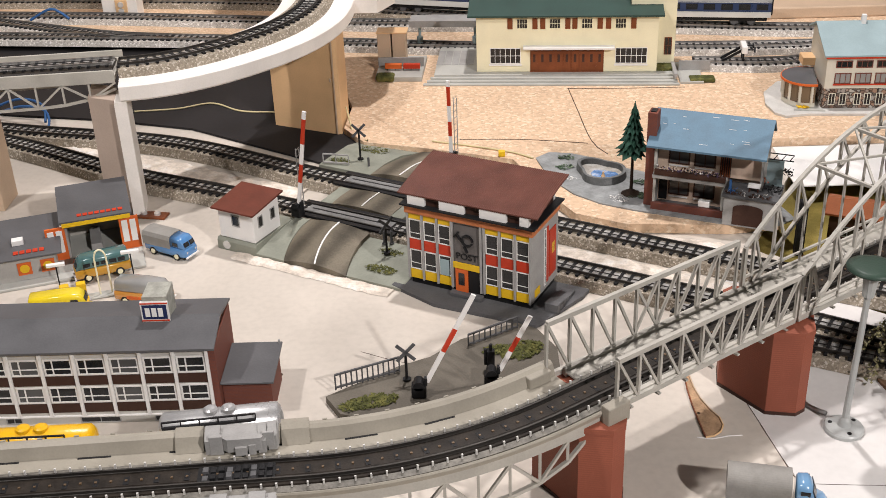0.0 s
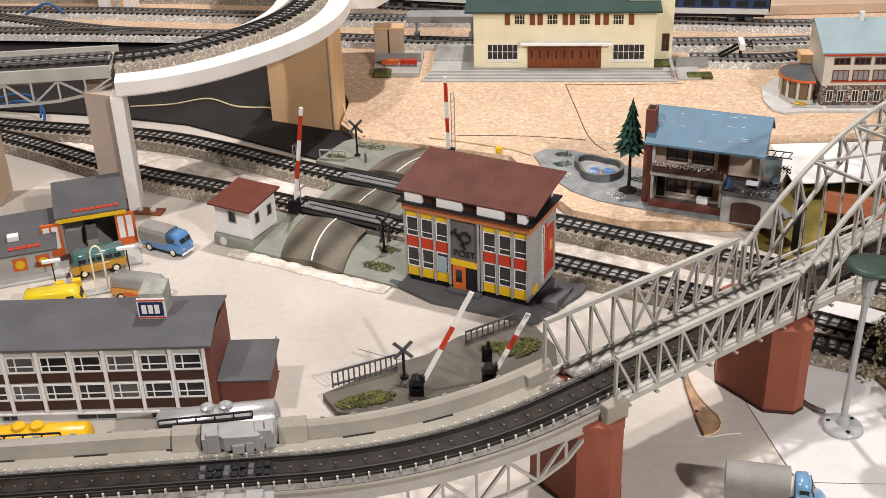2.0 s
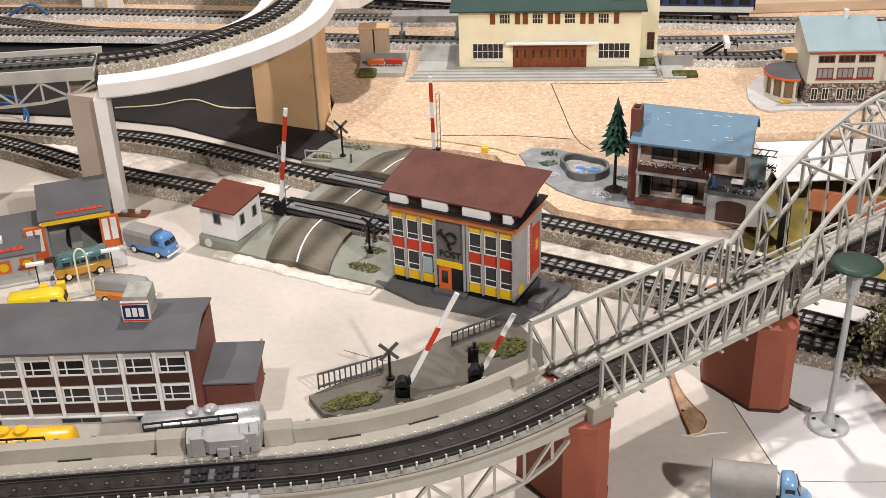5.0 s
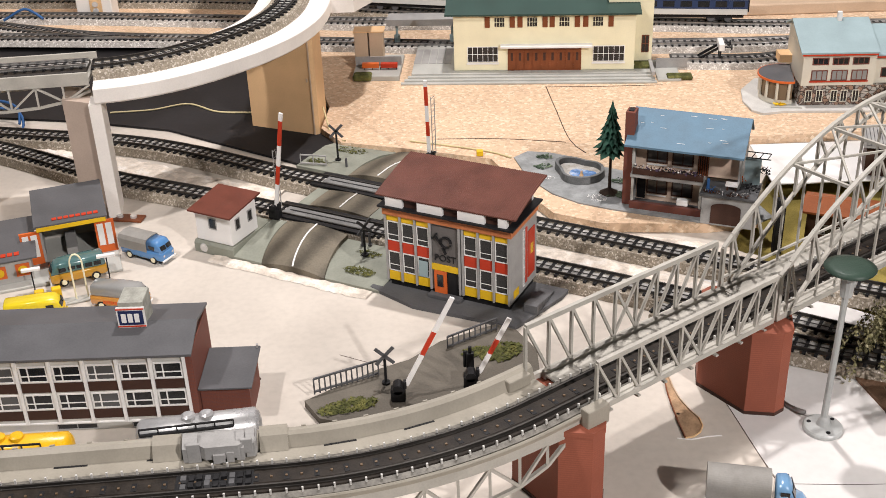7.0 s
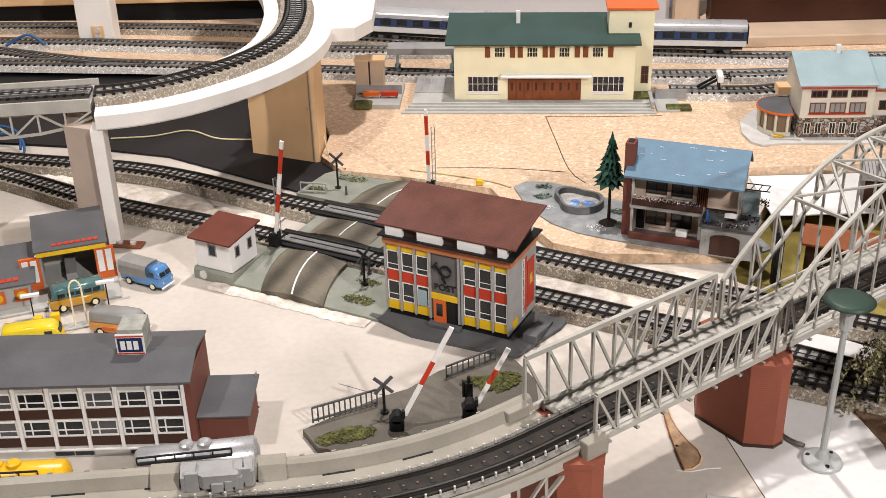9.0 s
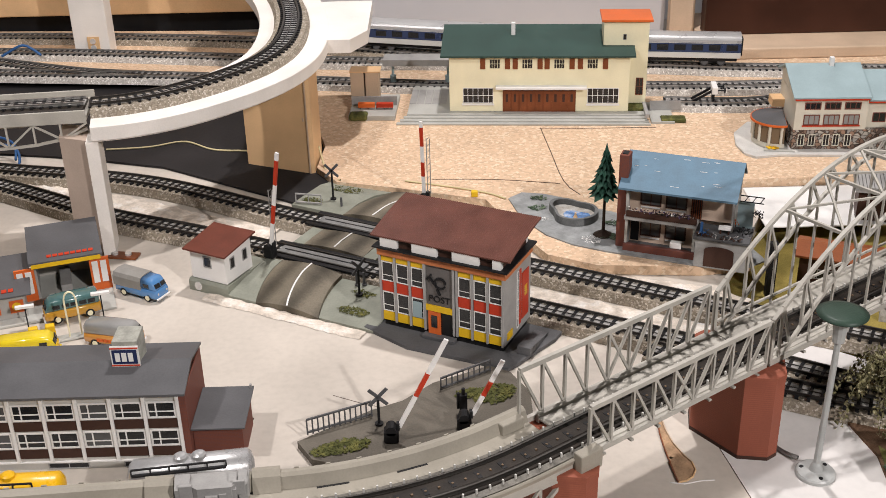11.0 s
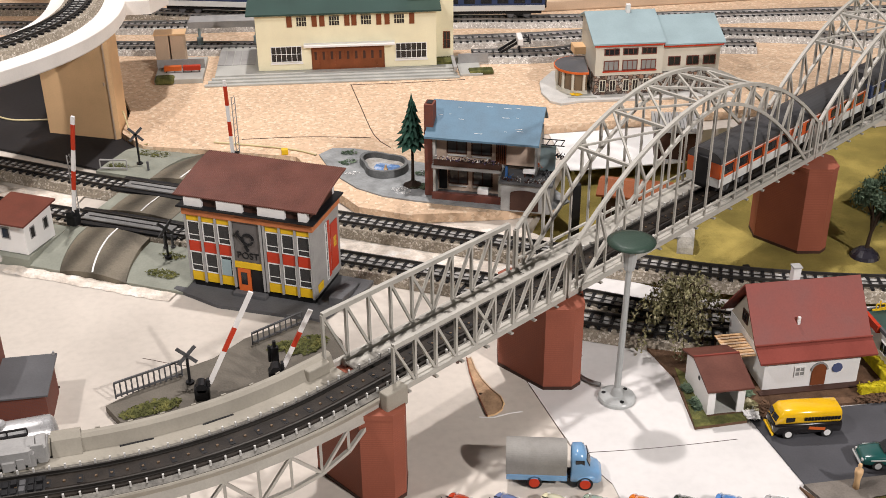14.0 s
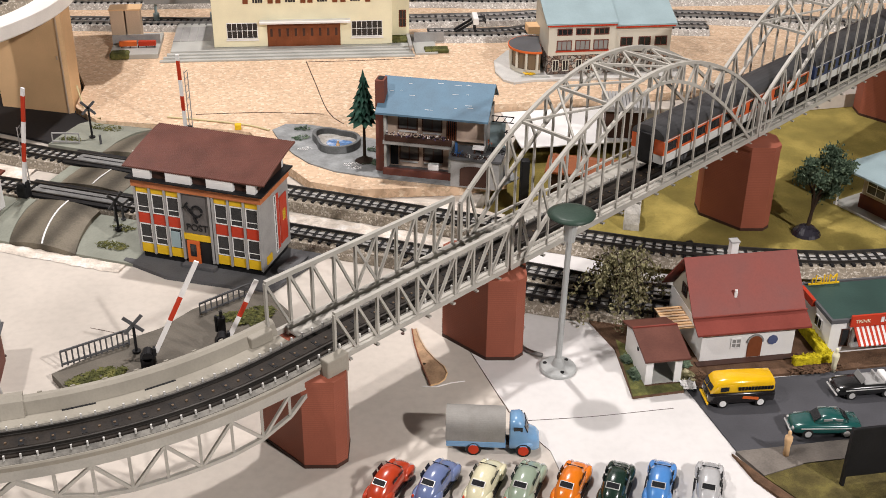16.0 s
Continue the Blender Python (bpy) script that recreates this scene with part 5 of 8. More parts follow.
# ---- factory with the sign block ----
def factory():
    f = thing("factory", "three-storey white-framed factory with grey saddle roof", "building", at=pose(-0.1150, 0.8590, 0, 0, 0, 0.5))
    L, D, H = 0.30, 0.062, 0.0632
    part("wall", bx(-L, 0, 0, D, 0.0, H, bevel=0.0003), mat("pale_facade", (0.5, 0.49, 0.46), 0.5, var=0.08), f)
    part("corner_pier", bx(-0.0045, 0.0008, -0.0009, D + 0.001, 0, H, bevel=0.0003), BRICKRED, f, "brick-red end wall")
    for i in range(12):
        x = -0.0275 - 0.0240 * i
        for z in (0.0190, 0.0430):
            w = window(f, pose(x, 0, z), 0.0205, 0.0140, 1, 1, WHITE, GLASS_MID if (i * 7 + int(z * 1000)) % 3 == 0 else GLASS, fw=0.0013, rows=(0.40,))
            part("mullion", bx(0.0060, 0.0070, -0.0006, 0.0002, 0.0010, 0.0130), WHITE, w)
            panel(f, "spandrel", pose(x - 0.0006, 0, z - 0.0088), 0.0218, 0.0080, DARKBROWN, 0.0003, "dark brown panel")
        panel(f, "facade_rib", pose(x + 0.0211, 0, 0.007), 0.0024, H - 0.007, WHITE, 0.0018)
    for i in range(5):
        x = -0.05 - 0.055 * i
        window(f, pose(x, 0, 0.0008), 0.03 if i % 2 else 0.012, 0.0055, 2, 1, GREY, GLASS, fw=0.0008)
    part("cornice", bx(-L, 0.0008, -0.0014, 0, 0.0066, 0.0076), WHITE, f)
    for s in (0,):
        bm = bm_new()
        extrude_x(bm, [(-0.004, H), (-0.004, H + 0.0018), (0.030, H + 0.0100), (D + 0.004, H + 0.0018), (D + 0.004, H), (0.030, H + 0.0080)], -L - 0.004, 0.0015)
        part("roof", bm, GREYROOF, f, "grey saddle roof")
    bm = bm_new()
    extrude_x(bm, [(0.0, H), (D, H), (0.030, H + 0.0078)], -L + 0.002, -0.001)
    part("gable", bm, BRICKRED, f)
    sb = part("sign_block", bx(-0.0525, -0.0345, 0.0250, 0.047, H + 0.004, H + 0.0285, bevel=0.0004), mat("weathered_grey", (0.33, 0.33, 0.29), 0.7, var=0.25, scale=120, bump=0.3), f, "weathered grey sign block")
    part("sign_face", bx(-0.0540, -0.0340, 0.0235, 0.0252, H + 0.0085, H + 0.0250), WHITE, sb)
    panel_ob = part("sign_field", bx(-0.0528, -0.0352, 0.0230, 0.0237, H + 0.0110, H + 0.0225), mat("navy", (0.02, 0.03, 0.09), 0.4), sb)
    bm = bm_new()
    for i in range(3):
        x = -0.0508 + i * 0.0047
        box(bm, x, x + 0.0034, 0.0226, 0.0231, H + 0.0132, H + 0.0203)
    part("lettering", bm, WHITE, sb, "white maker's mark as plain bars")
    bm = bx(-0.0540, -0.0340, 0.0230, 0.0236, H + 0.0234, H + 0.0243)
    box(bm, -0.0540, -0.0340, 0.0230, 0.0236, H + 0.0092, H + 0.0101)
    part("sign_stripe", bm, RED, sb)
    an = part("annex", bx(0.0012, 0.0370, 0.006, 0.050, 0, 0.0305, bevel=0.0003), BRICKRED, f, "low brick annex")
    part("annex_roof", bx(0.0012, 0.0400, 0.0, 0.054, 0.0307, 0.0322, bevel=0.0003), GREYROOF, f)
    part("finial", bx(0.0370, 0.0385, 0.051, 0.053, 0.0322, 0.0350), GREY, f)


factory()


# ---- filling station ----
def filling_station():
    f = thing("filling_station", "grey-roofed filling station with orange doors", "building", at=pose(-0.3255, 1.071, 0.0002, 0, 0, 19))
    part("base", bx(-0.065, 0.100, -0.012, 0.085, 0, 0.0022, bevel=0.0004), PGREY, f)
    part("kiosk", bx(-0.052, 0.024, 0.0, 0.072, 0.0022, 0.0255, bevel=0.0004), mat("grey_wall_plastic", (0.4, 0.39, 0.37), 0.45, var=0.1), f, "grey kiosk")
    part("kiosk_roof", bx(-0.058, 0.030, -0.006, 0.080, 0.0256, 0.0275, bevel=0.0005), GREYROOF, f, "grey flat roof")
    part("roof_vent", bx(-0.012, -0.002, 0.020, 0.028, 0.0275, 0.0325, bevel=0.0005), WHITE, f)
    for x in (-0.040, -0.010, 0.010):
        s = panel(f, "placard", pose(x, 0, 0.008), 0.012, 0.012, ORANGE, 0.0008, "orange placard")
        bm = bm_new()
        rod(bm, (0.006, -0.0010, 0.006), (0.006, -0.0006, 0.006), 0.0042, 14)
        part("disc", bm, YELLOW, s)
    bars(f, pose(-0.012, -0.0062, 0.0277) @ pose(0, 0.008, 0.0003, -90), 0.028, 0.006, 5, RED)
    BX = 0.005
    hall = part("service_bay", bx(0.040 - BX, 0.096 - BX, 0.075, 0.079, 0.0022, 0.040), mat("bay_wall", (0.35, 0.33, 0.3), 0.6), f, "open service bay")
    part("bay_side", bx(0.0385 - BX, 0.0415 - BX, 0.030, 0.079, 0.0022, 0.040), GREY, f)
    part("bay_side", bx(0.0945 - BX, 0.0975 - BX, 0.030, 0.079, 0.0022, 0.040), GREY, f)
    bm = bm_new()
    extrude_x(bm, [(0.022, 0.0395), (0.022, 0.0420), (0.092, 0.0475), (0.092, 0.0450)], 0.036 - BX, 0.101 - BX)
    part("bay_roof", bm, GREYROOF, f, "grey sloping roof")
    panel(f, "fascia", pose(0.038 - BX, 0.0225, 0.0365), 0.061, 0.004, YELLOW, 0.0008)
    bars(f, pose(0.052 - BX, 0.0222, 0.0424) @ pose(0, 0.006, 0.0005, -85), 0.042, 0.004, 8, RED)
    for x in (0.022 - BX, 0.088 - BX):
        d = part("bay_door", bx(x, x + 0.0175, 0.027, 0.0295, 0.0022, 0.0345), ORANGE, f, "orange glazed door")
        for i in range(2):
            part("door_pane", bx(x + 0.002 + 0.0075 * i, x + 0.0075 + 0.0075 * i, 0.0264, 0.0272, 0.010, 0.032), WHITE, d)
    part("lift", bx(0.060 - BX, 0.070 - BX, 0.035, 0.072, 0.0022, 0.009, bevel=0.0005), GREY, f)


filling_station()
pi = thing("pump_island", "pump island with yellow pumps and a pale arch lamp", "pumps", at=pose(-0.262, 1.040, 0.0002, 0, 0, 19))
part("kerb", bx(-0.03, 0.03, -0.005, 0.005, 0, 0.002, bevel=0.0008), PGREY, pi)
for x in (-0.022, -0.008):
    part("pump", bx(x - 0.004, x + 0.004, -0.003, 0.003, 0.002, 0.017, bevel=0.001), YELLOW, pi, "yellow petrol pump")
bm = bm_new()
hoop = [(0.012 + 0.005 * math.cos(a), 0, 0.036 + 0.009 * math.sin(a)) for a in [math.pi * i / 10 for i in range(11)]]
hoop = [(0.017, 0, 0.002), *hoop, (0.007, 0, 0.002)]
for a, b in zip(hoop, hoop[1:]):
    rod(bm, a, b, 0.0008, 6)
part("arch_lamp", bm, CREAM, pi, "pale hooped lamp")
for x, y, hh in ((-0.298, 1.062, 0.020), (-0.236, 1.080, 0.022)):
    s = thing("price_sign", "small white sign on a thin post", "sign", at=pose(x, y, 0.0002, 0, 0, 15))
    bm = bm_new()
    rod(bm, (0, 0, 0), (0, 0, hh), 0.0006, 6)
    part("post", bm, BLACK, s)
    part("board", bx(-0.008, 0.008, -0.002, 0.002, hh, hh + 0.0025, bevel=0.0003), WHITE, s)


# ---- blue-roofed house with open rooms ----
VIOLET = mat("violet_flock", (0.10, 0.07, 0.12), 0.8, var=0.3)


def blue_house():
    h = thing("blue_roofed_house", "two-storey timber house with blue roof, balcony and garage terrace", "building", at=pose(0.2425, 1.166, 0.0102, 0, 0, -21.5))
    L, D = 0.100, 0.050
    INNER = mat("inner_wall", (0.60, 0.46, 0.36), 0.6, var=0.12, scale=60)
    part("floor_slab", bx(0, L, 0, D, 0, 0.003), GREYBASE, h)
    part("back_wall", bx(0.002, L - 0.002, 0.011, 0.014, 0.0375, 0.066), INNER, h, "recessed tan wall")
    part("back_wall", bx(0.002, L - 0.002, 0.017, 0.020, 0.003, 0.0335), INNER, h, "deep recessed tan wall")
    part("rear_wall", bx(0, L, D - 0.002, D, 0.003, 0.066), GREY, h)
    part("side_wall", bx(0, 0.002, 0.004, D, 0.003, 0.066), GREY, h)
    part("side_wall", bx(L - 0.002, L, 0.004, D, 0.003, 0.066), GREY, h)
    part("balcony", bx(0.0, 0.068, -0.003, 0.018, 0.0335, 0.0375, bevel=0.0004), GREY, h, "grey balcony slab")
    part("balcony_box", bx(0.002, 0.068, -0.004, -0.0015, 0.0376, 0.0435, bevel=0.0004), DARKBROWN, h, "planter along the balcony")
    part("red_base", bx(0.0, 0.068, -0.003, 0.001, 0.0, 0.0085, bevel=0.0004), BRICKRED, h, "maroon parapet")
    for x, z1 in ((0.002, 0.0655), (0.066, 0.0335)):
        part("post", bx(x - 0.0012, x + 0.0012, -0.001, 0.0014, 0.0086, z1), PGREY, h, "pale grey post")
    for i, (x, w) in enumerate(((0.012, 0.020), (0.036, 0.020))):
        for z, y in ((0.010, 0.017), (0.045, 0.011)):
            window(h, pose(x, y, z), w, 0.017, 2, 1, DARKBROWN, GLASS_MID, fw=0.0014)
            part("picture_rail", bx(x + 0.001, x + w - 0.001, y - 0.0013, y - 0.0004, z - 0.0022, z - 0.0010), WHITE, h, "white sill line")
    # shade inside the two doorways is drawn as black panels on the walls
    panel(h, "doorway", pose(0.060, 0.011, 0.038), 0.010, 0.026, BLACK, 0.0004, "black panel for the shade in the doorway")
    for i in range(5):
        panel(h, "slat", pose(0.0606 + i * 0.002, 0.0104, 0.038), 0.0009, 0.026, BROWN, 0.0006)
    panel(h, "doorway", pose(0.003, 0.017, 0.004), 0.008, 0.026, BLACK, 0.0004, "black panel for the shade in the doorway")
    bm = bm_new()
    extrude_x(bm, [(-0.007, 0.0655), (-0.007, 0.0675), (0.036, 0.0890), (0.036, 0.0870)], -0.006, L + 0.003)
    extrude_x(bm, [(0.0362, 0.0890), (0.0362, 0.0870), (D + 0.006, 0.0700), (D + 0.006, 0.0720)], -0.006, L + 0.003)
    part("roof", bm, BLUEROOF, h, "blue saddle roof")
    r = random.Random(5)
    for i in range(14):
        y = r.uniform(0.0, 0.033)
        x = r.uniform(0.002, 0.085)
        z = 0.0675 + (y + 0.007) * 0.5
        bm = bm_new()
        bar(bm, (x, y, z), (x + r.uniform(0.002, 0.008), y, z), 0.0004, 0.0003)
        part("white_streak", bm, WHITE, h, "short white streak on the roof")
    ch = part("chimney", bx(-0.0085, 0.0005, 0.004, 0.018, 0.0, 0.0955, bevel=0.0004), BRICKRED, h, "red-brown chimney")
    part("chimney_pot", bx(-0.0065, -0.0015, 0.007, 0.015, 0.0955, 0.0962), BLACK, ch)
    # garage terrace
    an = part("garage", bx(0.069, 0.116, -0.012, 0.022, 0, 0.0285, bevel=0.0004), GREY, h, "grey garage under the terrace")
    bm = bm_new()
    arc = [(0.078, 0.002), (0.078, 0.019)] + [(0.0915 - 0.0135 * math.cos(math.pi * i / 8), 0.019 + 0.004 * math.sin(math.pi * i / 8)) for i in range(1, 8)] + [(0.105, 0.019), (0.105, 0.002)]
    a = [bm.verts.new((x, -0.0125, z)) for x, z in arc]
    b = [bm.verts.new((x, -0.0105, z)) for x, z in arc]
    bm.faces.new(a), bm.faces.new(b[::-1])
    for i in range(len(arc)):
        j = (i + 1) % len(arc)
        bm.faces.new((a[i], b[i], b[j], a[j]))
    bmesh.ops.recalc_face_normals(bm, faces=bm.faces[:])
    # dark slab paints the shade of the arch onto the solid front
    part("garage_shade", bm, DARKBROWN, an, "dark slab for the shade in the arched garage opening")
    part("lawn_seat", bx(0.044, 0.055, -0.0005, 0.006, 0.0087, 0.0150, bevel=0.0012), WHITE, h, "white seat on the lower terrace")
    part("terrace", bx(0.067, 0.118, -0.014, 0.024, 0.0287, 0.0315, bevel=0.0004), GREYBASE, h)
    part("terrace_wall", bx(0.1015, 0.116, 0.018, 0.020, 0.0316, 0.058), PALEBLUE, h)
    bm = bm_new()
    for i in range(6):
        bar(bm, (0.1035 + i * 0.0035, 0.014, 0.060), (0.107 + i * 0.0035, 0.014, 0.066 if i % 2 else 0.060), 0.0007, 0.0007)
    bar(bm, (0.1035, 0.014, 0.060), (0.1245, 0.014, 0.060), 0.0008, 0.0008), bar(bm, (0.1035, 0.014, 0.066), (0.1245, 0.014, 0.066), 0.0008, 0.0008)
    part("pergola", bm, BLACK, h, "dark lattice pergola")
    part("table", bx(0.088, 0.099, -0.002, 0.004, 0.036, 0.0385), WHITE, h, "white terrace table")
    bm = bx(0.089, 0.0905, -0.001, 0.003, 0.0315, 0.036)
    box(bm, 0.0965, 0.098, -0.001, 0.003, 0.0315, 0.036)
    part("table_legs", bm, DARKBROWN, h)
    bm = bm_new()
    rod(bm, (0.0735, -0.0085, 0.0315), (0.0735, -0.0085, 0.041), 0.0018, 8, 0.0012), rod(bm, (0.0735, -0.0085, 0.041), (0.0735, -0.0085, 0.0445), 0.0013, 8)
    solid("figurine", bm, WIREB, "small plain blue figurine on the terrace", "figurine", at=h.matrix_basis)
    # planters: dark clumps with a few bright specks
    rr = random.Random(8)
    for nm, (x0, x1, y0, y1, z0), n, m2 in (("planting", (0.004, 0.066, -0.004, -0.001, 0.0435), 60, DARKBROWN), ("planting", (0.030, 0.064, -0.0045, -0.001, 0.0440), 34, BLACK), ("planting", (0.070, 0.114, -0.013, -0.009, 0.0316), 50, DARKBROWN), ("planting", (0.103, 0.117, -0.004, 0.014, 0.0316), 36, BLACK), ("planting", (0.004, 0.066, -0.0046, -0.0015, 0.0450), 26, WHITE), ("planting", (0.004, 0.066, -0.0048, -0.0015, 0.0440), 40, VIOLET), ("planting", (0.072, 0.112, -0.0132, -0.0095, 0.0330), 22, WHITE), ("planting", (0.072, 0.080, -0.012, -0.006, 0.0330), 16, WIREB), ("planting", (0.099, 0.106, 0.006, 0.012, 0.0400), 10, ORANGE), ("planting", (0.117, 0.125, 0.008, 0.014, 0.0500), 26, BLACK)):
        bm = bm_new()
        for _ in range(n):
            c = Vector((rr.uniform(x0, x1), rr.uniform(y0, y1), z0 + rr.uniform(-0.001, 0.003)))
            s = 0.0017 if m2 not in (WHITE, ORANGE) else 0.0011
            t = [bm.verts.new(c + Vector([rr.uniform(-1, 1) * s for _ in range(3)])) for _ in range(4)]
            for f in ((0, 1, 2), (0, 2, 3), (0, 3, 1), (1, 3, 2)):
                bm.faces.new([t[i] for i in f])
        tagged(part(nm, bm, m2, h, "clumps of dark planting" if m2 not in (WHITE, ORANGE) else "bright flowers"), kind="stuff")


blue_house()
solid("pillar_stand", bx(0.368, 0.376, 1.112, 1.120, -0.016, 0.040, bevel=0.001), BLACK, "dark post behind the terrace", "post")
GARDEN = mat("grey_garden_base", (0.27, 0.28, 0.28), 0.6, var=0.25, scale=70, fine=400, bump=0.4)
bm = bm_new()
prism(bm, [(0.140, 1.288), (0.147, 1.255), (0.158, 1.225), (0.172, 1.200), (0.195, 1.178), (0.225, 1.162), (0.30, 1.131), (0.345, 1.118), (0.372, 1.135), (0.36, 1.18), (0.30, 1.21), (0.258, 1.226), (0.250, 1.245), (0.222, 1.262), (0.205, 1.282), (0.178, 1.297), (0.155, 1.302)], 0.0100, 0.0115)
solid("garden_base", bm, GARDEN, "grey moulded garden base", "base", "structure")
GARDEN_RIM = mat("dark_rim_grey", (0.15, 0.155, 0.155), 0.5, var=0.3, scale=90, bump=0.3)
pool = thing("garden_pool", "pear-shaped grey pool with blue water", "pool", at=pose(0.2045, 1.240, 0.0116, 0, 0, 124))
out = []
for i in range(40):
    a = 6.2832 * i / 40
    rr_ = 0.0235 + 0.0105 * max(0.0, math.cos(a)) ** 5 - 0.0035 * max(0.0, math.cos(a - 0.9)) ** 6 - 0.0035 * max(0.0, math.cos(a + 0.9)) ** 6
    out.append((rr_ * math.cos(a), rr_ * math.sin(a)))
bm = bm_new()
for s0, s1, z0, z1 in ((1.03, 1.0, 0, 0.0075), (1.0, 0.87, 0.0075, 0.0075), (0.87, 0.85, 0.0075, 0.001)):
    A = [bm.verts.new((x * s0, y * s0, z0)) for x, y in out]
    B = [bm.verts.new((x * s1, y * s1, z1)) for x, y in out]
    for i in range(40):
        bm.faces.new((A[i], A[(i + 1) % 40], B[(i + 1) % 40], B[i]))
part("rim", bm, GARDEN_RIM, pool, "dark grey raised rim")
bm = bm_new()
prism(bm, [(x * 0.86, y * 0.86) for x, y in out], 0.0004, 0.0018)
part("basin", bm, mat("pool_floor", (0.50, 0.47, 0.42), 0.2, var=0.3, scale=120, col2=(0.62, 0.62, 0.6), coat=0.5), pool)
bm = bm_new()
prism(bm, [(x * 0.50 - 0.006, y * 0.62 + 0.002) for x, y in out], 0.0018, 0.0022)
part("water", bm, mat("blue_water", (0.10, 0.26, 0.58), 0.12, var=0.5, scale=110, col2=(0.62, 0.7, 0.8), coat=0.5), pool, "bright blue water")
bm = bm_new()
lathe(bm, [(0.0016, 0.0018), (0.0022, 0.004), (0.0012, 0.006), (0.001, 0.0085)], 10, (-0.008, 0.006))
part("pool_ornament", bm, TANWOOD, pool, "small tan ornament in the pool")
for k, (x, y) in enumerate(((0.168, 1.262), (0.172, 1.285), (0.242, 1.222), (0.233, 1.19))):
    moss("dark low shrub on the garden base", pose(x, y, 0.0115), 0.009, 0.006, 46, 0.0022, 30 + k, FOLIAGE)
for k, (x, y) in enumerate(((0.170, 1.235), (0.213, 1.190), (0.216, 1.182))):
    moss("white pebble patch on the garden base", pose(x, y, 0.0115), 0.008, 0.004, 60, 0.0009, 40 + k, WHITE)


def pine():
    t = thing("pine_tree", "dark green plastic fir tree on a thin trunk", "tree", at=pose(0.2275, 1.197, 0.0116, 0, 0, 0))
    bm = bm_new()
    rod(bm, (0, 0, 0), (0, 0, 0.09), 0.0018, 8, 0.0006), lathe(bm, [(0.010, 0), (0.006, 0.002), (0.002, 0.005)], 10)
    part("trunk", bm, BARK, t)
    r = random.Random(2)
    for lv in range(8):
        z, rad = 0.046 + lv * 0.0058, 0.0180 * (1 - lv / 9.2)
        bm = bm_new()
        n = 11 if lv < 5 else 8
        for i in range(n):
            a = 6.2832 * (i + 0.5 * (lv % 2)) / n + r.uniform(-0.15, 0.15)
            q = rad * r.uniform(0.85, 1.12)
            d, s = Vector((math.cos(a), math.sin(a), 0)), Vector((-math.sin(a), math.cos(a), 0))
            tip = d * q + Vector((0, 0, z - 0.004))
            m1, m2 = d * q * 0.6 + s * q * 0.23 + Vector((0, 0, z - 0.0012)), d * q * 0.6 - s * q * 0.23 + Vector((0, 0, z - 0.0012))
            root, mid = Vector((0, 0, z + 0.005)), d * q * 0.65 + Vector((0, 0, z + 0.0012))
            low = d * q * 0.4 + Vector((0, 0, z - 0.003))
            V = [bm.verts.new(c) for c in (root, m1, tip, m2, mid, low)]
            for f in ((0, 1, 4), (1, 2, 4), (2, 3, 4), (3, 0, 4), (0, 5, 1), (1, 5, 2), (2, 5, 3), (3, 5, 0)):
                bm.faces.new([V[i] for i in f])
        part("branch_tier", bm, PINE, t)
    bm = bm_new()
    rod(bm, (0, 0, 0.088), (0, 0, 0.0965), 0.0022, 6, 0.0002)
    part("tip", bm, PINE, t)


pine()


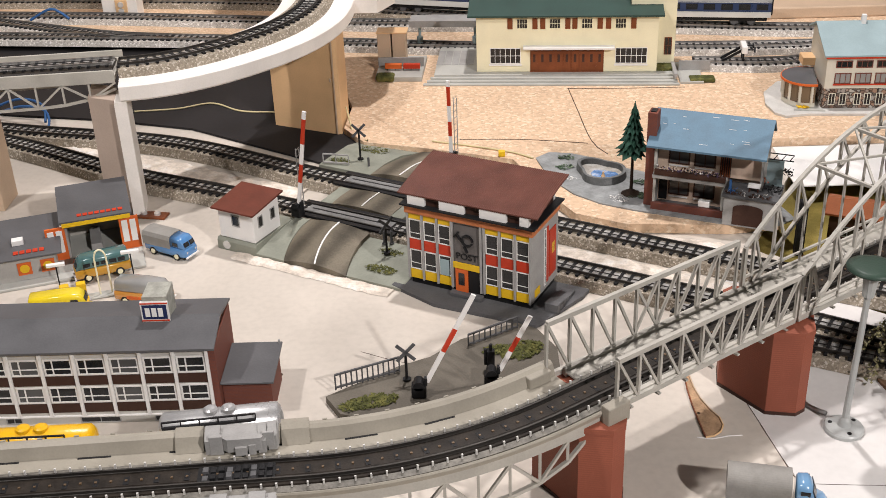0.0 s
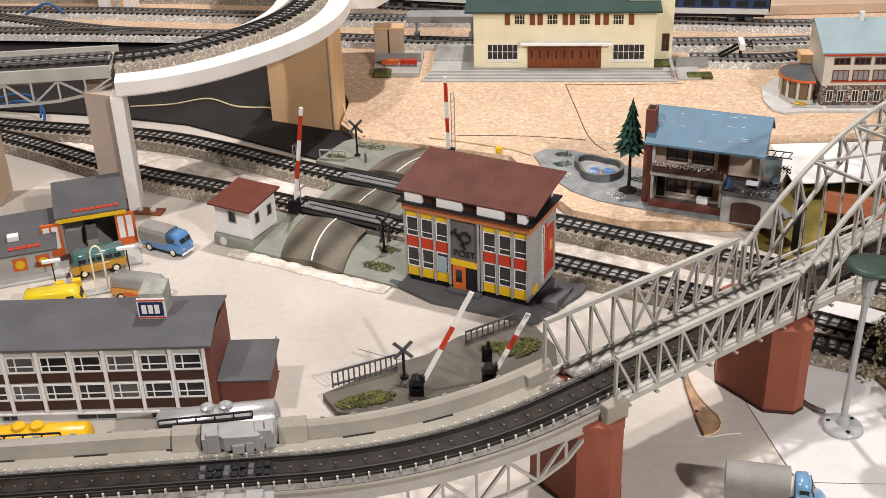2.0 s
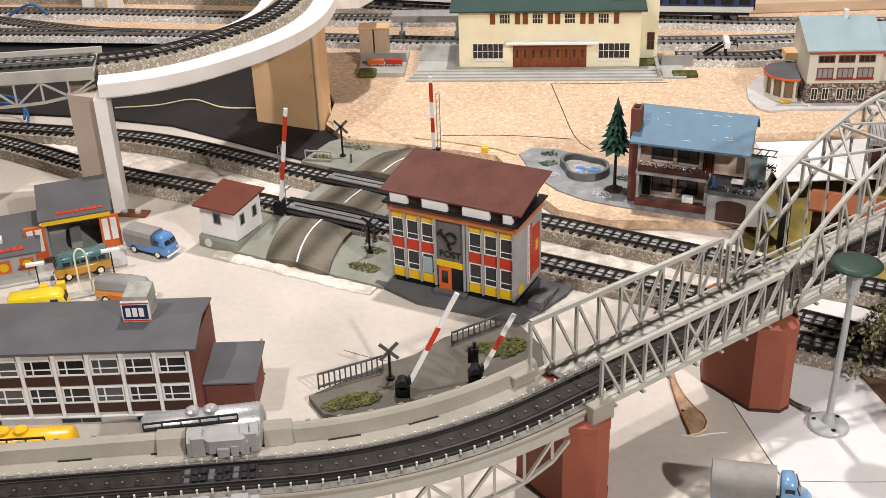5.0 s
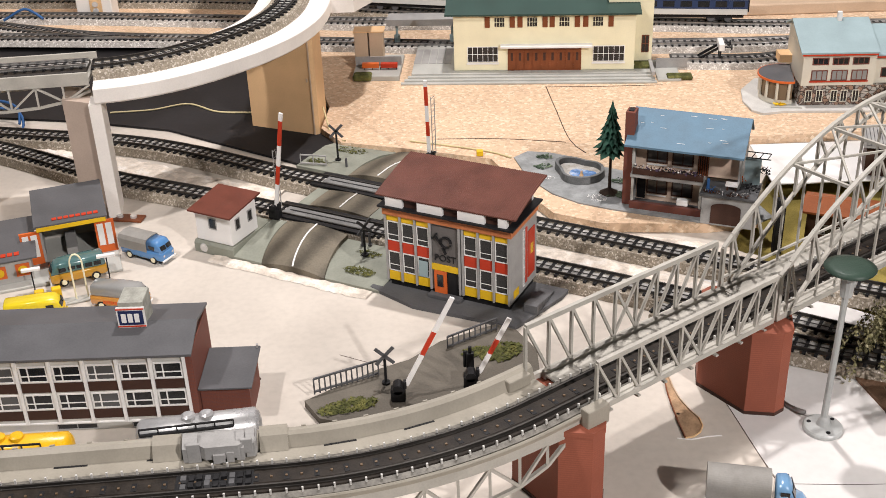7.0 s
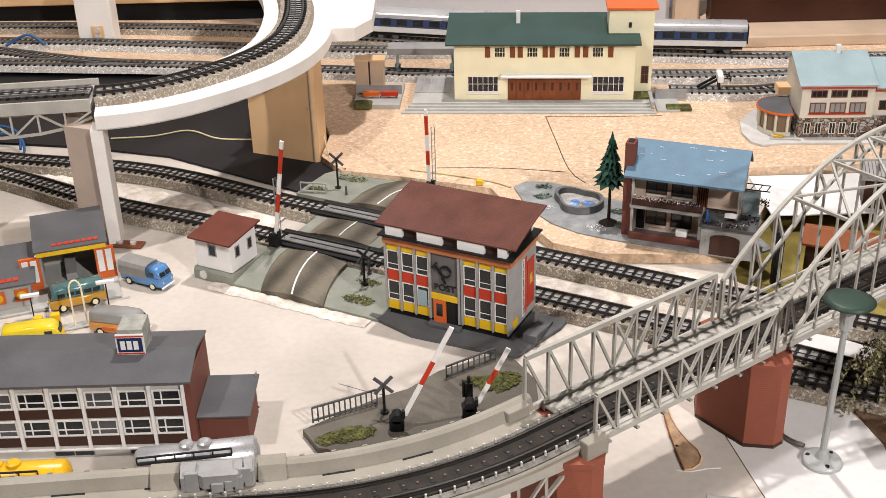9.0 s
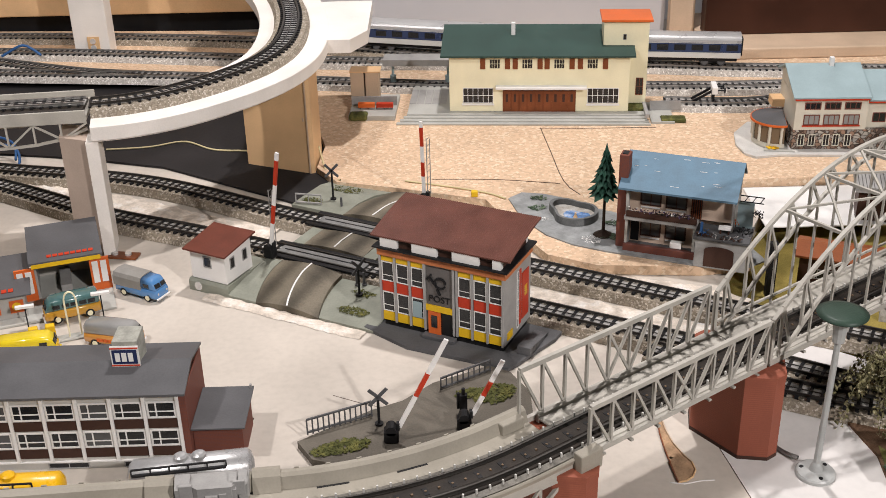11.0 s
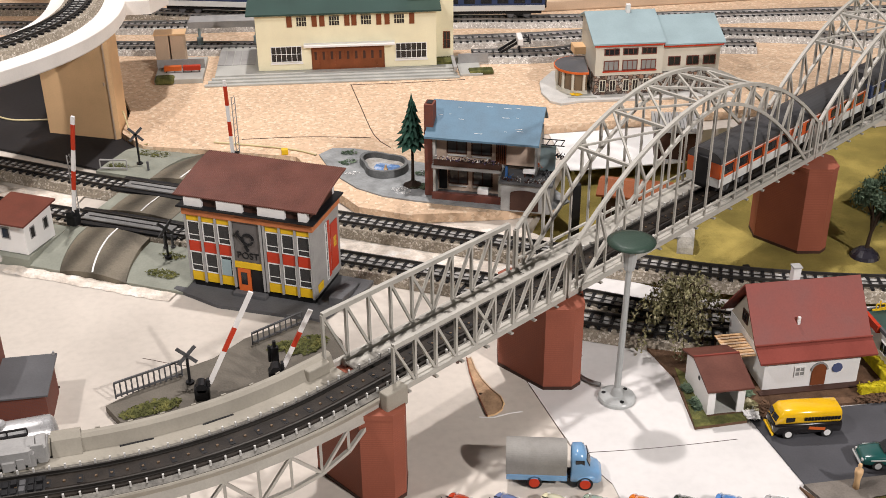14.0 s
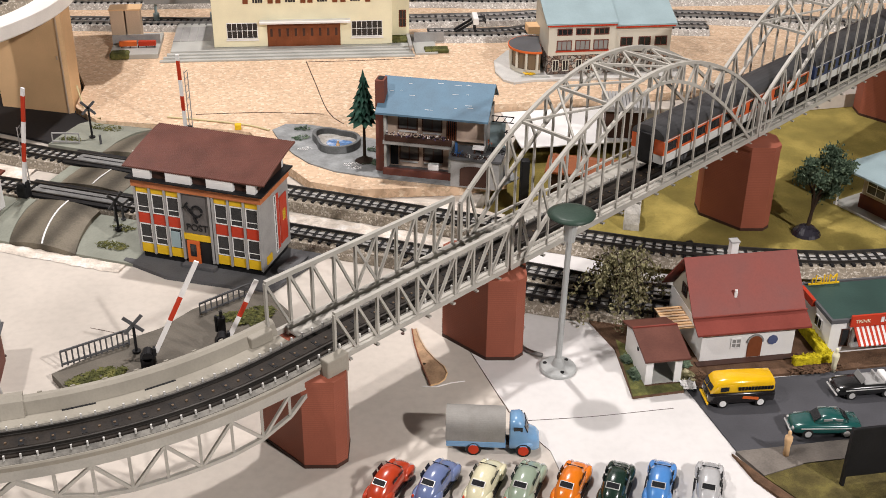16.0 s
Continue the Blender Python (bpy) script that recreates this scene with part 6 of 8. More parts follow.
# ---- hotel with the round bay ----
def hotel():
    h = thing("hotel", "cream guest house on rubble stone with pale blue roof", "building", at=pose(0.468, 1.400, 0.0128, 0, 0, -2.5))
    L, D = 0.080, 0.075
    CR = mat("off_white_plastic", (0.62, 0.59, 0.5), 0.45, var=0.06)
    part("stone_storey", bx(0, 0.150, 0, D, 0, 0.023, bevel=0.0003), STONE, h, "rubble stone ground floor")
    part("wall", bx(0, L, 0.0003, D, 0.0232, 0.0605, bevel=0.0003), CR, h)
    part("wall", bx(L, 0.150, 0.006, D, 0.0232, 0.0560, bevel=0.0003), CR, h)
    for x in (0.010, 0.032, 0.054):
        window(h, pose(x, 0.0003, 0.0290), 0.018, 0.0125, 3, 1, BRICKRED, GLASS_PALE, fw=0.0011)
        window(h, pose(x, 0.0003, 0.0475), 0.018, 0.0085, 3, 1, BRICKRED, GLASS, fw=0.0011)
    for x in (0.006, 0.018, 0.034, 0.045, 0.058):
        window(h, pose(x, 0, 0.004), 0.0075, 0.014, 2, 1, CR, GLASS, fw=0.0008)
    for x in (0.088, 0.110, 0.130):
        window(h, pose(x, 0.006, 0.0300), 0.015, 0.0115, 2, 1, BRICKRED, GLASS, fw=0.0009)
    part("eave_trim", bx(-0.002, L, -0.0035, 0.0, 0.0592, 0.0612), RED, h)
    part("sill_band", bx(0.009, 0.073, -0.0012, 0.0002, 0.0276, 0.0288), RED, h, "red sill band")
    part("eave_trim", bx(L, 0.152, 0.0005, 0.006, 0.0545, 0.0562), RED, h)
    bm = bm_new()
    extrude_x(bm, [(-0.004, 0.0612), (-0.004, 0.0630), (0.052, 0.0850), (0.052, 0.0830)], -0.004, L + 0.001)
    extrude_x(bm, [(0.0522, 0.0850), (0.0522, 0.0830), (D + 0.006, 0.0700), (D + 0.006, 0.0720)], -0.004, L + 0.001)
    part("roof", bm, PALEBLUE, h, "pale blue saddle roof")
    bm = bm_new()
    extrude_x(bm, [(0.000, 0.0565), (0.000, 0.0583), (0.052, 0.0770), (0.052, 0.0750)], L + 0.0012, 0.154)
    extrude_x(bm, [(0.0522, 0.0770), (0.0522, 0.0750), (D + 0.006, 0.0640), (D + 0.006, 0.0660)], L + 0.0012, 0.154)
    part("wing_roof", bm, PALEBLUE, h, "pale blue lower roof")
    bm = bm_new()
    prism(bm, [(0.0, 0.001), (L, 0.001), (L, D - 0.001), (0.0, D - 0.001)], 0.0605, 0.0608)
    extrude_x(bm, [(0.001, 0.0605), (D - 0.001, 0.0605), (D - 0.001, 0.072), (0.052, 0.0825)], 0.0002, L - 0.0002)
    part("gable", bm, CR, h)
    part("chimney", bx(0.045, 0.050, 0.046, 0.051, 0.078, 0.093, bevel=0.0003), WHITE, h)
    # round bay, its lit wooden interior painted into the brown windows
    n = 22
    bay = [(-0.012 + 0.027 * math.cos(a), 0.028 + 0.027 * math.sin(a)) for a in [math.pi * (0.42 + 1.13 * i / n) for i in range(n + 1)]]
    bm = bm_new()
    prism(bm, bay + [(0.0, 0.05)], 0.0, 0.0055)
    part("bay_base", bm, CR, h)
    bm = bm_new()
    prism(bm, [(-0.012 + (x + 0.012) * 0.96, 0.028 + (y - 0.028) * 0.96) for x, y in bay] + [(0.0, 0.05)], 0.0055, 0.0265)
    part("bay_glazing", bm, glass_mat("lit_room_window", (0.20, 0.14, 0.085)), h, "curved glazing, lit wooden interior put into its brown tint")
    for i in range(0, n + 1, 3):
        bm = bm_new()
        rod(bm, (*bay[i], 0.0055), (*bay[i], 0.0265), 0.0017, 6)
        part("bay_mullion", bm, CR, h)
    bm = bm_new()
    prism(bm, [(-0.012 + (x + 0.012) * 1.12, 0.028 + (y - 0.028) * 1.12) for x, y in bay] + [(0.0, 0.056)], 0.0266, 0.0290)
    part("bay_roof_rim", bm, ORANGE, h, "orange roof rim")
    bm = bm_new()
    rim = [(-0.012 + (x + 0.012) * 1.08, 0.028 + (y - 0.028) * 1.08) for x, y in bay] + [(0.0, 0.055)]
    vs = [bm.verts.new((x, y, 0.0291)) for x, y in rim]
    ap = bm.verts.new((-0.006, 0.034, 0.0330))
    for i in range(len(vs)):
        bm.faces.new((vs[i], vs[(i + 1) % len(vs)], ap))
    part("bay_roof", bm, GREYROOF, h, "dark grey bay roof")
    part("balcony", bx(-0.014, 0.0, 0.050, 0.070, 0.033, 0.042), TANWOOD, h, "wooden balcony")


hotel()
bm = bm_new()
prism(bm, [(0.416, 1.455), (0.410, 1.42), (0.414, 1.392), (0.424, 1.381), (0.45, 1.386), (0.63, 1.372), (0.63, 1.48), (0.44, 1.49)], 0.0102, 0.0127)
solid("hotel_pavement", bm, WHITEPAVE, "pale grey pavement round the guest house", "pavement", "structure")
fb = thing("flower_bed", "low triangular bed with yellow flowers", "flower bed", at=pose(0.436, 1.396, 0.0128, 0, 0, -3))
bm = bm_new()
prism(bm, [(0, 0), (0.034, -0.004), (0.026, 0.006), (0.004, 0.010)], 0, 0.0015)
part("kerb", bm, PGREY, fb)
fl = moss("yellow flowers in the bed", pose(0.447, 1.401, 0.0143), 0.006, 0.004, 60, 0.0024, 21, YELLOW)

# ---- shed with orange roof behind the bridge ----
sd = thing("orange_roofed_shed", "dark shed with a low orange roof", "building", at=pose(0.402, 1.132, -0.016, 0, 0, -23))
part("wall", bx(0, 0.075, 0, 0.032, 0, 0.034), DARKBROWN, sd)
window(sd, pose(0.010, 0, 0.012), 0.022, 0.010, 3, 1, GREY, GLASS)
window(sd, pose(0.040, 0, 0.012), 0.022, 0.010, 3, 1, GREY, GLASS)
bm = bm_new()
extrude_x(bm, [(-0.006, 0.034), (-0.006, 0.036), (0.018, 0.042), (0.038, 0.036), (0.038, 0.034), (0.018, 0.040)], -0.005, 0.082)
part("roof", bm, mat("burnt_orange", (0.33, 0.10, 0.035), 0.5, var=0.15), sd, "burnt orange roof")
pv = thing("grey_pavilion", "small pavilion with a ribbed grey roof", "building", at=pose(0.485, 1.235, 0.0, 0, 0, -15))
part("post_wall", bx(0.004, 0.046, 0.004, 0.036, 0, 0.034), DARKBROWN, pv)
for i in range(14):
    part("roof_rib", bx(i * 0.0036, i * 0.0036 + 0.003, -0.002, 0.042, 0.036 + 0.001 * (i % 2), 0.040), GREY, pv)
part("roof_plate", bx(0, 0.051, -0.002, 0.042, 0.034, 0.0365), GREY, pv)
solid("white_card", bx(0.396, 0.52, 1.225, 1.322, 0.0004, 0.0016), WHITE, "white card lying beside the cork sheet", "card")


# ---- cottage plot ----
bm = bm_new()
prism(bm, [(0.367, 0.912), (0.380, 0.850), (0.374, 0.787), (0.4135, 0.7885), (0.4135, 0.80), (0.533, 0.795), (0.62, 0.795), (0.62, 0.872), (0.45, 0.868), (0.40, 0.905)], 0.0002, 0.0024)
solid("garden_plot", bm, EARTH, "brown flocked garden plot", "ground", "structure")
bm = bm_new()
prism(bm, [(0.374, 0.787), (0.4132, 0.7885), (0.4132, 0.797), (0.3865, 0.7965), (0.390, 0.85), (0.384, 0.86)], 0.00245, 0.0032)
solid("lawn_strip", bm, MOSS, "olive grass strip round the garage", "grass", "structure")


def cottage():
    c = thing("cottage", "white cottage with a steep red roof", "building", at=pose(0.4375, 0.8215, 0.0025, 0, 0, -0.5))
    L, D, H = 0.0745, 0.070, 0.027
    part("wall", bx(0, L, 0, D, 0, H, bevel=0.0003), WHITE, c)
    ym, zr = 0.0385, 0.0685
    bm = bm_new()
    extrude_x(bm, [(0, H), (D, H), (ym, zr - 0.0025), (0.009, H + 0.0055)], 0.0005, L - 0.0005)
    part("gable", bm, mat("cream_render", (0.5, 0.46, 0.38), 0.6, var=0.1), c)
    for s, prof in (("front", [(-0.0055, H - 0.0010), (-0.0055, H + 0.0005), (0.008, H + 0.0075), (ym, zr + 0.001), (ym, zr - 0.001), (0.008, H + 0.0060)]), ("rear", [(D + 0.006, H - 0.002), (D + 0.006, H - 0.0005), (ym + 0.0002, zr + 0.001), (ym + 0.0002, zr - 0.001)])):
        bm = bm_new()
        extrude_x(bm, prof, -0.006, L + 0.010)
        part("roof", bm, REDROOF, c, "red roof slope")
    part("roof_break", bx(-0.0062, L + 0.0102, 0.0060, 0.0074, H + 0.0078, H + 0.0086), REDROOF, c)
    part("chimney", bx(0.033, 0.039, ym + 0.004, ym + 0.010, zr - 0.012, zr + 0.008, bevel=0.0004), WHITE, c, "white chimney")
    part("chimney_cap", bx(0.0325, 0.0395, ym + 0.0035, ym + 0.0105, zr + 0.008, zr + 0.0092), GREY, c)
    part("roof_vent", bx(0.029, 0.031, 0.0165, 0.018, 0.0435, 0.0505), WHITE, c)
    window(c, pose(0.0235, 0, 0.0095), 0.0085, 0.0090, 2, 2, WHITE, GLASS_PALE, fw=0.0010)
    bm = bm_new()
    arc = [(0.0, 0.0), (0.0, 0.013)] + [(0.0055 - 0.0055 * math.cos(math.pi * i / 8), 0.013 + 0.0055 * math.sin(math.pi * i / 8)) for i in range(1, 8)] + [(0.011, 0.013), (0.011, 0.0)]
    for sc, y0, y1 in ((1.0, -0.0008, 0.0002),):
        a = [bm.verts.new((x, y0, z)) for x, z in arc]
        b = [bm.verts.new((x, y1, z)) for x, z in arc]
        bm.faces.new(a), bm.faces.new(b[::-1])
        for i in range(len(arc)):
            j = (i + 1) % len(arc)
            bm.faces.new((a[i], b[i], b[j], a[j]))
    bmesh.ops.recalc_face_normals(bm, faces=bm.faces[:])
    d = part("door", bm, BROWN, c, "brown arched door")
    d.matrix_basis = pose(0.0375, 0, 0.001)
    bm = bm_new()
    for i in range(8):
        a, b = math.pi * i / 8, math.pi * (i + 1) / 8
        bar(bm, (0.0430 - 0.0063 * math.cos(a), -0.0005, 0.014 + 0.0063 * math.sin(a)), (0.0430 - 0.0063 * math.cos(b), -0.0005, 0.014 + 0.0063 * math.sin(b)), 0.0010, 0.0012)
    part("door_surround", bm, GREY, c)
    bm = bm_new()
    rod(bm, (0.057, -0.0006, 0.0145), (0.057, 0.0002, 0.0145), 0.0042, 8)
    part("wall_emblem", bm, mat("slate_blue", (0.08, 0.1, 0.2), 0.5), c, "blue wall emblem")
    side = pose(0, D, 0, 0, 0, -90)
    window(c, side @ pose(0.022, 0, 0.033), 0.010, 0.010, 2, 1, DARKBROWN, GLASS)
    aw = part("awning", bx(-0.022, -0.0005, 0.015, 0.046, 0.0205, 0.0215), TANWOOD, c, "orange-brown slatted awning")
    for i in range(8):
        part("awning_slat", bx(-0.0222, -0.0006, 0.016 + i * 0.0038, 0.0178 + i * 0.0038, 0.0216, 0.0222), TANWOOD if i % 2 else PALEWOOD, aw)
    for y in (0.017, 0.044):
        part("awning_post", bx(-0.0215, -0.0203, y, y + 0.0012, 0, 0.0204), DARKBROWN, c)
    part("path", bx(-0.004, L + 0.004, -0.007, -0.001, 0, 0.0008), DARKBROWN, c, "red-brown path along the house")


cottage()


def garage():
    g = thing("garage", "small white garage with a maroon roof", "building", at=pose(0.3865, 0.7985, 0.0032, 0, 0, -0.5))
    W2, D, H = 0.0275, 0.047, 0.0225
    part("side_wall", bx(0, 0.0022, 0, D, 0, H), WHITE, g)
    part("side_wall", bx(W2 - 0.0022, W2, 0, D, 0, H), WHITE, g)
    part("back_wall", bx(0.0022, W2 - 0.0022, D - 0.002, D, 0, H), WHITE, g)
    part("floor", bx(0.0022, W2 - 0.0022, 0.0005, D - 0.002, 0.0, 0.0008), PGREY, g, "pale grey garage floor")
    part("lintel", bx(0.0022, W2 - 0.0022, 0, 0.002, H - 0.003, H), WHITE, g)
    part("jamb", bx(0.0022, 0.0055, 0, 0.002, 0, H - 0.003), WHITE, g)
    part("jamb", bx(W2 - 0.0055, W2 - 0.0022, 0, 0.002, 0, H - 0.003), WHITE, g)
    bm = bm_new()
    prof = [(-0.005, H), (-0.005, H + 0.0015), (0.028, H + 0.0095), (D + 0.004, H + 0.0015), (D + 0.004, H), (0.028, H + 0.008)]
    extrude_x(bm, prof, -0.003, W2 + 0.004)
    part("roof", bm, MAROON, g, "maroon saddle roof")
    bm = bm_new()
    extrude_x(bm, [(0, H), (D, H), (0.028, H + 0.0078)], 0.0002, W2 - 0.0002)
    part("gable", bm, WHITE, g)
    part("ridge", bx(-0.003, W2 + 0.004, 0.0273, 0.0287, H + 0.0092, H + 0.0102), REDROOF, g)
    bm = bm_new()
    rod(bm, (-0.0004, 0.020, 0.0185), (0.0004, 0.020, 0.0185), 0.0018, 8)
    part("vent", bm, BLACK, g)


garage()
for k, (x, y, s, m2) in enumerate(((0.3845, 0.812, 0.006, FOLIAGE), (0.3848, 0.832, 0.004, FOLIAGE), (0.421, 0.803, 0.006, OLIVE), (0.4235, 0.822, 0.007, FOLIAGE), (0.425, 0.84, 0.008, OLIVE), (0.418, 0.793, 0.004, WHITE), (0.43, 0.797, 0.008, EARTH))):
    moss("shrubs along the garage wall" if m2 is not WHITE else "white pebbles beside the garage", pose(x, y, 0.0026), s * 0.7, s, 150, 0.0034, 60 + k, m2)
bm = bm_new()
r = random.Random(77)


def flock_box(x0, x1, y0, y1, z0, z1, n, s, seed):
    rr = random.Random(seed)
    bm = bx(x0, x1, y0, y1, z0, z1, bevel=0.0008)
    for _ in range(n):
        f = rr.choice("xyzz")
        c = Vector((rr.uniform(x0, x1), rr.uniform(y0, y1), rr.uniform(z0 + s, z1)))
        if f == "x":
            c.x = rr.choice((x0, x1))
        elif f == "y":
            c.y = rr.choice((y0, y1))
        else:
            c.z = z1
        t = [bm.verts.new(c + Vector([rr.uniform(-1, 1) * s for _ in range(3)])) for _ in range(4)]
        for q in ((0, 1, 2), (0, 2, 3), (0, 3, 1), (1, 3, 2)):
            bm.faces.new([t[i] for i in q])
    return bm


hg = thing("hedge", "bright yellow-green hedge at the corner of the plot", "hedge")
part("hedge_side", flock_box(0.5065, 0.539, 0.803, 0.809, 0.0024, 0.0095, 260, 0.0012, 1), HEDGE, hg)
part("hedge_side", flock_box(0.531, 0.538, 0.8092, 0.85, 0.0024, 0.0100, 300, 0.0012, 2), HEDGE, hg)
moss("brown heather below the hedge", pose(0.522, 0.798, 0.0024), 0.022, 0.005, 260, 0.0024, 71, EARTH)
moss("red flower border behind the cottage", pose(0.425, 0.885, 0.0024, 0, 0, -8), 0.03, 0.004, 260, 0.0030, 72, RED)
moss("dark shrubs behind the cottage", pose(0.43, 0.875, 0.0024, 0, 0, -8), 0.03, 0.006, 260, 0.0034, 73, FOLIAGE)


# ---- diner ----
def diner():
    d = thing("diner", "white diner with a green flat roof and striped awning", "building", at=pose(0.538, 0.816, 0.0025, 0, 0, -0.5))
    L, D, H = 0.09, 0.055, 0.0285
    part("wall", bx(0, L, 0, D, 0, H, bevel=0.0003), WHITE, d)
    part("roof", bx(0.002, L - 0.002, 0.002, D - 0.002, H, H + 0.0012), GREENROOF, d, "green flat roof")
    for b in ((-0.001, L + 0.001, -0.001, 0.001), (-0.001, L + 0.001, D - 0.001, D + 0.001)):
        part("roof_edge", bx(*b, H - 0.001, H + 0.0022), GREYROOF, d)
    part("roof_edge", bx(-0.001, 0.001, 0.001, D - 0.001, H - 0.001, H + 0.0022), GREYROOF, d)
    side = pose(0, D, 0, 0, 0, -90)
    window(d, side @ pose(0.030, 0, 0.012), 0.012, 0.010, 2, 1, WHITE, GLASS)
    bx_ = part("flower_box", bx(-0.003, 0.0, 0.028, 0.050, H - 0.003, H + 0.003), RED, d, "red flower box on the roof edge")
    window(d, pose(0.009, 0, 0.006), 0.007, 0.016, 1, 1, DARKBROWN, GLASS)
    window(d, pose(0.020, 0, 0.008), 0.040, 0.013, 3, 1, WHITE, GLASS)
    part("counter", bx(0.018, 0.062, -0.005, 0.0, 0.0065, 0.0078), WHITE, d)
    aw = part("awning", bx(0.018, 0.070, -0.0005, 0.0, 0.022, 0.0235), WHITE, d, "red and white striped awning")
    for i in range(26):
        x = 0.018 + i * 0.0020
        bm = bm_new()
        extrude_x(bm, [(0.0, 0.0245), (0.0, 0.0235), (-0.013, 0.0130), (-0.013, 0.0140)], x, x + 0.0020)
        part("awning_stripe", bm, RED if i % 2 == 0 else WHITE, aw)
    sg = part("sign_board", bx(0.014, 0.075, -0.003, -0.0012, H - 0.0040, H + 0.0060, bevel=0.0003), RED, d, "red sign board with white script")
    bm = bm_new()
    cu = bpy.data.curves.new("sign_word", "FONT")
    cu.body, cu.size, cu.extrude = "TRINK", 0.0042, 0.0002
    cu.materials.append(CREAM)
    t = new("lettering", cu)
    t.parent, t.matrix_basis = sg, pose(0.0175, -0.0031, H - 0.0005, 90)
    for i in range(9):
        box(bm, 0.038 + i * 0.0036, 0.0405 + i * 0.0036, -0.0034, -0.003, H - 0.001 + 0.0006 * (i % 2), H + 0.0035)
    part("lettering", bm, WHITE, sg, "white maker's script as plain bars")
    rs = part("roof_sign", bx(0.004, 0.030, 0.0505, 0.0515, H + 0.0022, H + 0.0035), YELLOW, d, "yellow roof letters as plain bars")
    cu = bpy.data.curves.new("roof_sign_word", "FONT")
    cu.body, cu.size, cu.extrude, cu.align_x = "Milch", 0.0105, 0.0004, "CENTER"
    cu.materials.append(YELLOW)
    t = new("lettering", cu)
    t.parent, t.matrix_basis = rs, pose(0.017, 0.051, H + 0.0036, 90, 0, 180)
    tagged(t, "yellow word facing away over the roof")


diner()

# asphalt lot, grey kerb slab and grass in front
bm = bm_new()
prism(bm, [(0.4165, 0.7945), (0.4255, 0.7165), (0.62, 0.7165), (0.62, 0.7945)], 0.0002, 0.0012)
solid("car_park", bm, ASPHALT, "dark grey asphalt sheet", "road", "structure")
bm = bm_new()
prism(bm, [(0.4235, 0.7160), (0.62, 0.7160), (0.62, 0.698), (0.465, 0.697), (0.4325, 0.6895)], 0.0002, 0.0030)
solid("pavement", bm, mat("dusty_pavement", (0.17, 0.15, 0.13), 0.8, var=0.25, scale=60, bump=0.3), "grey dusty pavement slab", "pavement", "structure")
bm = bm_new()
prism(bm, [(0.4205, 0.7155), (0.4320, 0.6890), (0.449, 0.655), (0.455, 0.63), (0.448, 0.63), (0.440, 0.655), (0.425, 0.688)], 0.0002, 0.0022)
solid("earth_strip", bm, EARTH, "brown earth edge of the grass plot", "ground", "structure")
bm = bm_new()
prism(bm, [(0.4325, 0.6890), (0.465, 0.6965), (0.62, 0.6975), (0.62, 0.55), (0.49, 0.55), (0.4495, 0.655)], 0.0002, 0.0026)
solid("lawn", bm, mat("olive_lawn", (0.105, 0.085, 0.03), 0.95, var=0.45, scale=90, fine=1200, bump=1.0, col2=(0.19, 0.16, 0.05)), "olive-brown grass plot", "grass", "structure")
bb = thing("billboard", "black billboard on posts in the grass", "billboard", at=pose(0.478, 0.674, 0.0027, 0, 0, 0))
part("board", bx(0.002, 0.075, -0.001, 0.001, 0.006, 0.045, bevel=0.0003), BLACK, bb)
for x in (0.0, 0.074):
    part("post", bx(x, x + 0.002, -0.0025, 0.0005, 0, 0.046), BLACK, bb)


# ---- trees ----
def crown_tree(name, label, m, trunk_h, cx, rad, n, leaf, material, seed, squash=0.85, foot=True, clumps=26, spread=0.17):
    t = thing(name, label, "tree", "trees", at=m)
    r = random.Random(seed)
    bm = bm_new()
    rod(bm, (0, 0, 0), (cx * 0.3, 0, trunk_h * 0.55), 0.0022, 8, 0.0016)
    top = Vector((cx, 0, trunk_h + rad * squash * 0.6))
    for i in range(7):
        a = 6.28 * i / 7
        e = top + Vector((math.cos(a) * rad * 0.6, math.sin(a) * rad * 0.6, r.uniform(-0.3, 0.5) * rad))
        mid = Vector((cx * 0.5 + math.cos(a) * rad * 0.15, math.sin(a) * rad * 0.15, trunk_h * 0.9))
        rod(bm, (cx * 0.3, 0, trunk_h * 0.5), mid, 0.0013, 6, 0.001), rod(bm, mid, e, 0.001, 5, 0.0004)
    part("trunk", bm, BARK, t, "dark forked trunk")
    if foot:
        bm = bm_new()
        lathe(bm, [(0.014, 0.0), (0.0125, 0.003), (0.007, 0.0075), (0.002, 0.009)], 14)
        part("foot", bm, mat("glossy_dark_foot", (0.02, 0.018, 0.025), 0.25, var=0.3), t, "glossy dark foot")
    bm = bm_new()
    cl = []
    for _ in range(clumps):
        d = Vector((r.gauss(0, 1), r.gauss(0, 1), r.gauss(0, 1))).normalized() * rad * r.uniform(0.45, 0.95)
        cl.append(top + Vector((d.x, d.y, d.z * squash)))
    for _ in range(n):
        c = r.choice(cl)
        p = c + Vector((r.gauss(0, 1), r.gauss(0, 1), r.gauss(0, 1))) * rad * spread
        q = Euler((r.uniform(0, 6.3), r.uniform(0, 6.3), r.uniform(0, 6.3))).to_matrix()
        s = leaf * r.uniform(0.6, 1.3)
        V = [bm.verts.new(p + q @ Vector(v)) for v in ((-s, 0, 0), (0, -s * 0.5, s * 0.2), (s, 0, 0), (0, s * 0.5, s * 0.2))]
        bm.faces.new(V)
    part("crown", bm, material, t)
    return t


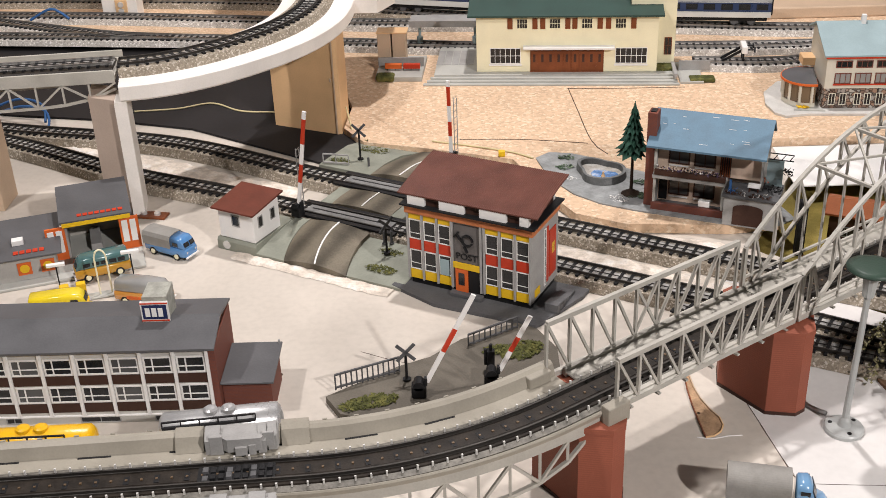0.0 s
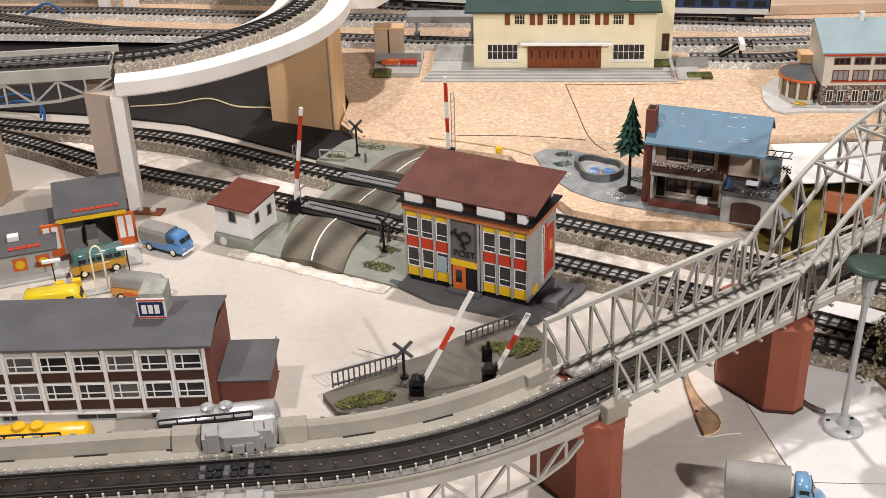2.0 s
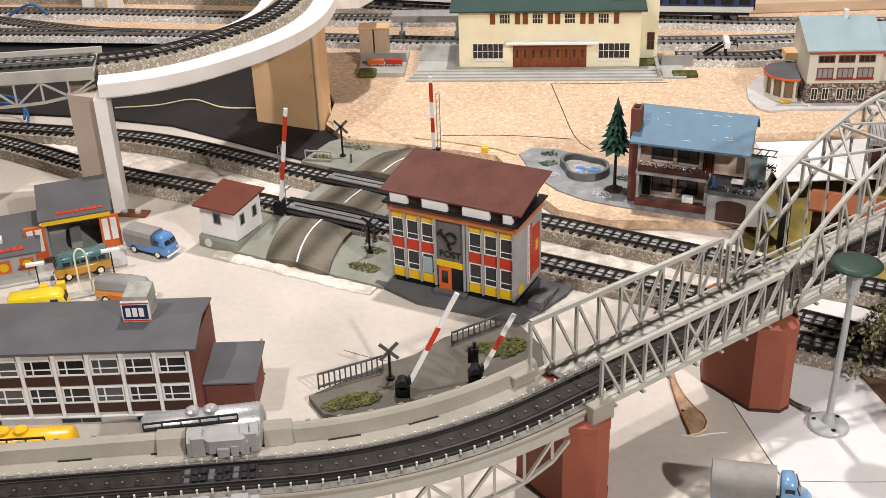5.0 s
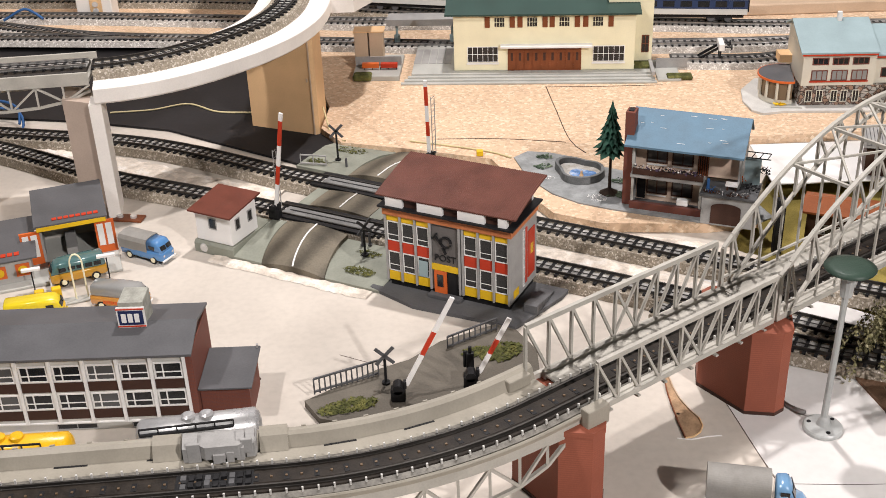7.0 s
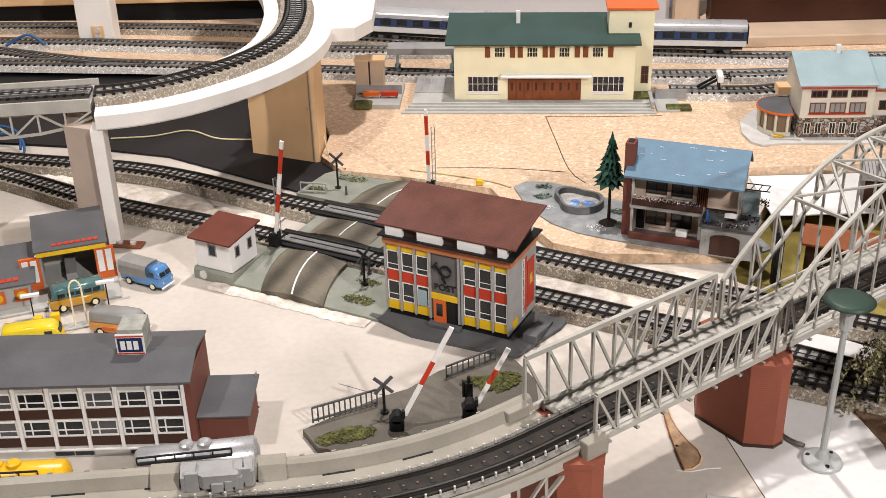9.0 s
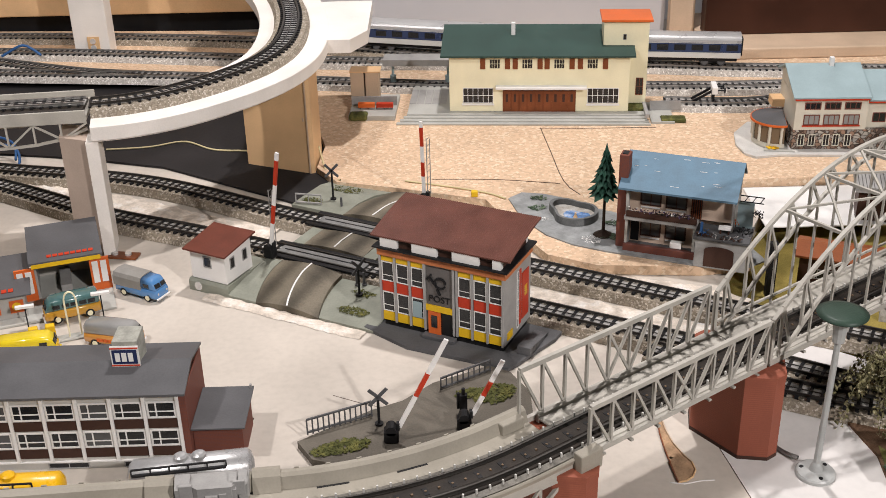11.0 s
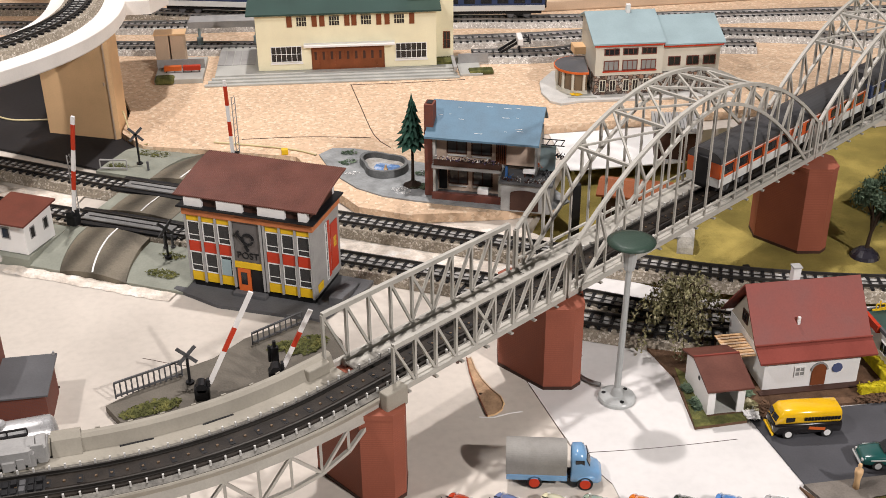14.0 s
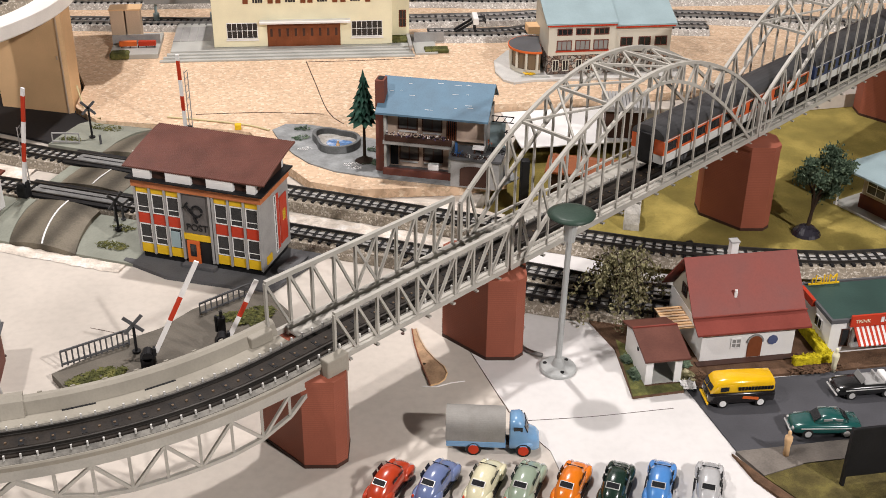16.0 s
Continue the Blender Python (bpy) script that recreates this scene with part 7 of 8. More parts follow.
def birch(m):
    """A drooping birch: pale stems, arching limbs and hanging strings of small leaves."""
    t = thing("birch_tree", "pale olive drooping birch beside the garage", "tree", "trees", at=m)
    r = random.Random(12)
    bm = bm_new()
    rod(bm, (0, 0, 0), (0.003, 0.001, 0.030), 0.0017, 8, 0.0013), rod(bm, (0.0005, 0, 0.006), (-0.006, 0.003, 0.034), 0.0012, 7, 0.0008)
    part("trunk", bm, mat("pale_bark", (0.34, 0.30, 0.25), 0.8, var=0.5, scale=260), t, "pale birch stem")
    limbs, leaves = bm_new(), bm_new()
    for k in range(30):
        a = 6.2832 * k / 30 + r.uniform(-0.2, 0.2)
        out_ = r.uniform(0.014, 0.042)
        top = r.uniform(0.040, 0.060)
        fall = r.uniform(0.010, 0.034) * (0.5 + out_ / 0.04)
        last = Vector((0.002, 0.001, r.uniform(0.022, 0.032)))
        for i in range(1, 11):
            u = i / 10
            p = Vector((math.cos(a) * out_ * u ** 0.8, math.sin(a) * out_ * u ** 0.8, last.z * 0))
            p.z = 0.028 + (top - 0.028) * math.sin(min(1.0, u * 1.7) * 1.5708) - fall * max(0.0, u - 0.42) ** 1.3 * 2.0
            rod(limbs, last, p, 0.0006 * (1.2 - u), 4)
            last = p
            for _ in range(9 if u > 0.25 else 2):
                c = p + Vector((r.gauss(0, 0.0022), r.gauss(0, 0.0022), r.gauss(-0.0015, 0.0026)))
                q = Euler((r.uniform(0, 6.3), r.uniform(0, 6.3), r.uniform(0, 6.3))).to_matrix()
                s = r.uniform(0.0012, 0.0026)
                leaves.faces.new([leaves.verts.new(c + q @ Vector(v)) for v in ((-s, 0, 0), (0, -s * 0.55, s * 0.25), (s, 0, 0), (0, s * 0.55, s * 0.25))])
    part("branchwork", limbs, BARK, t)
    part("crown", leaves, OLIVE, t)


crown_tree("tree", "dark green tree with a curly crown on the grass", pose(0.627, 1.032, -0.016), 0.047, 0.008, 0.026, 6500, 0.0019, FOLIAGE, 4, 1.0, clumps=34, spread=0.12)
birch(pose(0.396, 0.893, 0.0024))

# ---- street lamp ----
lp = thing("street_lamp", "tall grey lamp with a dark green disc shade", "street lamp", at=pose(0.330, 0.8325, 0.0))
bm = bm_new()
lathe(bm, [(0.0140, 0.0), (0.0140, 0.0022), (0.0130, 0.0034), (0.0050, 0.0046), (0.0036, 0.009), (0.0024, 0.011)], 28)
part("base", bm, mat("lamp_grey", (0.38, 0.39, 0.38), 0.35, var=0.1), lp, "round grey foot", smooth=False)
LG = bpy.data.materials["lamp_grey"]
for a in range(3):
    bm = bm_new()
    rod(bm, (0.0098 * math.cos(a * 2.1 + 0.6), 0.0098 * math.sin(a * 2.1 + 0.6), 0.0034), (0.0098 * math.cos(a * 2.1 + 0.6), 0.0098 * math.sin(a * 2.1 + 0.6), 0.0042), 0.0016, 8)
    part("screw", bm, BLACK, lp)
bm = bm_new()
rod(bm, (0, 0, 0.010), (0.0018, 0, 0.110), 0.0025, 10, 0.0021)
part("pole", bm, LG, lp)
bm = bm_new()
rod(bm, (0.0018, 0, 0.110), (0.002, 0, 0.129), 0.0040, 12, 0.0056)
part("lamp_housing", bm, LG, lp)
bm = bm_new()
lathe(bm, [(0.0050, 0.1288), (0.0165, 0.1308), (0.0170, 0.1318), (0.012, 0.1334), (0.003, 0.1340)], 36, (0.002, 0))
part("shade", bm, mat("dark_green_shade", (0.035, 0.06, 0.045), 0.4, var=0.2), lp, "dark green disc shade", smooth=True)
cable([(0.322, 0.848, 0.003), (0.314, 0.856, 0.002), (0.309, 0.868, 0.002), (0.313, 0.880, 0.006), (0.320, 0.884, 0.010)], 0.0016, GREY, "grey cable curling from the lamp foot")

# curled strip, cracks and screws on the white board
sl = thing("curved_opening", "tan curved plywood cut-out let into the board", "cut-out", at=pose(0.240, 0.868, 0.0))
bm = bm_new()
cut = [(-0.0100, 0.0345), (-0.0112, 0.016), (-0.0110, -0.002), (-0.0098, -0.022), (-0.0082, -0.0425), (-0.002, -0.041), (0.0035, -0.0365), (0.0068, -0.029), (0.0060, -0.020), (0.0012, -0.0105), (-0.0035, 0.004), (-0.0058, 0.018), (-0.0066, 0.0345)]
# shade in the cut is painted: darker ply, edge tones from brown to pale
prism(bm, cut, 0.0003, 0.0008)
part("recess", bm, mat("shaded_ply", (0.40, 0.26, 0.155), 0.7, var=0.3, scale=90), sl, "brown ply inside the cut, its shade painted in")
for a, b, m2 in ((0, 5, BROWN), (4, 9, TANWOOD), (8, 13, PALEWOOD)):
    edge = [Vector((x, y, 0)) for x, y in cut[a:b]]
    part("cut_edge", sweep(bm_new(), edge, [(-0.0005, 0.0007), (0.0005, 0.0007), (0.0004, 0.0017), (-0.0004, 0.0017)]), m2, sl)
rag = [Vector((x, y, 0)) for x, y in ((-0.014, -0.0415), (-0.004, -0.0435), (0.008, -0.0405), (0.018, -0.0400))]
part("torn_edge", sweep(bm_new(), rag, [(-0.0005, 0.0002), (0.0005, 0.0002), (0.0002, 0.0008), (-0.0002, 0.0008)]), TABLE_WHITE, sl, "white torn paper edge")
for k, pts in enumerate((((0.262, 0.905), (0.270, 0.862), (0.279, 0.806), (0.285, 0.775), (0.30, 0.74)), ((0.233, 0.90), (0.236, 0.872), (0.242, 0.842)), ((0.29, 0.775), (0.34, 0.772), (0.40, 0.772)), ((-0.02, 0.945), (0.01, 0.93), (0.03, 0.925)))):
    hw_ = 0.00028 if k == 0 else 0.00013
    bm = sweep(bm_new(), smooth_path(pts, 0.01), [(-hw_, 0.0001), (hw_, 0.0001), (hw_ * 0.7, 0.00035), (-hw_ * 0.7, 0.00035)])
    solid("board_seam", bm, DARKBROWN, "dark seam across the white board", "seam", "structure")
for x, y in ((0.222, 0.898), (0.232, 0.854), (-0.08, 0.915), (-0.155, 1.19)):
    bm = bm_new()
    rod(bm, (0, 0, 0.0001), (0, 0, 0.0008), 0.0014, 10)
    solid("screw", bm, DARKBROWN, "small dark screw in the white board", "screw", group="board screws", at=pose(x, y, 0))
for k, pts in enumerate((((0.191, 1.492), (0.196, 1.42), (0.204, 1.326), (0.225, 1.28)), ((0.06, 1.345), (0.13, 1.34), (0.20, 1.325)), ((0.19, 1.491), (0.25, 1.487), (0.33, 1.485)))):
    bm = sweep(bm_new(), smooth_path(pts, 0.02), [(-0.0005, 0.0100), (0.0005, 0.0100), (0.0004, 0.0104), (-0.0004, 0.0104)])
    solid("cork_seam", bm, DARKBROWN, "thin seam between the cork sheets", "seam", "structure")
# plaster strips between and in front of the rear tracks
rr = random.Random(31)


def plaster(pts, w, label, z=0.0004):
    """A rough plaster strip with an uneven top."""
    path = smooth_path(pts, 0.006)
    bm = bm_new()
    rows = []
    for i, p in enumerate(path):
        d = (path[min(i + 1, len(path) - 1)] - path[max(i - 1, 0)]).normalized()
        n = Vector((-d.y, d.x, 0))
        row = []
        for j in range(6):
            s = (j / 5 - 0.5) * w * (1 + rr.uniform(-0.18, 0.18))
            row.append(bm.verts.new(p + n * s + Vector((0, 0, z if j in (0, 5) else z + 0.0013 + rr.uniform(-0.0008, 0.0010)))))
        rows.append(row)
    for a, b in zip(rows, rows[1:]):
        for j in range(5):
            bm.faces.new((a[j], a[j + 1], b[j + 1], b[j]))
    bmesh.ops.recalc_face_normals(bm, faces=bm.faces[:])
    solid("plaster_strip", bm, PLASTER, label, "plaster", "structure")


plaster([(-0.150, 1.111), (-0.08, 1.075), (0.0, 1.034)], 0.015, "rough plaster edge in front of the crossing")
plaster([(0.10, 1.118), (0.162, 1.094), (0.29, 1.028), (0.33, 1.01)], 0.026, "rough plaster between the tracks")
plaster([(-0.45, 1.395), (-0.30, 1.335), (-0.16, 1.262), (-0.10, 1.235)], 0.03, "rough plaster between the tracks")
plaster([(0.175, 1.155), (0.22, 1.125), (0.30, 1.095), (0.34, 1.07)], 0.028, "rough plaster below the cork edge")


# ---- far corner of the grass: a house, a stone ornament and a signal ----
fh = thing("meadow_house", "small house with brick base, glazed upper floor and pale flat roof", "building", at=pose(0.700, 1.072, -0.016, 0, 0, -68))
part("slab", bx(-0.02, 0.10, -0.012, 0.07, 0, 0.0025, bevel=0.0004), PGREY, fh)
part("base_wall", bx(0, 0.085, 0, 0.06, 0.0025, 0.017, bevel=0.0003), BRICKRED, fh)
part("upper_wall", bx(0.001, 0.084, 0.001, 0.059, 0.017, 0.042), mat("beige_wall", (0.45, 0.38, 0.3), 0.5), fh)
for i in range(3):
    window(fh, pose(0.006 + i * 0.026, 0.001, 0.020), 0.022, 0.018, 2, 2, WHITE, GLASS_MID)
part("roof", bx(-0.018, 0.095, -0.018, 0.07, 0.0422, 0.0445, bevel=0.0004), PALEBLUE, fh, "pale flat roof")
for x in (-0.014, 0.09):
    part("roof_post", bx(x, x + 0.0015, -0.016, -0.0145, 0.0025, 0.0422), WHITE, fh)
orn = thing("stone_ornament", "pale stone tunnel mouth ornament on the grass", "ornament", at=pose(0.470, 1.080, -0.016, 0, 0, -20))
bm = bm_new()
extrude_x(bm, [(0.018 * math.cos(math.pi * i / 14), 0.024 * math.sin(math.pi * i / 14) + 0.0008 * (i % 2)) for i in range(15)], -0.007, 0.008)
part("stone", bm, mat("pale_stone", (0.42, 0.4, 0.36), 0.7, var=0.3, scale=120, bump=0.5), orn)
sg = thing("dwarf_signal", "small black dwarf signal beside the track", "signal", at=pose(0.497, 1.000, -0.016))
part("case", bx(-0.003, 0.003, -0.002, 0.002, 0.006, 0.020, bevel=0.0006), BLACK, sg)
part("lens", bx(-0.001, 0.001, -0.0026, -0.0020, 0.009, 0.012), WHITE, sg)
part("foot", bx(-0.004, 0.004, -0.003, 0.003, 0, 0.006, bevel=0.0006), GREYBASE, sg)
dial = thing("push_button", "small dark plate with two metal buttons on the board", "switch", at=pose(-0.246, 1.196, 0.0002, 0, 0, -10))
part("plate", bx(-0.016, 0.016, -0.007, 0.007, 0, 0.002, bevel=0.0005), BROWN, dial)
for x in (-0.008, 0.006):
    bm = bm_new()
    rod(bm, (x, 0, 0.002), (x, 0, 0.0045), 0.0032, 12)
    part("button", bm, CHROME, dial)


# ---- vehicles ----
def loft(bm, secs, n=16, p=0.55, taper=0.0):
    """Rounded rings along x: (x, half width, z bottom, z top)."""
    rings = []
    for x, w, z0, z1 in secs:
        zc, hh = (z0 + z1) / 2, (z1 - z0) / 2
        ring = []
        for i in range(n):
            a = 2 * math.pi * (i + 0.5) / n
            c, s = math.cos(a), math.sin(a)
            y = w * math.copysign(abs(c) ** p, c)
            z = math.copysign(abs(s) ** p, s)
            y *= 1 - taper * max(0.0, z)
            ring.append(bm.verts.new((x, y, zc + hh * z)))
        rings.append(ring)
    bm.faces.new(rings[0]), bm.faces.new(rings[-1][::-1])
    for a, b in zip(rings, rings[1:]):
        for i in range(n):
            bm.faces.new((a[i], b[i], b[(i + 1) % n], a[(i + 1) % n]))
    bmesh.ops.recalc_face_normals(bm, faces=bm.faces[:])
    return bm


def ball(bm, c, r, n=12, m=7):
    """An ellipsoid at c with the three half sizes r."""
    loft_rows = []
    for j in range(1, m):
        b = math.pi * j / m
        loft_rows.append([bm.verts.new((c[0] + r[0] * math.sin(b) * math.cos(6.2832 * i / n), c[1] + r[1] * math.sin(b) * math.sin(6.2832 * i / n), c[2] + r[2] * math.cos(b))) for i in range(n)])
    bm.faces.new(loft_rows[0]), bm.faces.new(loft_rows[-1][::-1])
    for a, b in zip(loft_rows, loft_rows[1:]):
        for i in range(n):
            bm.faces.new((a[i], b[i], b[(i + 1) % n], a[(i + 1) % n]))
    return bm


def wheel(parent, x, y, r, hub=CHROME, w=0.0028):
    s = 1 if y > 0 else -1
    bm = bm_new()
    rod(bm, (x, y - s * w, r), (x, y, r), r, 16)
    t = part("wheel", bm, RUBBER, parent)
    bm = bm_new()
    rod(bm, (x, y, r), (x, y + s * 0.0004, r), r * 0.62, 12)
    part("hub_cap", bm, hub, t)


def slab(parent, name, c, size, tilt, material, label="", yaw=0.0):
    """A thin glazed or painted panel centred at c."""
    bm = bx(-size[0] / 2, size[0] / 2, -size[1] / 2, size[1] / 2, -size[2] / 2, size[2] / 2, bevel=min(size) * 0.3)
    ob = part(name, bm, material, parent, label)
    ob.matrix_basis = pose(*c, tilt[0], tilt[1], tilt[2])
    return ob


def paint(name, col):
    return mat(name, col, 0.22, var=0.08, scale=60, bump=0.0, coat=0.6)


def beetle(label, m, colour):
    c = thing("beetle_car", label, "car", "row of parked cars", at=m @ Matrix.Diagonal((0.98, 1.03, 1.05, 1)))
    bm = bm_new()
    loft(bm, [(-0.0228, 0.0030, 0.0035, 0.0068), (-0.0208, 0.0056, 0.0030, 0.0098), (-0.0170, 0.0070, 0.0026, 0.0127), (-0.0120, 0.0077, 0.0024, 0.0153), (-0.0060, 0.0080, 0.0024, 0.0172), (0.0, 0.0081, 0.0024, 0.0177), (0.0045, 0.0080, 0.0024, 0.0170), (0.0078, 0.0077, 0.0024, 0.0142), (0.0105, 0.0074, 0.0025, 0.0119), (0.0155, 0.0069, 0.0026, 0.0108), (0.0200, 0.0060, 0.0028, 0.0090), (0.0226, 0.0042, 0.0034, 0.0064)], 18, 0.62, 0.26)
    part("body", bm, colour, c, smooth=True)
    for x in (-0.0142, 0.0142):
        for y in (-1, 1):
            bm = bm_new()
            ball(bm, (x, y * 0.0068, 0.0052), (0.0082, 0.0026, 0.0046))
            part("fender", bm, colour, c, smooth=True)
            wheel(c, x, y * 0.0083, 0.0037)
    for y in (-0.0082, 0.0082):
        part("running_board", bx(-0.008, 0.008, y - 0.0009, y + 0.0009, 0.0026, 0.0035, bevel=0.0003), BLACK, c)
        for x, w in ((-0.0056, 0.0052), (0.0018, 0.0056)):
            slab(c, "side_window", (x, y * 0.885, 0.0137), (w, 0.0006, 0.0031), (15 if y < 0 else -15, 0, 0), GLASS)
    rw = slab(c, "rear_window_frame", (-0.01315, 0, 0.01475), (0.0046, 0.0088, 0.0006), (0, -29, 0), CHROME, "chrome window surround")
    part("rear_window", bx(-0.0018, 0.0018, -0.0039, 0.0039, 0.0001, 0.0006, bevel=0.0002), GLASS, rw)
    slab(c, "windscreen", (0.00665, 0, 0.0151), (0.0040, 0.0108, 0.0008), (0, 42, 0), GLASS)
    for x, hw in ((-0.0236, 0.0078), (0.0234, 0.0066)):
        k = 1 if x > 0 else -1
        bm = bm_new()
        arc = [(x - k * 0.0030 * (t_ / 4) ** 2, hw * t_ / 4, 0.0046) for t_ in range(-4, 5)]
        for a, b in zip(arc, arc[1:]):
            rod(bm, a, b, 0.0007, 6)
        for y in (-0.0034, 0.0034):
            rod(bm, (x - k * 0.0003, y, 0.0040), (x - k * 0.0003, y, 0.0062), 0.0005, 6)
        part("bumper", bm, CHROME, c, "curved chrome bumper")
    for y in (-0.0068, 0.0068):
        bm = bm_new()
        ball(bm, (-0.0212, y, 0.0078), (0.0010, 0.0008, 0.0012), 8, 5)
        part("tail_light", bm, RED, c)
        bm = bm_new()
        ball(bm, (0.0212, y * 0.8, 0.0072), (0.0009, 0.0011, 0.0011), 8, 5)
        part("headlight", bm, CHROME, c)
    slab(c, "number_plate", (-0.0214, 0, 0.0082), (0.0004, 0.0046, 0.0014), (0, -52, 0), WHITE)


rows = [(0.178, 0.707, 53.5, (0.42, 0.045, 0.015), "red beetle-shaped toy car parked at the row's end"),
        (0.2085, 0.702, 54.5, (0.13, 0.17, 0.32), "slate blue beetle-shaped toy car"),
        (0.2400, 0.696, 58.5, (0.66, 0.62, 0.42), "cream beetle-shaped toy car beneath the truck"),
        (0.2660, 0.6905, 58.5, (0.26, 0.32, 0.24), "sage green beetle-shaped toy car"),
        (0.2950, 0.6855, 58.0, (0.66, 0.17, 0.01), "orange beetle-shaped toy car"),
        (0.3240, 0.680, 60.0, (0.012, 0.028, 0.02), "black-green beetle-shaped toy car"),
        (0.3530, 0.676, 63.5, (0.07, 0.22, 0.52), "bright blue beetle-shaped toy car"),
        (0.3840, 0.669, 65.0, (0.42, 0.42, 0.42), "silver-grey beetle-shaped toy car")]
for i, (x, y, a, col, lab) in enumerate(rows):
    d = math.radians(a)
    beetle(lab, pose(x + 0.0150 * math.cos(d), y + 0.0150 * math.sin(d), 0.0001, 0, 0, a), paint("car_paint", col))


def van(label, m, top, low, panel_van=False, samba=False, pickup=None, category="van"):
    v = thing("toy_van", label, category, "toy vans", at=m)
    L = 0.0245
    body_top = 0.0128
    bm = bm_new()
    loft(bm, [(-L, 0.0084, 0.0036, 0.0122), (-L + 0.0012, 0.0094, 0.0030, body_top), (0.0, 0.0098, 0.0028, body_top), (L - 0.0035, 0.0096, 0.0028, body_top), (L - 0.0008, 0.0086, 0.0032, 0.0122), (L, 0.0072, 0.0040, 0.0112)], 18, 0.42)
    part("lower_body", bm, low, v, smooth=True)
    x0 = -L + 0.0008 if not pickup else L - 0.0165
    bm = bm_new()
    loft(bm, [(x0, 0.0080, 0.0112, 0.0208), (x0 + 0.0014, 0.0092, 0.0112, 0.0224), (0.006, 0.0094, 0.0112, 0.0228), (L - 0.0070, 0.0092, 0.0112, 0.0222), (L - 0.0035, 0.0086, 0.0112, 0.0188), (L - 0.0012, 0.0078, 0.0112, 0.0135)], 18, 0.45, 0.12)
    part("roof_body", bm, top, v, smooth=True)
    if pickup:
        bm = bm_new()
        extrude_x(bm, [(-0.0096, 0.0100), (-0.0099, 0.0190), (-0.0080, 0.0226), (0.0, 0.0238), (0.0080, 0.0226), (0.0099, 0.0190), (0.0096, 0.0100)], -L - 0.0004, L - 0.0172)
        part("tarpaulin", bm, pickup, v, "grey tarpaulin cover")
    for s in (-1, 1):
        spans = [(L - 0.0140, 0.0062)]
        if samba:
            spans += [(-0.0200, 0.0062), (-0.0125, 0.0062), (-0.0050, 0.0062), (0.0025, 0.0062)]
        for xa, w in spans:
            slab(v, "side_window", (xa + w / 2, s * 0.00915, 0.0160), (w, 0.0006, 0.0042), (-8 * s, 0, 0), GLASS)
        for x in (-0.0140, 0.0138):
            wheel(v, x, s * 0.0096, 0.0040, CREAM if not panel_van else WHITE)
        slab(v, "windscreen", (L - 0.0019, s * 0.0038, 0.0160), (0.0008, 0.0062, 0.0042), (0, -23, s * 6), GLASS)
        bm = bm_new()
        ball(bm, (L - 0.0004, s * 0.0058, 0.0086), (0.0008, 0.0013, 0.0013), 8, 5)
        part("headlight", bm, CHROME, v)
    bm = bx(L - 0.0004, L + 0.0010, -0.0090, 0.0090, 0.0032, 0.0048, bevel=0.0004)
    part("bumper", bm, WHITE if not panel_van else top, v)
    return v


PY, PB = paint("van_yellow", (0.78, 0.46, 0.01)), paint("van_black", (0.012, 0.01, 0.01))
v = van("yellow and black delivery van with black lettering bars", pose(0.4480, 0.7735, 0.0013, 0, 0, 176), PY, PB, panel_van=True)
bars(v, pose(0.004, 0.0094, 0.0150, 0, 0, 180) @ pose(0, 0, 0, 8), 0.026, 0.0030, 11, BLACK, "black maker's lettering as plain bars")
slab(v, "label_patch", (-0.006, 0.0099, 0.0082), (0.012, 0.0004, 0.0022), (0, -8, 0), ORANGE)
PBLUE = paint("pickup_blue", (0.08, 0.22, 0.46))
TARP = mat("grey_tarp", (0.27, 0.26, 0.24), 0.6, var=0.12, scale=80)
van("blue pickup van with a grey tarpaulin", pose(-0.209, 1.118, 0.0002, 0, 0, -28), PBLUE, PBLUE, pickup=TARP)
van("teal and yellow minibus with many windows at the pumps", pose(-0.2625, 1.078, 0.0024, 0, 0, -156), paint("teal", (0.07, 0.15, 0.15)), paint("mustard", (0.5, 0.26, 0.03)), samba=True)
v3 = van("grey panel van with an orange lower body", pose(-0.2135, 1.032, 0.0002, 0, 0, -14), paint("dove_grey", (0.27, 0.27, 0.26)), paint("apricot", (0.6, 0.27, 0.06)), panel_van=False)
bars(v3, pose(-0.012, -0.0099, 0.0065), 0.014, 0.0028, 4, ORANGE)
van("yellow van behind the factory", pose(-0.281, 1.012, 0.0002, 0, 0, 12), paint("lemon", (0.72, 0.55, 0.02)), PY, panel_van=True)


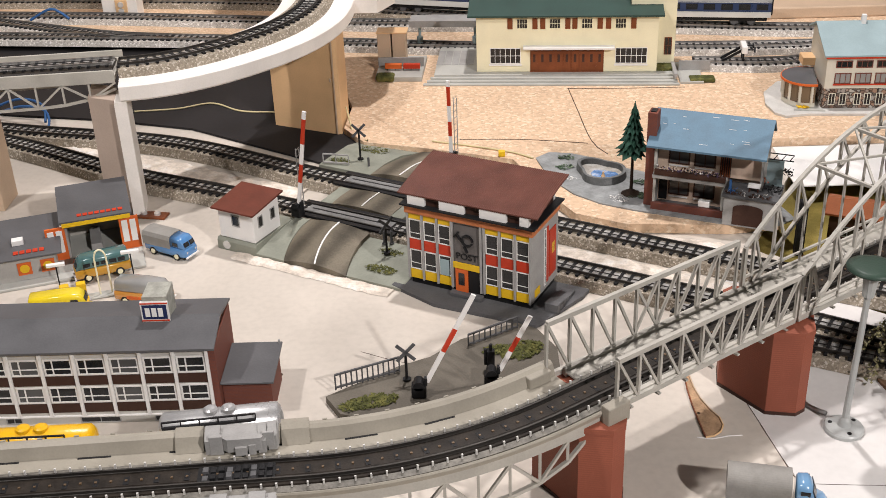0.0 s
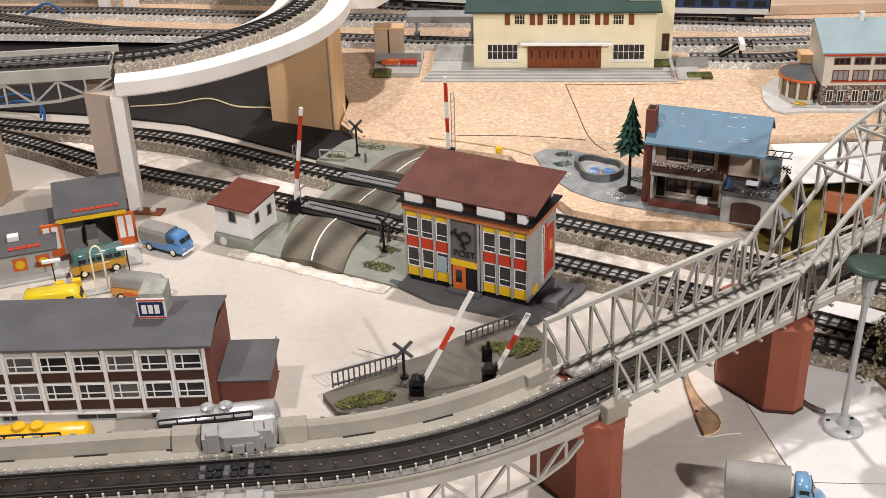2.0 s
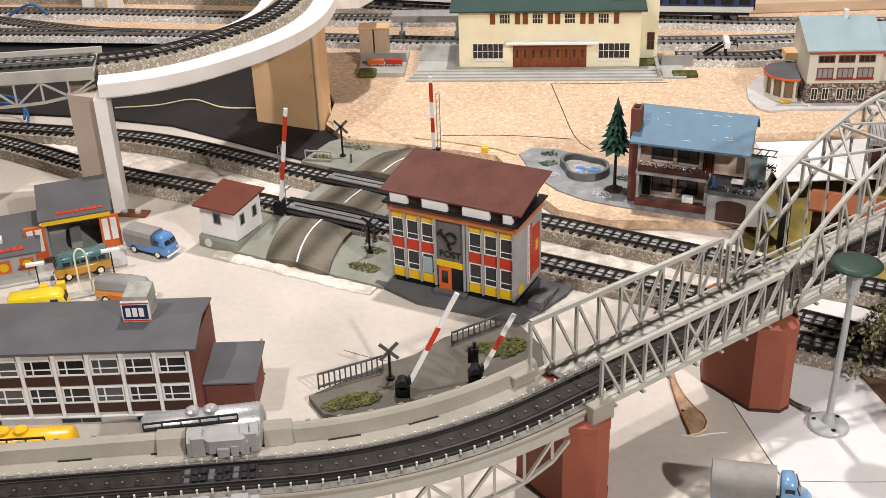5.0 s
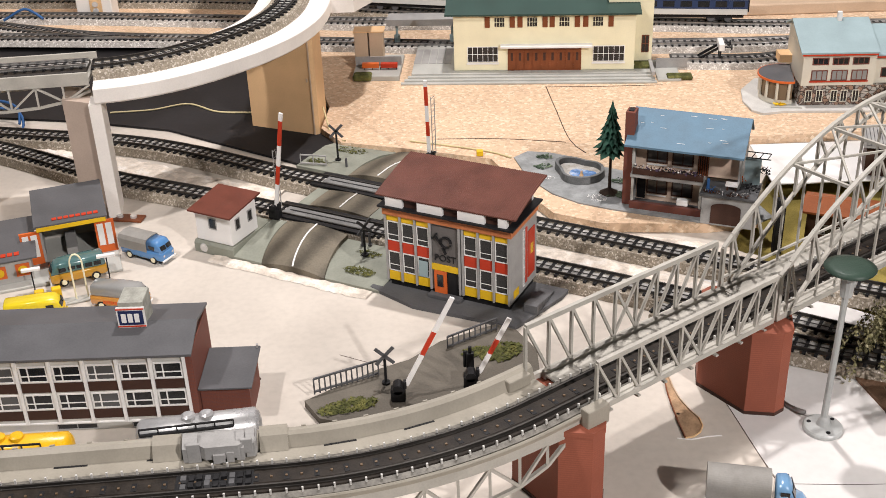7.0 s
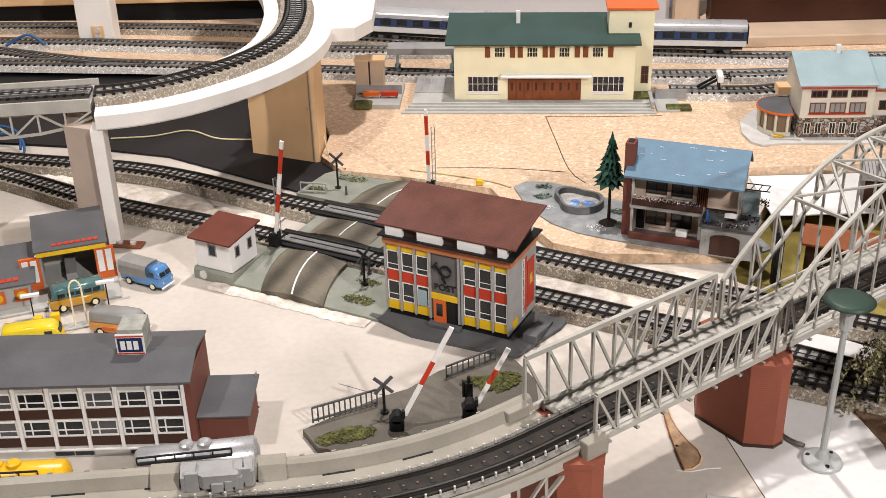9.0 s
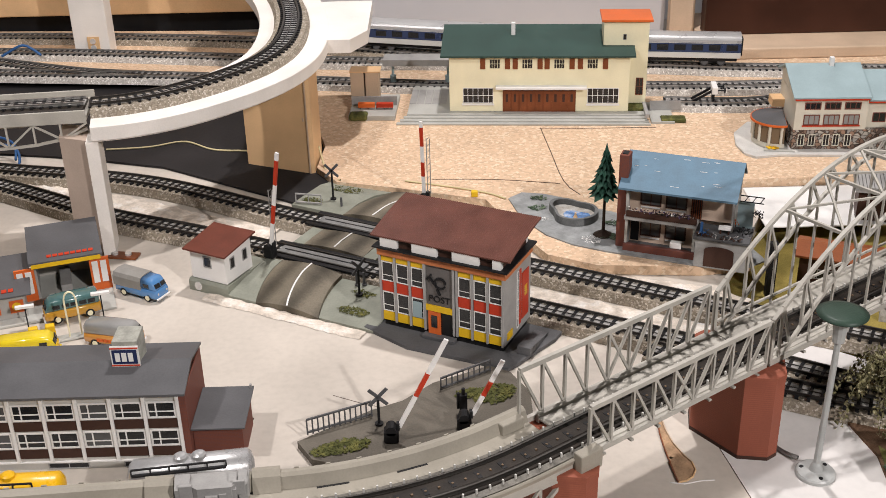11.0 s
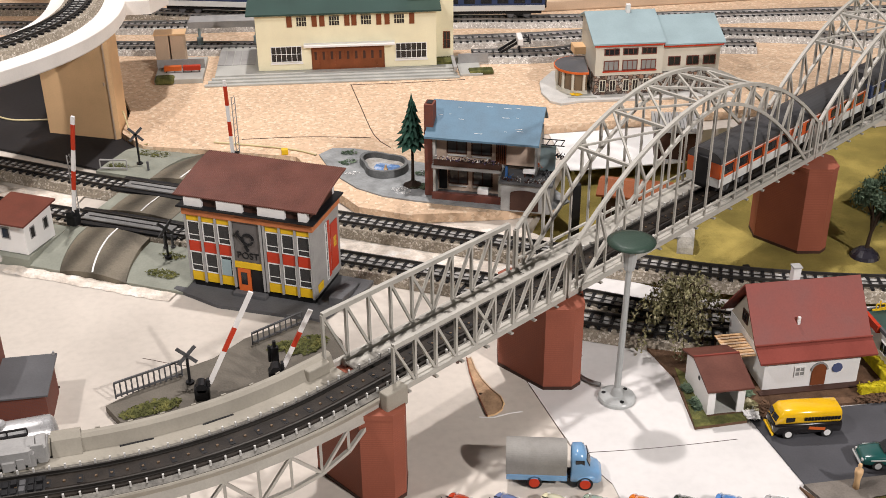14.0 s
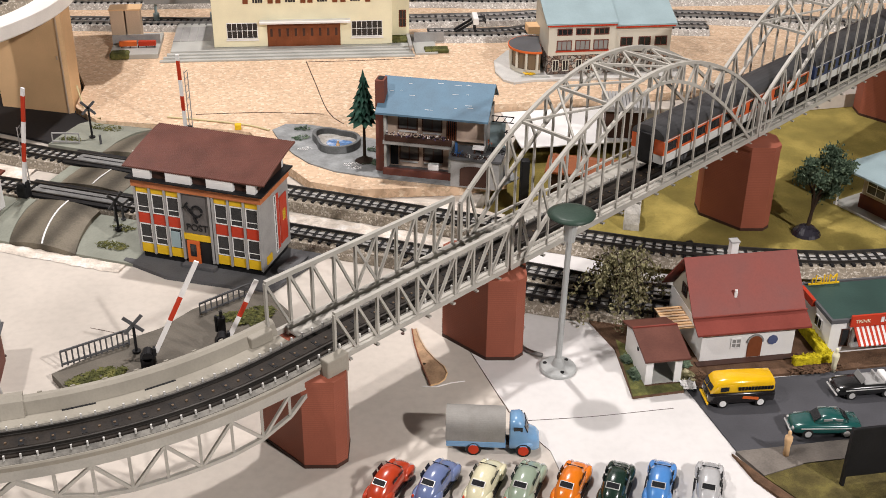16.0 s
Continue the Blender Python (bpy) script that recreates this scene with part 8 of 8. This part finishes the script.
def truck():
    t = thing("toy_truck", "blue flatbed truck with a grey ribbed tilt and red wheels", "truck", at=pose(0.2625, 0.7515, 0.0002, 0, 0, -12.5))
    C = paint("truck_blue", (0.17, 0.33, 0.53))
    part("chassis", bx(-0.030, 0.030, -0.004, 0.004, 0.0045, 0.0070), BLACK, t)
    part("load_bed", bx(-0.0315, 0.0085, -0.0108, 0.0108, 0.0070, 0.0115, bevel=0.0004), C, t)
    bm = bm_new()
    extrude_x(bm, [(-0.0106, 0.0116)] + [(-0.0111 * math.cos(math.pi * i / 24), 0.0205 + 0.0107 * math.sin(math.pi * i / 24) ** 0.8) for i in range(25)] + [(0.0106, 0.0116)], -0.0320, 0.0080)
    part("tilt", bm, TARP, t, "grey canvas tilt")
    bm = bm_new()
    loft(bm, [(0.0108, 0.0096, 0.0035, 0.0255), (0.0118, 0.0102, 0.0032, 0.0275), (0.0175, 0.0104, 0.0030, 0.0282), (0.0208, 0.0102, 0.0030, 0.0245), (0.0236, 0.0098, 0.0030, 0.0165), (0.0285, 0.0092, 0.0032, 0.0140), (0.0312, 0.0072, 0.0038, 0.0112)], 18, 0.5, 0.18)
    part("cab", bm, C, t, smooth=True)
    for s in (-1, 1):
        slab(t, "side_window", (0.0165, s * 0.0092, 0.0212), (0.0060, 0.0008, 0.0050), (-10 * s, 0, 0), GLASS)
        slab(t, "windscreen", (0.0222, s * 0.0043, 0.0210), (0.0007, 0.0070, 0.0056), (0, -22, s * 6), GLASS)
        for x in (-0.0130, 0.0205):
            bm = bm_new()
            rod(bm, (x, s * 0.0070, 0.0052), (x, s * 0.0108, 0.0052), 0.0052, 18)
            w = part("wheel", bm, RUBBER, t)
            bm = bm_new()
            rod(bm, (x, s * 0.0108, 0.0052), (x, s * 0.0113, 0.0052), 0.0036, 14)
            part("hub", bm, RED, w, "red hub")
            bm = bm_new()
            ball(bm, (x, s * 0.0085, 0.0082), (0.0072, 0.0026, 0.0036))
            part("mudguard", bm, C, t, smooth=True)


truck()


def saloon(label, m, colour, open_top=False):
    c = thing("toy_car", label, "car", "toy cars", at=m)
    bm = bm_new()
    loft(bm, [(-0.0245, 0.0060, 0.0040, 0.0085), (-0.0225, 0.0088, 0.0030, 0.0105), (-0.0120, 0.0094, 0.0026, 0.0112), (0.0, 0.0095, 0.0026, 0.0113), (0.0120, 0.0093, 0.0026, 0.0112), (0.0220, 0.0086, 0.0030, 0.0098), (0.0245, 0.0058, 0.0040, 0.0080)], 18, 0.5)
    part("body", bm, colour, c, smooth=True)
    if not open_top:
        bm = bm_new()
        loft(bm, [(-0.0150, 0.0066, 0.0095, 0.0112), (-0.0095, 0.0076, 0.0095, 0.0158), (-0.0020, 0.0078, 0.0095, 0.0168), (0.0035, 0.0076, 0.0095, 0.0160), (0.0095, 0.0068, 0.0095, 0.0112)], 18, 0.55, 0.2)
        part("cabin", bm, colour, c, smooth=True)
        for s in (-1, 1):
            for x, w in ((-0.0072, 0.0055), (0.0005, 0.0062)):
                slab(c, "side_window", (x, s * 0.0071, 0.0136), (w, 0.0006, 0.0030), (-14 * s, 0, 0), GLASS_PALE)
        slab(c, "windscreen", (0.0072, 0, 0.0139), (0.0058, 0.0108, 0.0006), (0, 38, 0), GLASS)
        slab(c, "rear_window", (-0.0130, 0, 0.0138), (0.0052, 0.0100, 0.0006), (0, -36, 0), GLASS)
    else:
        part("cockpit", bx(-0.0120, 0.0040, -0.0070, 0.0070, 0.0100, 0.0118, bevel=0.0005), GREY, c, "grey seats")
        for y in (-0.0035, 0.0035):
            part("seat_back", bx(-0.0075, -0.0060, y - 0.0025, y + 0.0025, 0.0112, 0.0152, bevel=0.0005), GREY, c)
        slab(c, "windscreen", (0.0052, 0, 0.0138), (0.0006, 0.0130, 0.0050), (0, -25, 0), GLASS_PALE)
        part("folded_hood", bx(-0.0170, -0.0115, -0.0075, 0.0075, 0.0108, 0.0140, bevel=0.0012), WHITE, c)
    for s in (-1, 1):
        for x in (-0.0135, 0.0135):
            wheel(c, x, s * 0.0093, 0.0038)
        part("trim_strip", bx(-0.0200, 0.0190, s * 0.0095 - 0.0003, s * 0.0095 + 0.0003, 0.0083, 0.0088), CHROME, c, "chrome strip")
        bm = bm_new()
        ball(bm, (0.0238, s * 0.0062, 0.0075), (0.0010, 0.0014, 0.0013), 8, 5)
        part("headlight", bm, CHROME, c)
    for x in (-0.0250, 0.0250):
        part("bumper", bx(x - 0.0006, x + 0.0006, -0.0085, 0.0085, 0.0040, 0.0052, bevel=0.0003), CHROME, c)


saloon("dark green toy saloon car on the asphalt", pose(0.4935, 0.7300, 0.0013, 0, 0, 172), paint("bottle_green", (0.012, 0.075, 0.068)))
saloon("black open toy convertible on the asphalt", pose(0.5440, 0.7680, 0.0013, 0, 0, 178), paint("gloss_black", (0.01, 0.01, 0.01)), True)
for x, y, z, m2, lab in ((0.4555, 0.7070, 0.0030, TANWOOD, "small plain orange-tan figurine on the pavement"), (0.534, 0.7955, 0.0013, CREAM, "small plain pale yellow figurine by the diner")):
    bm = bm_new()
    lathe(bm, [(0.0022, 0.0), (0.0019, 0.007), (0.0028, 0.013), (0.0026, 0.0155), (0.0009, 0.0165), (0.0014, 0.018), (0.0012, 0.0198), (0.0004, 0.0205)], 10)
    solid("figurine", bm, m2, lab, "figurine", at=pose(x, y, z), smooth=True)


# ---- tank wagons behind the trough ----
def tank_wagon(label, m, body, fitted):
    t = thing("tank_wagon", label, "wagon", "tank wagons", at=m)
    bm = bm_new()
    n = 20
    secs = [(-0.042, 0.004), (-0.0405, 0.0095), (-0.038, 0.0122), (0.038, 0.0122), (0.0405, 0.0095), (0.042, 0.004)]
    rings = [[bm.verts.new((x, r * math.cos(6.2832 * i / n), 0.028 + r * math.sin(6.2832 * i / n))) for i in range(n)] for x, r in secs]
    bm.faces.new(rings[0]), bm.faces.new(rings[-1][::-1])
    for a, b in zip(rings, rings[1:]):
        for i in range(n):
            bm.faces.new((a[i], b[i], b[(i + 1) % n], a[(i + 1) % n]))
    bmesh.ops.recalc_face_normals(bm, faces=bm.faces[:])
    part("tank", bm, body, t, smooth=True)
    part("underframe", bx(-0.044, 0.044, -0.009, 0.009, 0.0125, 0.0165), BLACK, t)
    for x in (-0.006, 0.006):
        bm = bm_new()
        lathe(bm, [(0.0048, 0.0392), (0.0048, 0.0420), (0.0032, 0.0432), (0.001, 0.0435)], 16, (x, 0))
        part("dome", bm, body, t)
    bm = bm_new()
    bar(bm, (-0.038, -0.0095, 0.041), (0.024, -0.0095, 0.041), 0.0012, 0.0010), bar(bm, (-0.038, -0.0100, 0.0365), (0.024, -0.0100, 0.0365), 0.0022, 0.0014)
    for i in range(6):
        x = -0.038 + i * 0.0124
        bar(bm, (x, -0.0097, 0.0365), (x, -0.0097, 0.041), 0.0009, 0.0009, (1, 0, 0))
    part("catwalk", bm, BLACK, t, "black catwalk rail")
    for x in (-0.030, 0.030):
        bm = bm_new()
        for s in (-1, 1):
            rod(bm, (x, s * 0.0075, 0.0060), (x, s * 0.0100, 0.0060), 0.0060, 14)
        part("wheelset", bm, BLACK, t)


tank_wagon("silver tank wagon with a black catwalk", pose(-0.1025, 0.806, 0.0075, 0, 0, 8), mat("silver_tank", (0.5, 0.5, 0.5), 0.3, 0.5, var=0.15), True)
tank_wagon("yellow tank wagon beside the factory", pose(-0.229, 0.797, 0.001, 0, 0, 3), mat("tank_yellow", (0.75, 0.42, 0.01), 0.3, var=0.1), True)


# ---- passenger coaches ----
ROOF_DARK = mat("coach_roof_dark", (0.05, 0.05, 0.052), 0.35, var=0.15, scale=30, bump=0.05)
ROOF_SILVER = mat("coach_roof_silver", (0.5, 0.5, 0.5), 0.3, 0.4, var=0.1, scale=30)
OFFWHITE = mat("coach_white", (0.6, 0.6, 0.57), 0.3, var=0.06)
COACH_ORANGE = mat("coach_orange", (0.6, 0.10, 0.02), 0.3, var=0.08)
COACH_BLUE = mat("coach_blue", (0.03, 0.05, 0.12), 0.3, var=0.1)


def coach(label, m, L, roof, band, lower):
    c = thing("passenger_coach", label, "coach", "train coaches", at=m)
    h = L / 2
    part("underframe", bx(-h + 0.004, h - 0.004, -0.011, 0.011, 0.006, 0.0125, bevel=0.0005), BLACK, c)
    part("lower_side", bx(-h, h, -0.0160, 0.0160, 0.0115, 0.0195, bevel=0.0008), lower, c)
    part("window_band", bx(-h, h, -0.0161, 0.0161, 0.0196, 0.0330, bevel=0.0004), band, c)
    bm = bm_new()
    extrude_x(bm, [(0.0162 * math.cos(math.pi * i / 12), 0.0331 + 0.0098 * math.sin(math.pi * i / 12) ** 0.8) for i in range(13)], -h, h)
    part("roof", bm, roof, c)
    n = int(L / 0.022)
    for s in (-1, 1):
        for i in range(n):
            x = -h + 0.012 + (L - 0.024) * i / (n - 1)
            part("window", bx(x - 0.0075, x + 0.0075, s * 0.0161 - 0.0004, s * 0.0161 + 0.0004, 0.0222, 0.0302, bevel=0.0003), GLASS, c)
        part("stripe", bx(-h + 0.001, h - 0.001, s * 0.0161 - 0.0003, s * 0.0161 + 0.0003, 0.0320, 0.0327), OFFWHITE, c)
    for x in (-h * 0.72, h * 0.72):
        b = part("bogie", bx(x - 0.017, x + 0.017, -0.0085, 0.0085, 0.0035, 0.0075, bevel=0.0006), BLACK, c)
        for dx in (-0.011, 0.011):
            bm = bm_new()
            for s in (-1, 1):
                rod(bm, (x + dx, s * 0.0072, 0.0050), (x + dx, s * 0.0095, 0.0050), 0.0050, 14)
            part("wheelset", bm, GREYBASE, b)
    for s in (-1, 1):
        part("gangway", bx(s * h - 0.003, s * h + 0.003, -0.007, 0.007, 0.0125, 0.0370, bevel=0.0006), BLACK, c)
    return c


zr = ZT + 0.0027 - 0.074
coach("orange and white coach with dark grey roof on the bridge", BRIDGE @ pose(0.487, YC, zr), 0.242, ROOF_DARK, COACH_ORANGE, OFFWHITE)
coach("blue and white coach with dark grey roof on the bridge", BRIDGE @ pose(0.741, YC, zr), 0.242, ROOF_DARK, COACH_BLUE, OFFWHITE)
coach("silver-roofed blue and white coach on the rear track", pose(0.085, 1.768, 0.0213, 0, 0, -15), 0.262, ROOF_SILVER, COACH_BLUE, OFFWHITE)
coach("silver-roofed dark coach on the rear track", pose(0.350, 1.7025, 0.0212, 0, 0, -7.9), 0.252, ROOF_SILVER, COACH_BLUE, OFFWHITE)
bm = sweep(bm_new(), smooth_path([(-0.36, 0.788), (-0.229, 0.797), (-0.15, 0.8), (-0.05, 0.813)], 0.01), [(-0.018, 0.0003), (0.018, 0.0003), (0.015, 0.0009), (-0.015, 0.0009)])
solid("siding_strip", bm, BED, "ballast strip under the tank wagons", "ballast", "structure")
bm = bx(-0.04, 0.04, -0.016, 0.016, 0.001, 0.0073, bevel=0.0006)
solid("siding_block", bm, BED, "raised ballast block under the silver wagon", "ballast", "structure", at=pose(-0.1025, 0.806, 0, 0, 0, 8))
